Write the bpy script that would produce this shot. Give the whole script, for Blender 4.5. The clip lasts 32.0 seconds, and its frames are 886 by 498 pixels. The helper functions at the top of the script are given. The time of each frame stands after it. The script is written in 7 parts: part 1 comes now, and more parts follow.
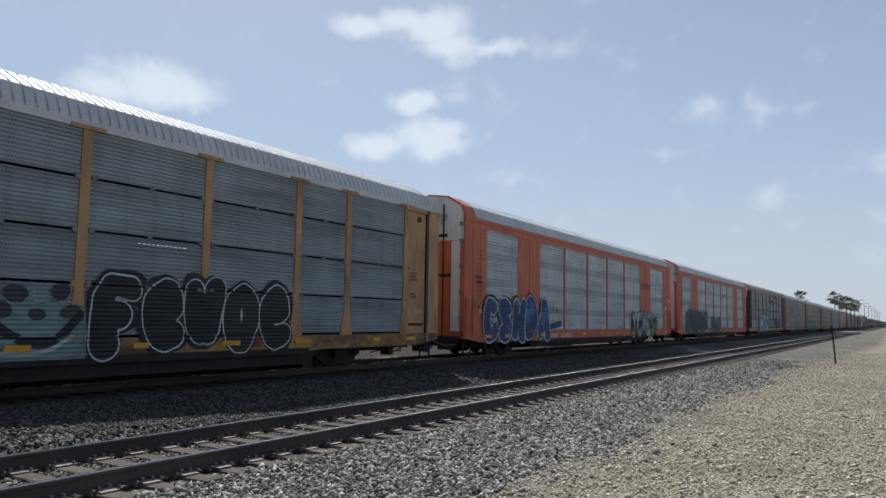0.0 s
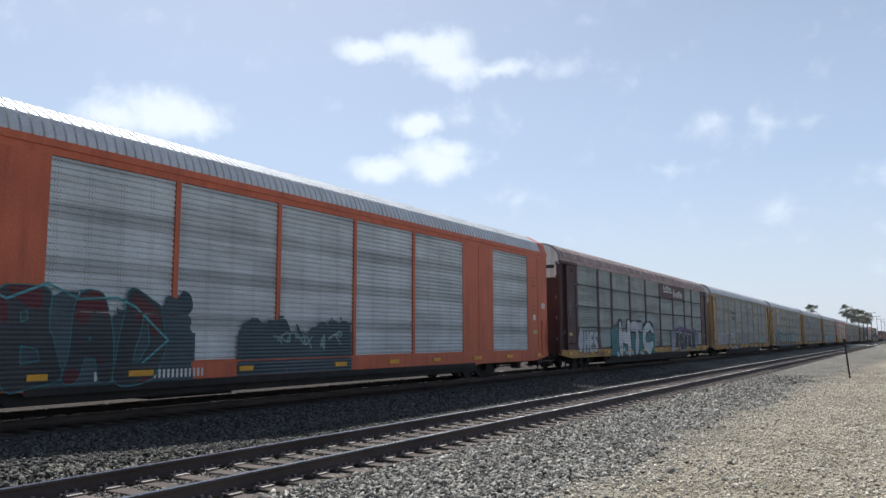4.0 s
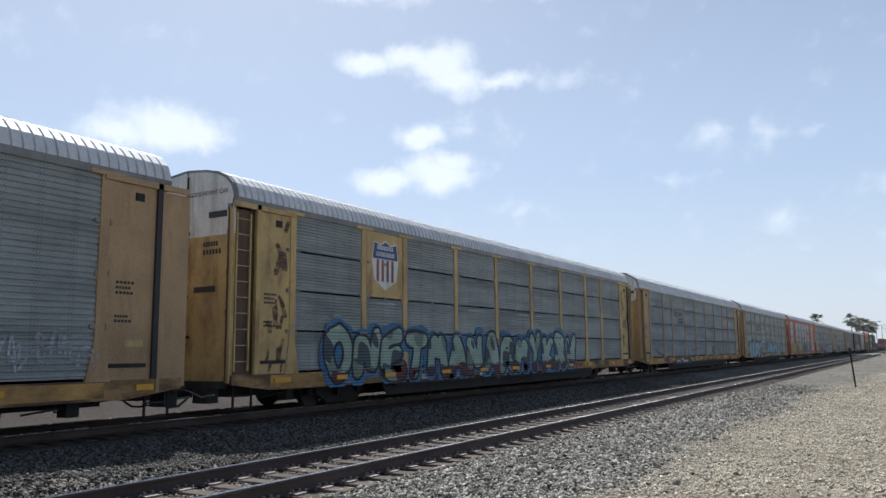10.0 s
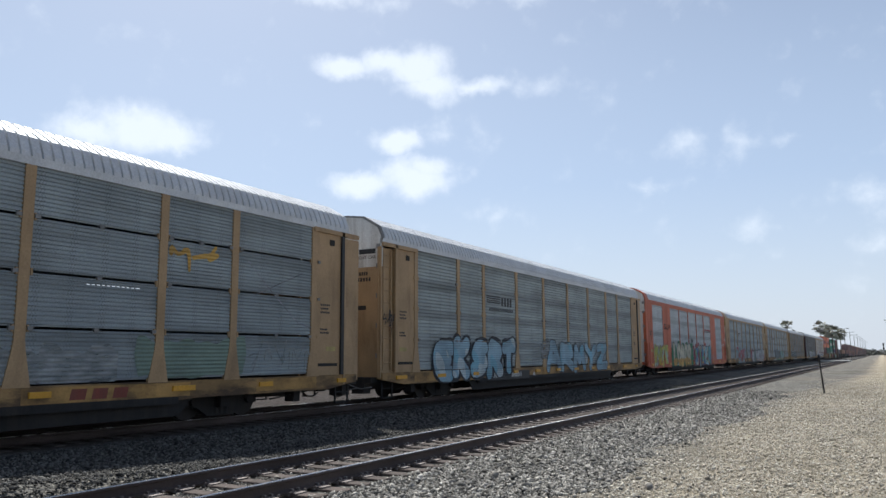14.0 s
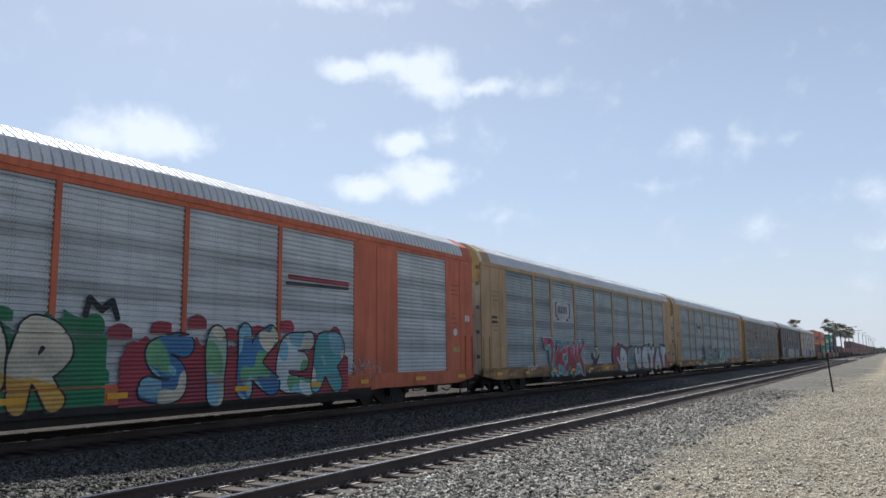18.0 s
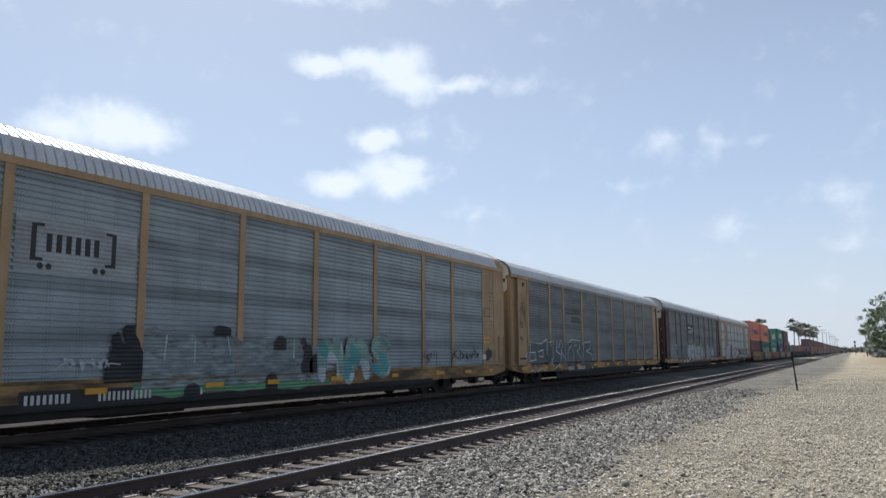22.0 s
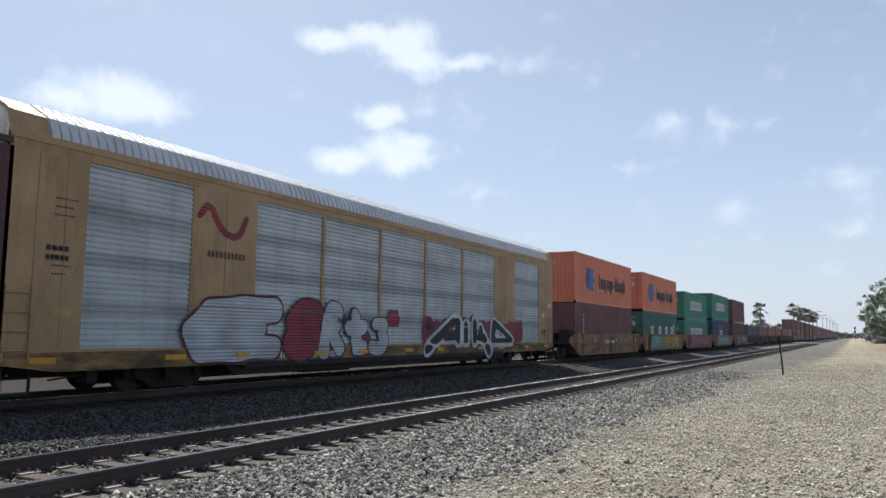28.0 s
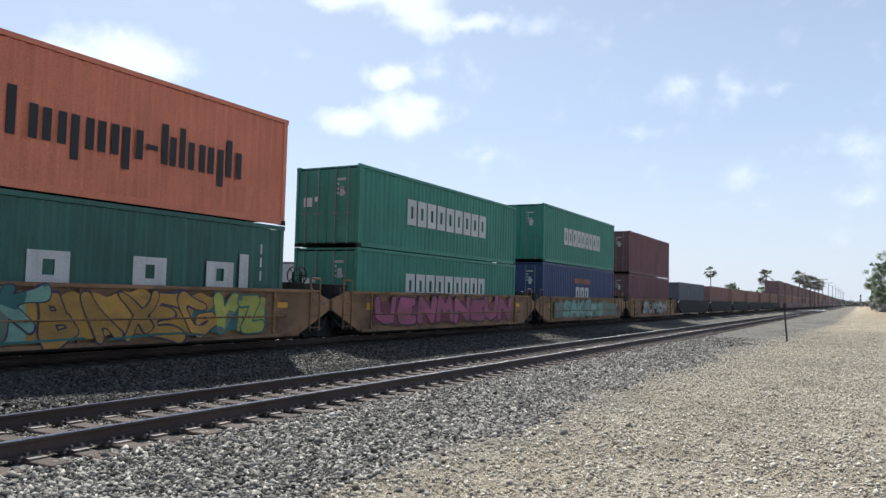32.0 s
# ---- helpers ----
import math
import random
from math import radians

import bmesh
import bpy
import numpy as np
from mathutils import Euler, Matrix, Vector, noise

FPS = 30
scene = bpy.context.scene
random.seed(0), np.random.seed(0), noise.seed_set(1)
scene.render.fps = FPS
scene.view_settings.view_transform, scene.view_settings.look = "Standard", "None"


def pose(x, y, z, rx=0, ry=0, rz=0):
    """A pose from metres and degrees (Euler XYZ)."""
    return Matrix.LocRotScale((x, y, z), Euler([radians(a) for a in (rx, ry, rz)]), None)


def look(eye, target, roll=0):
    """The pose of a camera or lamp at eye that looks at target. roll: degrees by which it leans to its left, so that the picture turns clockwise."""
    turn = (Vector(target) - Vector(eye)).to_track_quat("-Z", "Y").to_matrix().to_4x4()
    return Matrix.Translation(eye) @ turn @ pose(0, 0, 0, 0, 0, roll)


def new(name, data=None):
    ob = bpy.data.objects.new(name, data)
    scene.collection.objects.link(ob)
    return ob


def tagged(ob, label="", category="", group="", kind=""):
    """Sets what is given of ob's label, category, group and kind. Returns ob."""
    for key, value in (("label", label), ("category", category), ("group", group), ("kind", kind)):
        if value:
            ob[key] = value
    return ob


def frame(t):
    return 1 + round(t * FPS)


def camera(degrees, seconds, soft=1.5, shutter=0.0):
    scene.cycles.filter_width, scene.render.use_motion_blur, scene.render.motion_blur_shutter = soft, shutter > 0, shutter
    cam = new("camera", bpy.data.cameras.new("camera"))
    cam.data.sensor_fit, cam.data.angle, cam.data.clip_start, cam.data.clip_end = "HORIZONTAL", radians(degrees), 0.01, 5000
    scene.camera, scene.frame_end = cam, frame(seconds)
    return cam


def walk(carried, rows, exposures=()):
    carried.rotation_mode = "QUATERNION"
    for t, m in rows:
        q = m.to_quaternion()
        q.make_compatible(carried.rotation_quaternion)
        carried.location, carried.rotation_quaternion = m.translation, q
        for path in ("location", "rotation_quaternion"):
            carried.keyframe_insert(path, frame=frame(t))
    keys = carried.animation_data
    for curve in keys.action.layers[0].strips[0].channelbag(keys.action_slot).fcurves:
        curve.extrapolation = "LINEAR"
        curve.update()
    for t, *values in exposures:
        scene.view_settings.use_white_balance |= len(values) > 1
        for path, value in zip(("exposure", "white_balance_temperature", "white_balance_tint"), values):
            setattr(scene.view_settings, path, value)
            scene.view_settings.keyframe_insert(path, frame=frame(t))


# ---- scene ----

# camera: seconds, place, yaw to the left of the track, pitch up, roll
PATH = [
    (0, 0.000, 0.000, 1.754, 30.77, 5.20, 0.98),
    (0.5, 0.000, 0.000, 1.754, 30.96, 5.25, 0.88),
    (1, 0.000, 0.000, 1.754, 31.56, 5.26, 0.56),
    (1.5, 0.000, 0.000, 1.754, 31.21, 4.94, 0.45),
    (2, 0.000, 0.000, 1.754, 31.97, 5.28, 0.07),
    (2.5, 0.000, 0.000, 1.754, 31.75, 5.85, -0.04),
    (3, 0.000, 0.000, 1.754, 31.74, 5.81, 0.06),
    (3.5, 0.000, 0.000, 1.754, 31.52, 6.55, -0.06),
    (5.5, 0.000, 0.000, 1.754, 31.08, 6.96, -0.14),
    (6, 0.000, 0.000, 1.754, 30.62, 6.91, -0.07),
    (6.5, 0.000, 0.000, 1.754, 30.59, 6.85, -0.17),
    (7, 0.000, 0.000, 1.754, 31.19, 6.94, -0.21),
    (7.5, 0.000, 0.000, 1.754, 31.38, 7.07, -0.21),
    (8, 0.000, 0.000, 1.754, 31.26, 7.02, -0.45),
    (8.5, 0.000, 0.000, 1.754, 31.19, 7.25, -0.52),
    (9, 0.000, 0.000, 1.754, 31.13, 7.35, -0.62),
    (9.5, 0.000, 0.000, 1.754, 31.55, 7.42, -0.71),
    (10, 0.000, 0.000, 1.754, 31.58, 7.68, -0.55),
    (10.5, 0.000, 0.000, 1.754, 31.25, 7.98, -0.46),
    (11, 0.000, 0.000, 1.754, 30.98, 7.97, -0.38),
    (11.5, 0.000, 0.000, 1.754, 30.81, 8.08, -0.27),
    (12, 0.000, 0.000, 1.754, 30.81, 8.04, -0.42),
    (12.5, 0.000, 0.000, 1.754, 30.39, 7.72, -0.42),
    (13, 0.000, 0.000, 1.754, 30.11, 7.63, -0.68),
    (13.5, 0.000, 0.000, 1.754, 30.01, 7.71, -0.46),
    (14, 0.000, 0.000, 1.754, 29.74, 8.03, -0.32),
    (14.5, 0.000, 0.000, 1.754, 30.01, 7.89, -0.43),
    (16.5, 0.000, 0.000, 1.754, 30.06, 8.46, -0.88),
    (17, 0.000, 0.000, 1.754, 30.01, 8.21, -0.80),
    (17.5, 0.000, 0.000, 1.754, 29.97, 8.19, -0.77),
    (18, 0.000, 0.000, 1.754, 30.18, 8.15, -0.76),
    (18.5, 0.000, 0.000, 1.754, 30.19, 8.18, -0.80),
    (19, 0.000, 0.000, 1.754, 29.96, 8.34, -0.85),
    (19.5, 0.000, 0.000, 1.754, 29.77, 7.93, -0.90),
    (20, 0.000, 0.000, 1.754, 29.20, 8.26, -1.34),
    (20.5, 0.000, 0.000, 1.754, 29.18, 8.25, -1.42),
    (21, 0.000, 0.000, 1.754, 28.82, 8.51, -1.34),
    (21.5, 0.000, 0.000, 1.754, 28.29, 8.22, -0.50),
    (22, 0.000, 0.000, 1.754, 28.09, 7.92, -0.48),
    (22.5, 0.000, 0.000, 1.754, 27.98, 7.83, -0.53),
    (23, 0.000, 0.000, 1.754, 27.89, 8.12, -0.97),
    (23.5, 0.000, 0.000, 1.754, 28.00, 8.10, -0.74),
    (24, 0.000, 0.000, 1.754, 28.20, 7.91, -0.68),
    (24.5, 0.000, 0.000, 1.754, 27.99, 7.84, -0.40),
    (25, 0.050, 0.109, 1.751, 25.36, 6.45, -0.30),
    (25.5, 0.120, 0.260, 1.742, 29.27, 4.72, -0.42),
    (26, 0.502, 1.087, 1.724, 30.73, 3.77, 1.82),
    (26.5, 0.502, 1.087, 1.724, 28.91, 3.78, 0.46),
    (28.5, 0.502, 1.087, 1.724, 28.18, 6.93, 0.58),
    (29, 0.502, 1.087, 1.724, 28.24, 7.18, 0.02),
    (29.5, 0.502, 1.087, 1.724, 28.53, 6.84, 0.05),
    (30, 0.502, 1.087, 1.724, 29.10, 7.11, 0.16),
    (30.5, 0.502, 1.087, 1.724, 28.63, 6.61, 0.10),
    (31, 0.502, 1.087, 1.724, 29.45, 6.12, -0.45),
    (31.5, 0.502, 1.087, 1.724, 28.46, 5.79, 0.40),
    (32, 0.502, 1.087, 1.724, 28.77, 3.46, 1.39),
]
cam = camera(60.6, 32.0, soft=1.5)
walk(cam, [(t, pose(x, y, z, 90 + p, 0, w) @ pose(0, 0, 0, 0, 0, r)) for t, x, y, z, w, p, r in PATH],
     exposures=[(t, e + 0.05, 6085, 7) for t, e in ((0.0, -0.16), (0.5, -0.05), (1.0, 0.08), (2.0, 0.11), (4.0, 0.15), (6.0, 0.18), (12.0, 0.15), (18.0, 0.11), (24.0, 0.10), (25.2, 0.13), (26.2, 0.25), (28.0, 0.13), (30.0, 0.13), (31.0, 0.16), (32.0, 0.30))])

# ---- light: hazy midday sun from behind the train ----
SUN = Vector((-1.0, 0.9, 1.93)).normalized()
world = bpy.data.worlds.new("sky")
scene.world = world
world.use_nodes = True
wn, wl = world.node_tree.nodes, world.node_tree.links
wn.clear()


def wnode(kind, **kw):
    n = wn.new(kind)
    for k, v in kw.items():
        n.inputs[k].default_value = v
    return n


wout = wn.new("ShaderNodeOutputWorld")
sky = wn.new("ShaderNodeTexSky")
sky.sky_type = "NISHITA"
sky.sun_disc = False
sky.sun_elevation = math.asin(SUN.z)
sky.sun_rotation = math.atan2(SUN.x, SUN.y) % (2 * math.pi)
sky.dust_density, sky.air_density, sky.ozone_density = 1.9, 1.0, 2.2
sky_bg = wnode("ShaderNodeBackground", Strength=0.079)
cloud_bg = wnode("ShaderNodeBackground", Color=(0.93, 0.95, 1.0, 1), Strength=0.98)
haze_bg = wnode("ShaderNodeBackground", Strength=1.06)
coord = wn.new("ShaderNodeTexCoord")
# clouds: degrees left of the track, degrees up, half width, half height
CLOUDS = [
    (31.8, 21.5, 4.0, 1.8), (30.5, 20.1, 3.5, 1.5), (37.6, 21.5, 2.7, 1.0), (34.1, 21.9, 2.7, 1.3), (52.4, 15.8, 5.1, 2.0), (55.6, 15.3, 3.2, 1.5), (50.1, 15.5, 2.9, 1.4),
    (27.0, 20.0, 3.0, 0.9), (33.1, 16.1, 2.2, 1.0), (31.9, 13.4, 4.0, 1.8), (35.8, 12.9, 3.2, 1.2), (30.9, 14.2, 2.7, 1.2)]
FAINT = [
    (24.6, 19.9, 3.6, 1.1), (29.5, 16.4, 3.4, 1.4), (25.8, 10.4, 3.4, 1.2), (11.3, 15.0, 3.2, 1.6), (7.6, 15.0, 2.4, 1.3), (4.5, 14.7, 1.6, 0.6), (14.4, 12.2, 2.4, 0.7),
    (7.2, 9.1, 3.6, 1.2), (-0.4, 9.9, 5.4, 1.5), (-1.1, 7.0, 4.0, 1.2), (38.8, 26.2, 8.5, 0.8), (23.2, 26.2, 6.4, 0.7)]
warp = wnode("ShaderNodeTexNoise", Scale=22.0, Detail=6.0, Roughness=0.62)
wl.new(coord.outputs["Generated"], warp.inputs["Vector"])
wsub = wn.new("ShaderNodeVectorMath")
wsub.operation = "MULTIPLY_ADD"
wl.new(warp.outputs["Color"], wsub.inputs[0])
wsub.inputs[1].default_value = (0.030, 0.030, 0.030)
wadd = wn.new("ShaderNodeVectorMath")
wadd.operation = "ADD"
wadd.inputs[1].default_value = (-0.015, -0.015, -0.015)
wl.new(coord.outputs["Generated"], wadd.inputs[0])
wl.new(wadd.outputs[0], wsub.inputs[2])
total = None
for az, el, a, b in CLOUDS + FAINT:
    m = wn.new("ShaderNodeMapping")
    m.vector_type = "TEXTURE"
    A, E = radians(az), radians(el)
    m.inputs["Location"].default_value = (-math.sin(A) * math.cos(E), math.cos(A) * math.cos(E), math.sin(E))
    m.inputs["Rotation"].default_value = (E, 0, A)
    m.inputs["Scale"].default_value = (radians(a) * 1.25, 1.0, radians(b) * 1.25)
    g = wn.new("ShaderNodeTexGradient")
    g.gradient_type = "SPHERICAL"
    wl.new(wsub.outputs[0], m.inputs["Vector"])
    wl.new(m.outputs[0], g.inputs[0])
    thin = wn.new("ShaderNodeMath")
    thin.operation = "MULTIPLY"
    thin.inputs[1].default_value = 0.43 if (az, el, a, b) in FAINT else 1.0
    wl.new(g.outputs["Fac"], thin.inputs[0])
    if total is None:
        total = thin.outputs[0]
    else:
        mx = wn.new("ShaderNodeMath")
        mx.operation = "MAXIMUM"
        wl.new(total, mx.inputs[0])
        wl.new(thin.outputs[0], mx.inputs[1])
        total = mx.outputs[0]
fluff = wnode("ShaderNodeTexNoise", Scale=20.0, Detail=7.0, Roughness=0.56)
wl.new(coord.outputs["Generated"], fluff.inputs["Vector"])
fm = wn.new("ShaderNodeMath")
fm.operation = "MULTIPLY_ADD"
wl.new(fluff.outputs["Fac"], fm.inputs[0])
fm.inputs[1].default_value = 1.35
fm.inputs[2].default_value = -0.71
fa = wn.new("ShaderNodeMath")
wl.new(fm.outputs[0], fa.inputs[0])
wl.new(total, fa.inputs[1])
mr = wnode("ShaderNodeMapRange", **{"From Min": 0.04, "From Max": 0.80, "To Min": 0.0, "To Max": 0.76})
mr.interpolation_type = "SMOOTHSTEP"
wl.new(fa.outputs[0], mr.inputs["Value"])
# thin milky veil, stronger towards the horizon
sep = wn.new("ShaderNodeSeparateXYZ")
wl.new(coord.outputs["Generated"], sep.inputs[0])
hz = wnode("ShaderNodeMapRange", **{"From Min": 0.0, "From Max": 0.62, "To Min": 0.85, "To Max": 0.0})
wl.new(sep.outputs["Z"], hz.inputs["Value"])
# the haze is brightest on the sun's side
tow = wn.new("ShaderNodeVectorMath")
tow.operation = "DOT_PRODUCT"
tow.inputs[1].default_value = (SUN.x, SUN.y, 0.0)
wl.new(coord.outputs["Generated"], tow.inputs[0])
side = wnode("ShaderNodeMapRange", **{"From Min": -0.4, "From Max": 0.35, "To Min": 0.92, "To Max": 0.90})
wl.new(tow.outputs["Value"], side.inputs["Value"])
hs = wn.new("ShaderNodeMath")
hs.operation = "MULTIPLY"
wl.new(hz.outputs[0], hs.inputs[0])
wl.new(side.outputs[0], hs.inputs[1])
hr = wn.new("ShaderNodeValToRGB")
for e, (p_, c_) in zip((hr.color_ramp.elements[0], hr.color_ramp.elements[1], hr.color_ramp.elements.new(0.22)),
                       ((0.0, (0.70, 0.73, 0.79, 1)), (0.5, (0.50, 0.63, 0.88, 1)), (0.22, (0.60, 0.69, 0.86, 1)))):
    e.position, e.color = p_, c_
wl.new(sep.outputs["Z"], hr.inputs[0])
wl.new(hr.outputs[0], haze_bg.inputs["Color"])
veil = wn.new("ShaderNodeMixShader")
wl.new(hs.outputs[0], veil.inputs["Fac"])
wl.new(sky.outputs[0], sky_bg.inputs["Color"])
wl.new(sky_bg.outputs[0], veil.inputs[1])
wl.new(haze_bg.outputs[0], veil.inputs[2])
wmix = wn.new("ShaderNodeMixShader")
wl.new(mr.outputs[0], wmix.inputs["Fac"])
wl.new(veil.outputs[0], wmix.inputs[1])
wl.new(cloud_bg.outputs[0], wmix.inputs[2])
wl.new(wmix.outputs[0], wout.inputs["Surface"])

sun_data = bpy.data.lights.new("sun", "SUN")
sun_data.energy, sun_data.angle, sun_data.color = 5.0, radians(0.8), (1.0, 0.95, 0.88)
sun = new("sun", sun_data)
sun.matrix_world = look(SUN * 60, (0, 0, 0))

# ---- materials ----
MATS = {}


def paint(name, colour, rough=0.6, metal=0.0, vary=0.25, dirt=0.35, dirt_col=(0.09, 0.07, 0.055), scale=1.0, bump=0.15, streak=True, rand=0.0, spec=0.35, hard=(0.45, 0.78)):
    """Weathered surface: large blotches, fine grain, vertical streaks of dirt."""
    if name in MATS:
        return MATS[name]
    m = bpy.data.materials.new(name)
    m.use_nodes = True
    n, l = m.node_tree.nodes, m.node_tree.links
    bs = n["Principled BSDF"]
    tc = n.new("ShaderNodeTexCoord")
    big = n.new("ShaderNodeTexNoise")
    big.inputs["Scale"].default_value, big.inputs["Detail"].default_value = 0.9 * scale, 6
    fine = n.new("ShaderNodeTexNoise")
    fine.inputs["Scale"].default_value, fine.inputs["Detail"].default_value = 26 * scale, 4
    info = n.new("ShaderNodeObjectInfo")
    off = n.new("ShaderNodeVectorMath")
    off.operation = "MULTIPLY_ADD"
    l.new(info.outputs["Random"], off.inputs[0])
    off.inputs[1].default_value = (37.0, 53.0, 19.0)
    l.new(tc.outputs["Object"], off.inputs[2])
    st = n.new("ShaderNodeMapping")
    st.inputs["Scale"].default_value = streak if isinstance(streak, tuple) else (3.0, 3.0, 0.28) if streak else (1, 1, 1)
    l.new(off.outputs[0], st.inputs["Vector"])
    l.new(off.outputs[0], big.inputs["Vector"])
    l.new(off.outputs[0], fine.inputs["Vector"])
    sn = n.new("ShaderNodeTexNoise")
    sn.inputs["Scale"].default_value, sn.inputs["Detail"].default_value, sn.inputs["Roughness"].default_value = 1.6 * scale, 7, 0.65
    l.new(st.outputs[0], sn.inputs["Vector"])
    hsv = n.new("ShaderNodeHueSaturation")
    hsv.inputs["Color"].default_value = (*colour, 1)
    v = n.new("ShaderNodeMapRange")
    v.inputs["From Min"].default_value, v.inputs["From Max"].default_value = 0.3, 0.7
    v.inputs["To Min"].default_value, v.inputs["To Max"].default_value = 1 - vary, 1 + vary
    l.new(big.outputs["Fac"], v.inputs["Value"])
    if rand:
        mu = n.new("ShaderNodeMath")
        mu.operation = "MULTIPLY_ADD"
        l.new(info.outputs["Random"], mu.inputs[0])
        mu.inputs[1].default_value = rand
        l.new(v.outputs[0], mu.inputs[2])
        l.new(mu.outputs[0], hsv.inputs["Value"])
    else:
        l.new(v.outputs[0], hsv.inputs["Value"])
    dm = n.new("ShaderNodeMapRange")
    dm.inputs["From Min"].default_value, dm.inputs["From Max"].default_value = hard
    dm.inputs["To Max"].default_value = dirt * 1.6
    l.new(sn.outputs["Fac"], dm.inputs["Value"])
    mix = n.new("ShaderNodeMix")
    mix.data_type = "RGBA"
    l.new(dm.outputs[0], mix.inputs["Factor"])
    l.new(hsv.outputs[0], mix.inputs["A"])
    mix.inputs["B"].default_value = (*dirt_col, 1)
    fv = n.new("ShaderNodeMapRange")
    fv.inputs["From Min"].default_value, fv.inputs["From Max"].default_value = 0.3, 0.7
    fv.inputs["To Min"].default_value, fv.inputs["To Max"].default_value = 0.88, 1.1
    l.new(fine.outputs["Fac"], fv.inputs["Value"])
    mx2 = n.new("ShaderNodeVectorMath")
    mx2.operation = "SCALE"
    l.new(mix.outputs["Result"], mx2.inputs[0])
    l.new(fv.outputs[0], mx2.inputs["Scale"])
    l.new(mx2.outputs[0], bs.inputs["Base Color"])
    rr = n.new("ShaderNodeMapRange")
    rr.inputs["To Min"].default_value, rr.inputs["To Max"].default_value = max(0.05, rough - 0.12), min(1, rough + 0.15)
    l.new(sn.outputs["Fac"], rr.inputs["Value"])
    l.new(rr.outputs[0], bs.inputs["Roughness"])
    bs.inputs["Metallic"].default_value = metal
    bs.inputs["Specular IOR Level"].default_value = spec
    if bump:
        bp = n.new("ShaderNodeBump")
        bp.inputs["Strength"].default_value, bp.inputs["Distance"].default_value = bump, 0.01
        l.new(fine.outputs["Fac"], bp.inputs["Height"])
        l.new(bp.outputs[0], bs.inputs["Normal"])
    MATS[name] = m
    return m


def ground_mat():
    """Grey ballast beside the tracks, tan crushed gravel beyond it."""
    m = bpy.data.materials.new("gravel_ground")
    m.use_nodes = True
    n, l = m.node_tree.nodes, m.node_tree.links
    bs = n["Principled BSDF"]
    tc = n.new("ShaderNodeTexCoord")
    sp = n.new("ShaderNodeSeparateXYZ")
    l.new(tc.outputs["Object"], sp.inputs[0])

    def vor(scale, dist=False):
        v = n.new("ShaderNodeTexVoronoi")
        v.inputs["Scale"].default_value = scale
        if dist:
            v.feature = "DISTANCE_TO_EDGE"
        l.new(tc.outputs["Object"], v.inputs["Vector"])
        return v

    def noi(scale, det=5):
        v = n.new("ShaderNodeTexNoise")
        v.inputs["Scale"].default_value, v.inputs["Detail"].default_value = scale, det
        l.new(tc.outputs["Object"], v.inputs["Vector"])
        return v

    def ramp(src, *stops):
        r = n.new("ShaderNodeValToRGB")
        while len(r.color_ramp.elements) < len(stops):
            r.color_ramp.elements.new(0.5)
        for e, (p, c) in zip(r.color_ramp.elements, stops):
            e.position, e.color = p, (*c, 1)
        l.new(src, r.inputs[0])
        return r
    va, vb, ea, eb = vor(17), vor(30), vor(17, True), vor(30, True)
    sa, sb = n.new("ShaderNodeSeparateColor"), n.new("ShaderNodeSeparateColor")
    l.new(va.outputs["Color"], sa.inputs[0])
    l.new(vb.outputs["Color"], sb.inputs[0])
    ca = ramp(sa.outputs[0], (0, (0.075, 0.072, 0.066)), (0.45, (0.18, 0.173, 0.158)), (0.8, (0.27, 0.26, 0.238)), (1, (0.43, 0.41, 0.37)))
    cb = ramp(sb.outputs[0], (0, (0.27, 0.235, 0.18)), (0.5, (0.44, 0.39, 0.305)), (0.85, (0.55, 0.495, 0.395)), (1, (0.66, 0.605, 0.50)))
    # border between the two gravels
    bn, patch = noi(0.5, 6), noi(0.22, 5)
    ad = n.new("ShaderNodeMath")
    ad.operation = "MULTIPLY_ADD"
    l.new(bn.outputs["Fac"], ad.inputs[0])
    ad.inputs[1].default_value = 2.2
    l.new(sp.outputs["X"], ad.inputs[2])
    br = n.new("ShaderNodeMapRange")
    br.inputs["From Min"].default_value, br.inputs["From Max"].default_value = -2.9, -1.5
    spread = n.new("ShaderNodeMapRange")
    spread.inputs["From Min"].default_value, spread.inputs["From Max"].default_value, spread.inputs["To Max"].default_value = 24.0, 80.0, 2.4
    l.new(sp.outputs["Y"], spread.inputs["Value"])
    drawn = n.new("ShaderNodeMath")
    drawn.operation = "SUBTRACT"
    l.new(ad.outputs[0], drawn.inputs[0])
    l.new(spread.outputs[0], drawn.inputs[1])
    l.new(drawn.outputs[0], br.inputs["Value"])
    mix = n.new("ShaderNodeMix")
    mix.data_type = "RGBA"
    l.new(br.outputs[0], mix.inputs["Factor"])
    # track ballast darkened: its own grime and painted shade of the train
    grime_shade = n.new("ShaderNodeMapRange")
    grime_shade.inputs["From Min"].default_value, grime_shade.inputs["From Max"].default_value = -7.0, -6.1
    grime_shade.inputs["To Min"].default_value, grime_shade.inputs["To Max"].default_value = 0.72, 0.9
    l.new(sp.outputs["X"], grime_shade.inputs["Value"])
    darkened = n.new("ShaderNodeVectorMath")
    darkened.operation = "SCALE"
    l.new(ca.outputs[0], darkened.inputs[0])
    l.new(grime_shade.outputs[0], darkened.inputs["Scale"])
    l.new(darkened.outputs[0], mix.inputs["A"])
    l.new(cb.outputs[0], mix.inputs["B"])
    # dark dirt behind the train; its reach under the cars paints their deep shade
    far = n.new("ShaderNodeMapRange")
    far.inputs["From Min"].default_value, far.inputs["From Max"].default_value = -13.3, -12.3
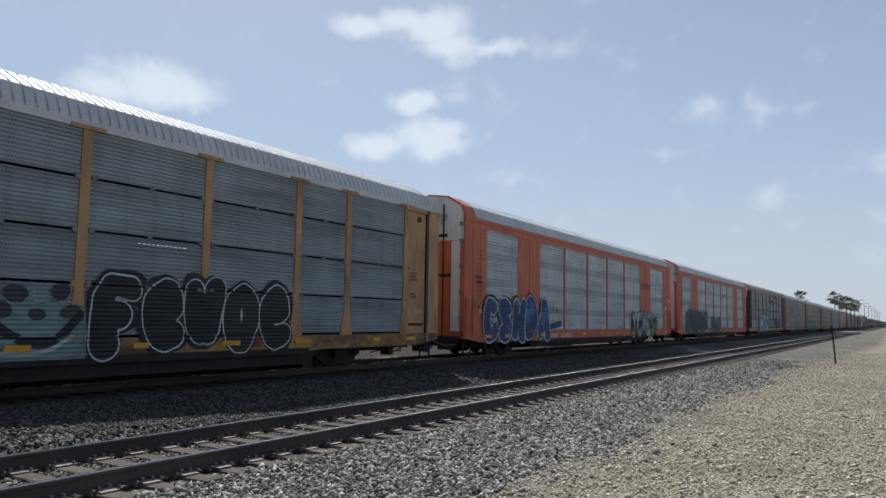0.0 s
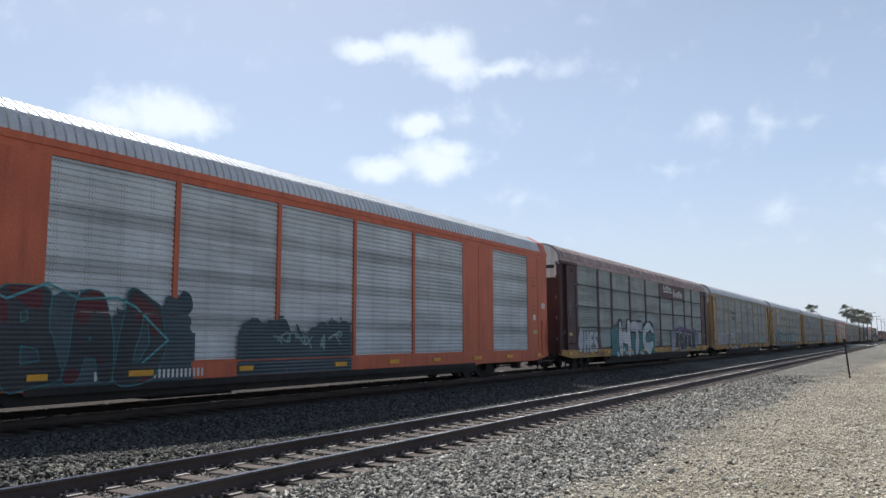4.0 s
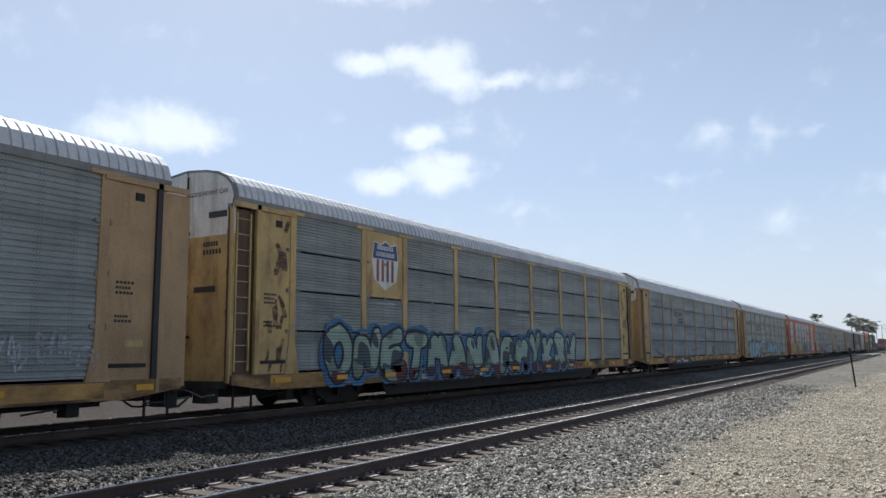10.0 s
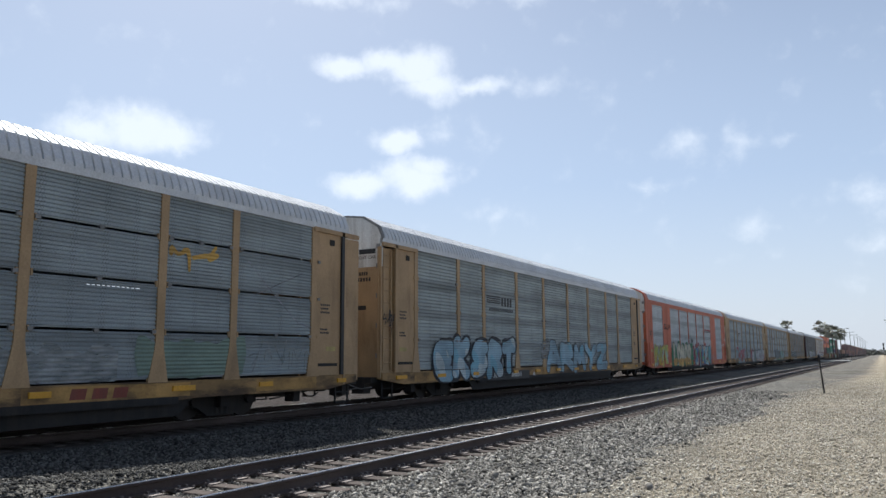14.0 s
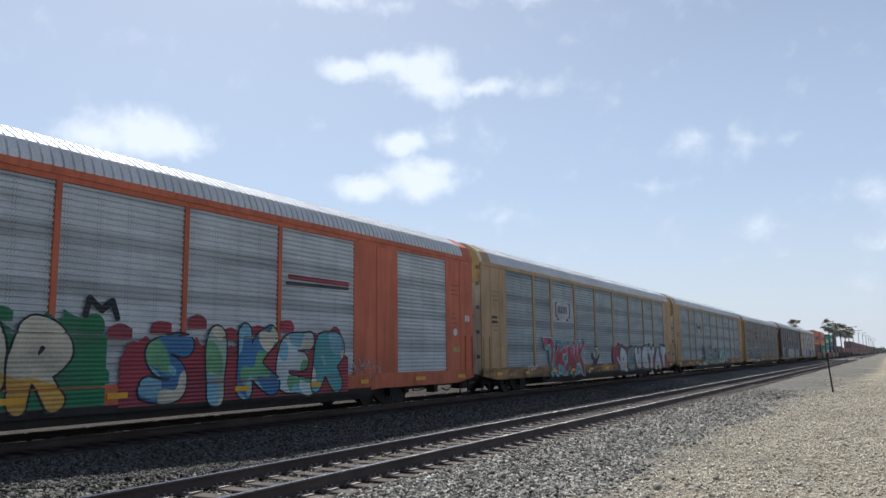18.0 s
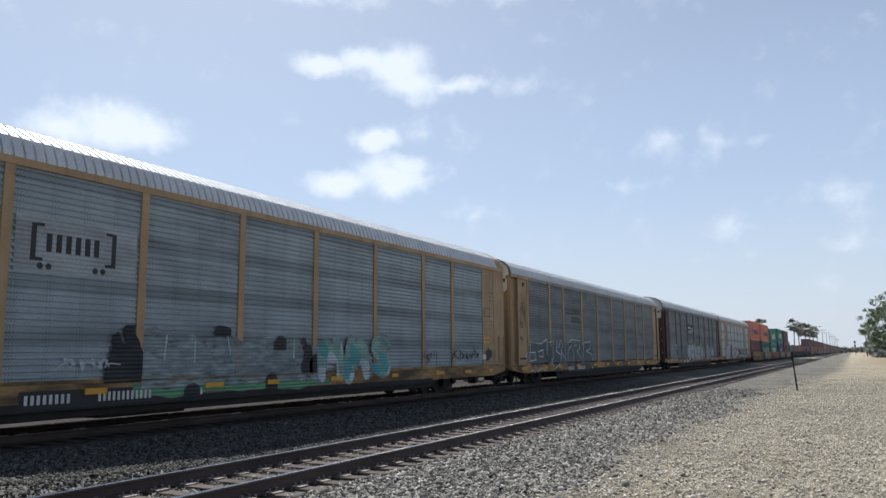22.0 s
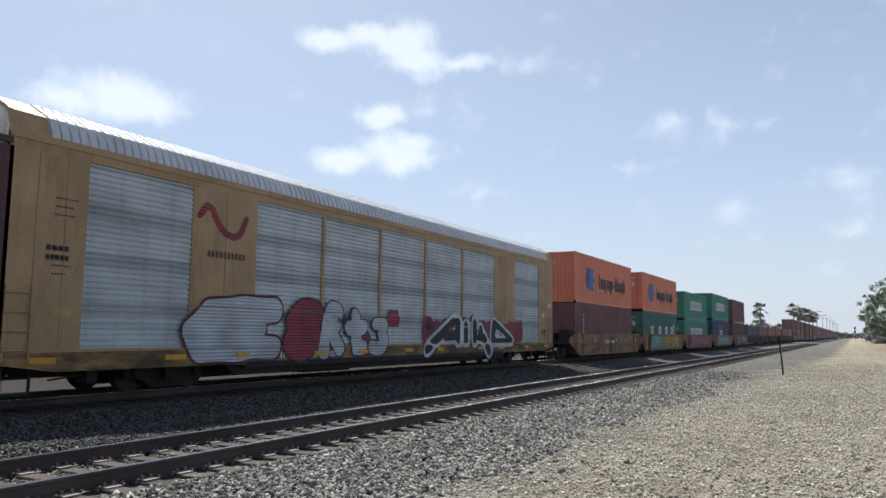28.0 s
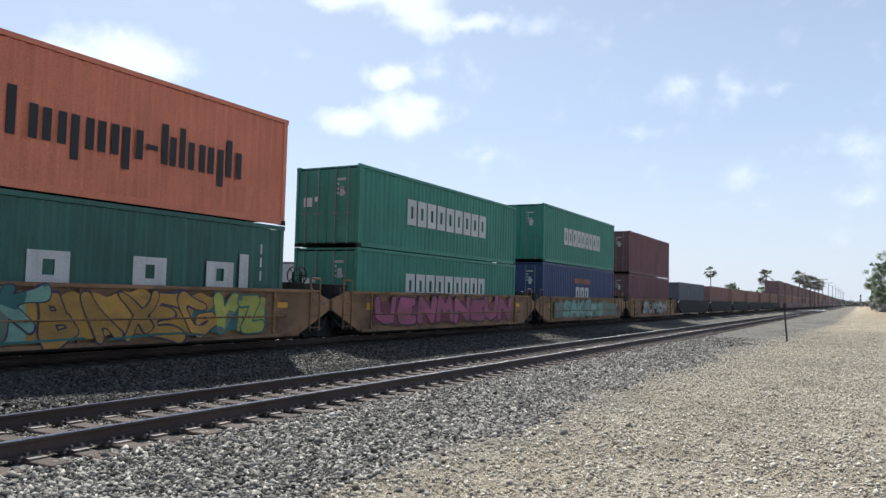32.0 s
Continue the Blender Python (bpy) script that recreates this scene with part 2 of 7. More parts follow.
    l.new(sp.outputs["X"], far.inputs["Value"])
    dirt = n.new("ShaderNodeMix")
    dirt.data_type = "RGBA"
    dirt.inputs["A"].default_value = (0.05, 0.039, 0.033, 1)
    l.new(far.outputs[0], dirt.inputs["Factor"])
    l.new(mix.outputs["Result"], dirt.inputs["B"])
    mix = dirt
    pr = ramp(patch.outputs["Fac"], (0.32, (0.70, 0.66, 0.58)), (0.5, (0.98, 0.96, 0.93)), (0.68, (1.12, 1.08, 1.0)))
    mul = n.new("ShaderNodeMix")
    mul.data_type, mul.blend_type = "RGBA", "MULTIPLY"
    mul.inputs["Factor"].default_value = 1
    l.new(mix.outputs["Result"], mul.inputs["A"])
    l.new(pr.outputs[0], mul.inputs["B"])
    # dry grass and brown dirt further up the road
    dry, drift = noi(0.11, 7), noi(1.3, 6)
    yr = n.new("ShaderNodeMapRange")
    yr.inputs["From Min"].default_value, yr.inputs["From Max"].default_value, yr.inputs["To Max"].default_value = 28.0, 110.0, 0.75
    l.new(sp.outputs["Y"], yr.inputs["Value"])
    xr = n.new("ShaderNodeMapRange")
    xr.inputs["From Min"].default_value, xr.inputs["From Max"].default_value = -3.0, 9.0
    l.new(sp.outputs["X"], xr.inputs["Value"])
    dr = n.new("ShaderNodeMath")
    dr.operation = "MULTIPLY_ADD"
    l.new(xr.outputs[0], dr.inputs[0])
    dr.inputs[1].default_value = 0.45
    l.new(dry.outputs["Fac"], dr.inputs[2])
    dk = n.new("ShaderNodeMapRange")
    dk.inputs["From Min"].default_value, dk.inputs["From Max"].default_value = 0.5, 0.85
    l.new(dr.outputs[0], dk.inputs["Value"])
    dd = n.new("ShaderNodeMath")
    dd.operation = "MULTIPLY"
    l.new(dk.outputs[0], dd.inputs[0])
    l.new(yr.outputs[0], dd.inputs[1])
    dirt_c = ramp(drift.outputs["Fac"], (0.35, (0.22, 0.155, 0.09)), (0.65, (0.42, 0.33, 0.22)))
    grass = n.new("ShaderNodeMix")
    grass.data_type = "RGBA"
    l.new(dd.outputs[0], grass.inputs["Factor"])
    l.new(mul.outputs["Result"], grass.inputs["A"])
    l.new(dirt_c.outputs[0], grass.inputs["B"])
    l.new(grass.outputs["Result"], bs.inputs["Base Color"])
    bs.inputs["Roughness"].default_value = 0.95
    bs.inputs["Specular IOR Level"].default_value = 0.2
    em = n.new("ShaderNodeMix")
    l.new(br.outputs[0], em.inputs["Factor"])
    l.new(ea.outputs["Distance"], em.inputs["A"])
    l.new(eb.outputs["Distance"], em.inputs["B"])
    mn = n.new("ShaderNodeMath")
    mn.operation = "MINIMUM"
    mn.inputs[1].default_value = 0.22
    l.new(em.outputs["Result"], mn.inputs[0])
    bp = n.new("ShaderNodeBump")
    bp.inputs["Strength"].default_value, bp.inputs["Distance"].default_value = 1.0, 0.10
    l.new(mn.outputs[0], bp.inputs["Height"])
    l.new(bp.outputs[0], bs.inputs["Normal"])
    return m


def stone_mat(name, lo, hi):
    """Loose stones, each with its own shade."""
    m = bpy.data.materials.new(name)
    m.use_nodes = True
    n, l = m.node_tree.nodes, m.node_tree.links
    bs = n["Principled BSDF"]
    ge = n.new("ShaderNodeNewGeometry")
    r = n.new("ShaderNodeValToRGB")
    r.color_ramp.elements[0].color, r.color_ramp.elements[1].color = (*lo, 1), (*hi, 1)
    mid = r.color_ramp.elements.new(0.6)
    mid.color = (*[0.62 * a + 0.38 * b for a, b in zip(lo, hi)], 1)
    l.new(ge.outputs["Random Per Island"], r.inputs[0])
    tc = n.new("ShaderNodeTexCoord")
    no = n.new("ShaderNodeTexNoise")
    no.inputs["Scale"].default_value = 60
    l.new(tc.outputs["Object"], no.inputs["Vector"])
    mr_ = n.new("ShaderNodeMapRange")
    mr_.inputs["To Min"].default_value, mr_.inputs["To Max"].default_value = 0.75, 1.25
    l.new(no.outputs["Fac"], mr_.inputs["Value"])
    s = n.new("ShaderNodeVectorMath")
    s.operation = "SCALE"
    l.new(r.outputs[0], s.inputs[0])
    l.new(mr_.outputs[0], s.inputs["Scale"])
    l.new(s.outputs[0], bs.inputs["Base Color"])
    bs.inputs["Roughness"].default_value = 0.9
    bs.inputs["Specular IOR Level"].default_value = 0.2
    return m


def panel_mat(name, colour, dirt=0.3, band=0.72):
    """Galvanised perforated rack panel: dotted rows of holes, open slots in some rows, grime from below."""
    if name in MATS:
        return MATS[name]
    m = paint(name, colour, rough=0.6, metal=0.08, vary=0.14, dirt=dirt, dirt_col=(0.06, 0.057, 0.052), bump=0.1, streak=(0.6, 0.16, 1.5))
    n, l = m.node_tree.nodes, m.node_tree.links
    bs = n["Principled BSDF"]
    src = bs.inputs["Base Color"].links[0].from_socket
    tc = n.new("ShaderNodeTexCoord")
    sp = n.new("ShaderNodeSeparateXYZ")
    l.new(tc.outputs["Object"], sp.inputs[0])

    def wave(sock, period, shift=0.0):
        a = n.new("ShaderNodeMath")
        a.operation = "MULTIPLY_ADD"
        a.inputs[1].default_value, a.inputs[2].default_value = 2 * math.pi / period, shift
        l.new(sock, a.inputs[0])
        b = n.new("ShaderNodeMath")
        b.operation = "SINE"
        l.new(a.outputs[0], b.inputs[0])
        return b.outputs[0]

    def step(sock, lo, hi, a, b):
        r = n.new("ShaderNodeMapRange")
        for k, v in (("From Min", lo), ("From Max", hi), ("To Min", a), ("To Max", b)):
            r.inputs[k].default_value = v
        l.new(sock, r.inputs["Value"])
        return r.outputs[0]

    def times(a, b):
        q = n.new("ShaderNodeMath")
        q.operation = "MULTIPLY"
        l.new(a, q.inputs[0])
        l.new(b, q.inputs[1])
        return q.outputs[0]
    # flat bands without holes, rows of small holes between them
    bands = step(wave(sp.outputs["Z"], 0.985, 0.6), 0.45, 0.75, 1.0, band)
    holes = step(times(wave(sp.outputs["Y"], 0.062), wave(sp.outputs["Z"], 0.108, 1.0)), 0.3, 0.6, 0.0, 1.0)
    cols = step(wave(sp.outputs["Y"], 0.68, 0.3), 0.72, 0.86, 0.1, 1.0)
    tot = times(bands, step(times(holes, cols), 0.0, 1.0, 1.0, 0.62))
    sc = n.new("ShaderNodeVectorMath")
    sc.operation = "SCALE"
    l.new(src, sc.inputs[0])
    l.new(tot, sc.inputs["Scale"])
    l.new(sc.outputs[0], bs.inputs["Base Color"])
    return m


M_RUST = paint("rail_steel", (0.075, 0.055, 0.048), 0.75, 0.2, 0.3, 0.3)
M_HEAD = paint("rail_head_polished", (0.88, 0.84, 0.78), 0.24, 1.0, 0.08, 0.05, streak=False)
M_TIE = paint("weathered_tie_wood", (0.075, 0.057, 0.048), 0.9, 0, 0.4, 0.25, (0.15, 0.13, 0.115), scale=3, bump=0.6, streak=False, rand=0.3)
M_PLATE = paint("rusted_plate", (0.24, 0.205, 0.185), 0.7, 0.3, 0.3, 0.4, scale=4)
M_SPIKE = paint("spike_steel", (0.22, 0.20, 0.19), 0.5, 0.5, 0.2, 0.3, scale=6)
M_DARK = paint("under_frame_black", (0.022, 0.021, 0.021), 0.8, 0, 0.3, 0.35, (0.06, 0.05, 0.042))
M_WHEEL = paint("wheel_steel", (0.035, 0.031, 0.029), 0.6, 0.5, 0.2, 0.3)
M_ROOF = paint("galvanised_roof", (0.56, 0.57, 0.585), 0.55, 0.12, 0.1, 0.14, (0.25, 0.23, 0.21))
M_ROOF_RUST = paint("rust_stained_roof", (0.38, 0.29, 0.27), 0.7, 0.1, 0.25, 0.35, (0.18, 0.10, 0.08))
M_YEL = paint("faded_yellow_paint", (0.46, 0.325, 0.135), 0.55, 0, 0.2, 0.5, (0.14, 0.075, 0.045), streak=(1.3, 1.3, 0.5), hard=(0.5, 0.72))
M_YEL2 = paint("tan_yellow_paint", (0.37, 0.25, 0.135), 0.6, 0, 0.16, 0.3, (0.13, 0.08, 0.05), streak=(1.6, 1.6, 0.4), hard=(0.5, 0.75))
M_YEL3 = paint("brownish_yellow_paint", (0.42, 0.25, 0.12), 0.6, 0, 0.2, 0.35, (0.12, 0.07, 0.045), streak=(1.3, 1.3, 0.5), hard=(0.5, 0.72))
M_SILL = paint("grimy_yellow_sill", (0.28, 0.17, 0.068), 0.65, 0, 0.4, 0.5, (0.04, 0.028, 0.022), scale=1.0, hard=(0.42, 0.58), streak=(1.0, 0.45, 1.6))
M_ORA = paint("oxide_orange_paint", (0.47, 0.122, 0.06), 0.6, 0, 0.18, 0.38, (0.15, 0.05, 0.035))
M_ORA2 = paint("fresh_orange_paint", (0.50, 0.125, 0.06), 0.55, 0, 0.12, 0.3, (0.15, 0.05, 0.035))
M_BRN = paint("dark_brown_paint", (0.072, 0.034, 0.036), 0.6, 0, 0.25, 0.35, (0.03, 0.022, 0.02))
M_WHT = paint("white_end_paint", (0.62, 0.62, 0.60), 0.6, 0, 0.12, 0.4, (0.2, 0.15, 0.11))
M_PAN_D = panel_mat("rack_panel_dark", (0.19, 0.21, 0.218), 0.38, 0.8)
M_PAN_N = panel_mat("rack_panel_slate", (0.285, 0.325, 0.345), 0.34, 0.88)
M_PAN_G = panel_mat("rack_panel_green_grey", (0.295, 0.325, 0.325), 0.36, 0.86)
M_PAN_L = panel_mat("rack_panel_light", (0.49, 0.53, 0.55), 0.28)
M_PAN_E = panel_mat("rack_panel_olive_grey", (0.325, 0.362, 0.352), 0.4, 0.88)
M_PAN_S = panel_mat("rack_panel_silver", (0.54, 0.575, 0.59), 0.28, 0.74)
M_PAN_M = panel_mat("rack_panel_mid", (0.34, 0.38, 0.385), 0.35)
M_PAN_B = panel_mat("rack_panel_blue_grey", (0.315, 0.365, 0.39), 0.26)
M_YTAG = paint("yellow_reflector", (0.62, 0.32, 0.03), 0.4, 0, 0.1, 0.1)
M_PLAC = paint("faded_yellow_placard", (0.42, 0.34, 0.13), 0.6, 0, 0.2, 0.4)
M_LET = paint("white_lettering", (0.60, 0.60, 0.58), 0.6, 0, 0.1, 0.2)
M_BLKP = paint("black_paint", (0.02, 0.02, 0.023), 0.5, 0, 0.2, 0.1)
M_GRN = paint("container_green", (0.05, 0.225, 0.16), 0.5, 0, 0.12, 0.18, (0.03, 0.07, 0.05))
M_DGRN = paint("container_dark_green", (0.05, 0.14, 0.112), 0.55, 0, 0.15, 0.25, (0.03, 0.04, 0.03))
M_HOR = paint("container_orange", (0.66, 0.215, 0.125), 0.5, 0, 0.1, 0.15, (0.2, 0.06, 0.03))
M_MAR = paint("container_maroon", (0.18, 0.085, 0.09), 0.6, 0, 0.15, 0.25, (0.03, 0.02, 0.02))
M_BLU = paint("container_blue", (0.035, 0.06, 0.15), 0.5, 0, 0.12, 0.2, (0.03, 0.03, 0.06))
M_WELL = paint("well_car_yellow_brown", (0.265, 0.155, 0.08), 0.65, 0, 0.3, 0.6, (0.10, 0.06, 0.04), streak=(1.2, 0.5, 0.8), hard=(0.46, 0.66))
M_GREY = paint("grey_steel", (0.2, 0.2, 0.2), 0.5, 0.3, 0.2, 0.3)
M_BARK = paint("palm_bark", (0.2, 0.17, 0.145), 0.9, 0, 0.3, 0.2, scale=2)
M_LEAF = paint("tree_leaves", (0.13, 0.17, 0.085), 0.6, 0, 0.35, 0.1, streak=False, rand=0.2)
# frond colour made paler than foliage, standing in for distance haze
M_PALM = paint("hazed_palm_fronds", (0.27, 0.27, 0.22), 0.6, 0, 0.3, 0.1, streak=False)
M_HEDGE = paint("far_foliage", (0.20, 0.205, 0.18), 0.8, 0, 0.3, 0.2, scale=0.3, streak=False)
M_CONC = paint("pale_concrete", (0.62, 0.60, 0.56), 0.8, 0, 0.12, 0.15, streak=False)

# ---- mesh helpers ----


def box(bm, x0, x1, y0, y1, z0, z1):
    vs = [bm.verts.new(p) for p in ((x0, y0, z0), (x1, y0, z0), (x1, y1, z0), (x0, y1, z0), (x0, y0, z1), (x1, y0, z1), (x1, y1, z1), (x0, y1, z1))]
    for f in ((3, 2, 1, 0), (4, 5, 6, 7), (0, 1, 5, 4), (1, 2, 6, 5), (2, 3, 7, 6), (3, 0, 4, 7)):
        bm.faces.new([vs[i] for i in f])
    return vs


def prism(bm, pts, a, b, axis="y"):
    """Closed outline swept from a to b along an axis; pts are the other two coordinates in order."""
    def at(p, q, s):
        return {"y": (p, s, q), "x": (s, p, q), "z": (p, q, s)}[axis]
    lo = [bm.verts.new(at(p, q, a)) for p, q in pts]
    hi = [bm.verts.new(at(p, q, b)) for p, q in pts]
    k = len(pts)
    for i in range(k):
        bm.faces.new((lo[i], lo[(i + 1) % k], hi[(i + 1) % k], hi[i]))
    bm.faces.new(lo[::-1])
    bm.faces.new(hi)


def tube(bm, p, q, r, k=8, r2=None):
    p, q = Vector(p), Vector(q)
    r2 = r if r2 is None else r2
    d = (q - p).normalized()
    u = d.orthogonal().normalized()
    w = d.cross(u)
    rings = []
    for c, s in ((p, r), (q, r2)):
        rings.append([bm.verts.new(c + (u * math.cos(2 * math.pi * i / k) + w * math.sin(2 * math.pi * i / k)) * s) for i in range(k)])
    for i in range(k):
        bm.faces.new((rings[0][i], rings[0][(i + 1) % k], rings[1][(i + 1) % k], rings[1][i]))
    bm.faces.new(rings[0][::-1])
    bm.faces.new(rings[1])


def mesh_of(name, bm, material):
    bmesh.ops.recalc_face_normals(bm, faces=bm.faces)
    me = bpy.data.meshes.new(name)
    bm.to_mesh(me)
    bm.free()
    me.materials.append(material)
    return me


def part(name, bm, material, parent, label=""):
    ob = new(name, mesh_of(name, bm, material))
    ob.parent = parent
    if label:
        ob["label"] = label
    return ob


def part_of(name, me, parent, at=(0, 0, 0), label="", turn=0.0):
    """A part on a mesh that alike parts share."""
    ob = new(name, me)
    ob.parent = parent
    ob.location = at
    ob.rotation_euler = (0, 0, turn)
    if label:
        ob["label"] = label
    return ob


CACHE = {}


def shared(key, build, material):
    k = (key, material.name)
    if k not in CACHE:
        bm = bmesh.new()
        build(bm)
        CACHE[k] = mesh_of(str(key[0]), bm, material)
    return CACHE[k]


def empty(name, label, category, group="", kind=""):
    return tagged(new(name), label, category, group, kind)

# ---- plan: the track runs along y, metres; near rails at x -8.27 and -6.76, train on the far track ----
RAIL_A, RAIL_B, TRAIN_X, TRAIN_RAIL = -8.27, -6.765, -14.5, 0.35
L_CAR = 28.35
R_END = 27.92


def travelled(t):
    """How far the train has come after t seconds."""
    return 13.0 * t + 0.0055 * t * t


# ---- ground ----


def bed(x):
    """Height of the gravel across the tracks."""
    pts = ((-60, 0.0), (-18.6, 0.0), (-17.2, 0.12), (-16.2, 0.15), (-12.8, 0.15), (-11.9, 0.10), (-10.9, -0.05), (-9.9, -0.07), (-9.3, -0.04), (-8.8, -0.025),
           (-6.2, -0.025), (-5.4, -0.04), (-4.2, -0.07), (-3.0, -0.04), (0, 0.0), (60, 0.0))
    for (a, za), (b, zb) in zip(pts, pts[1:]):
        if a <= x <= b:
            return za + (zb - za) * (x - a) / (b - a)
    return 0.0


def mound(x, y):
    """Low heap of ballast between the tracks, close to where the camera stands."""
    a, b = min(1, max(0, (x + 12.0) / 1.2)), min(1, max(0, (-8.55 - x) / 0.7))
    a, b = a * a * (3 - 2 * a), b * b * (3 - 2 * b)
    return a * b * 0.05 * min(6.0, max(0.0, 10.9 - y))


def make_ground():
    xs = [-2600, -600, -150, -60, -30, -22] + [-20 + 0.4 * i for i in range(66)] + [8, 12, 20, 40, 120, 500, 2600]
    ys = [-300, -60, -20] + [-8 + 0.5 * i for i in range(117)] + [55, 62, 70, 80, 95, 115, 140, 180, 240, 330, 480, 800, 1500, 2900]
    verts, faces = [], []
    for y in ys:
        for x in xs:
            z = bed(x) + mound(x, y)
            if -20 < x < 8 and y < 60:
                z += 0.05 * (noise.noise((x * 0.5, y * 0.5, 0)) * 0.6 + noise.noise((x * 1.7, y * 1.7, 3)) * 0.4) * (0.25 if -17 < x < -5.8 else 1)
            verts.append((x, y, z))
    k = len(xs)
    for j in range(len(ys) - 1):
        for i in range(k - 1):
            a = j * k + i
            faces.append((a, a + 1, a + k + 1, a + k))
    me = bpy.data.meshes.new("ground")
    me.from_pydata(verts, [], faces)
    for p in me.polygons:
        p.use_smooth = True
    me.materials.append(ground_mat())
    return tagged(new("ground", me), "flat gravel ground, grey ballast by the rails and tan crushed stone beyond", "ground", kind="structure")


make_ground()

# ---- loose stones ----


def stones(name, label, material, count, area, size, seed, sink=0.35, ragged=""):
    """Angular stones strewn over a stretch of the plan, thinning out with the distance along y."""
    rng = np.random.default_rng(seed)
    x0, x1, y0, y1 = area
    base = np.array([(1, 0, 0), (-1, 0, 0), (0, 1, 0), (0, -1, 0), (0, 0, 1), (0, 0, -1), (.62, .62, .5), (-.62, .6, -.4)], float)
    tri = np.array([(6, 4, 0), (6, 2, 4), (6, 0, 2), (0, 4, 3), (4, 1, 3), (4, 2, 1), (7, 1, 2), (7, 5, 1), (7, 2, 5), (0, 5, 2), (0, 3, 5), (1, 5, 3)])
    u = 1 - np.sqrt(1 - rng.random(count))
    py = y0 + (y1 - y0) * u
    wob = np.array([noise.noise((0.35 * v, 1.5, 0)) * 0.9 + noise.noise((1.3 * v, 4.5, 0)) * 0.35 for v in py])
    px = x0 + (x1 - x0) * rng.random(count)
    if ragged == "high":
        edge = rng.random(count) < 0.06
        px = px + wob * np.clip((px - x0) / (x1 - x0), 0, 1) + edge * np.abs(rng.normal(0, 0.45, count))
    if ragged == "low":
        edge = rng.random(count) < 0.06
        px = px + wob * np.clip((x1 - px) / (x1 - x0), 0, 1) - edge * np.abs(rng.normal(0, 0.6, count))
    s = size * np.exp(rng.normal(0, 0.32, count))
    verts = base[None] * (1 + rng.normal(0, 0.28, (count, 8, 1))) * np.stack([np.ones(count), rng.uniform(.5, 1, count), rng.uniform(.35, .75, count)], 1)[:, None] * s[:, None, None] * 0.5
    a, b = rng.random(count) * 6.283, rng.normal(0, 0.5, count)
    ca, sa, cb, sb = np.cos(a), np.sin(a), np.cos(b), np.sin(b)
    x = verts[..., 0] * cb[:, None] - verts[..., 2] * sb[:, None]
    z = verts[..., 0] * sb[:, None] + verts[..., 2] * cb[:, None]
    y = verts[..., 1]
    out = np.stack([x * ca[:, None] - y * sa[:, None] + px[:, None], x * sa[:, None] + y * ca[:, None] + py[:, None], z], -1)
    gz = np.array([bed(v) + mound(v, w) + 0.05 * (noise.noise((v * 0.5, w * 0.5, 0)) * 0.6 + noise.noise((v * 1.7, w * 1.7, 3)) * 0.4) * (0.25 if -17 < v < -5.8 else 1) for v, w in zip(px, py)])
    out[..., 2] += (gz + s * 0.5 * sink)[:, None]
    vv = out.reshape(-1, 3)
    ff = (tri[None] + (np.arange(count) * 8)[:, None, None]).reshape(-1, 3)
    me = bpy.data.meshes.new(name)
    me.vertices.add(len(vv))
    me.vertices.foreach_set("co", vv.ravel())
    me.loops.add(ff.size)
    me.loops.foreach_set("vertex_index", ff.ravel())
    me.polygons.add(len(ff))
    me.polygons.foreach_set("loop_start", np.arange(0, ff.size, 3))
    me.polygons.foreach_set("loop_total", np.full(len(ff), 3))
    me.update(calc_edges=True)
    me.materials.append(material)
    return tagged(new(name, me), label, "gravel", kind="stuff")


M_ST1 = stone_mat("ballast_stone", (0.045, 0.042, 0.037), (0.54, 0.505, 0.445))
M_ST2 = stone_mat("tan_stone", (0.29, 0.25, 0.19), (0.76, 0.70, 0.59))
# between-track stones: grime, plus the train's shade painted in as darker stone
M_ST3 = stone_mat("grimy_shaded_ballast", (0.02, 0.019, 0.018), (0.205, 0.192, 0.172))
M_ST4 = stone_mat("worn_ballast_stone", (0.035, 0.031, 0.028), (0.37, 0.34, 0.295))
stones("ballast_stones", "coarse grey crushed ballast stones beside the rails", M_ST1, 64000, (-6.4, -3.5, 3.0, 42), 0.05, 1, ragged="high")
stones("ballast_between_rails", "grey ballast stones between the ties", M_ST4, 17000, (-8.16, -6.88, 2.5, 32), 0.046, 2, 0.25)
stones("ballast_between_tracks", "grimy ballast stones between the two tracks, darkened further with painted shade", M_ST3, 54000, (-12.7, -8.42, 3.0, 52), 0.045, 3)
stones("crushed_gravel", "tan crushed gravel of the service road", M_ST2, 64000, (-3.5, 2.4, 4.0, 62), 0.036, 4, ragged="low")

# ---- tracks ----
RAIL_OUT = [(-0.068, 0), (0.068, 0), (0.068, 0.012), (0.02, 0.03), (0.0085, 0.05), (0.0085, 0.118), (0.034, 0.132), (0.0365, 0.15),
            (0.03, 0.166), (-0.03, 0.166), (-0.0365, 0.15), (-0.034, 0.132), (-0.0085, 0.118), (-0.0085, 0.05), (-0.02, 0.03), (-0.068, 0.012)]


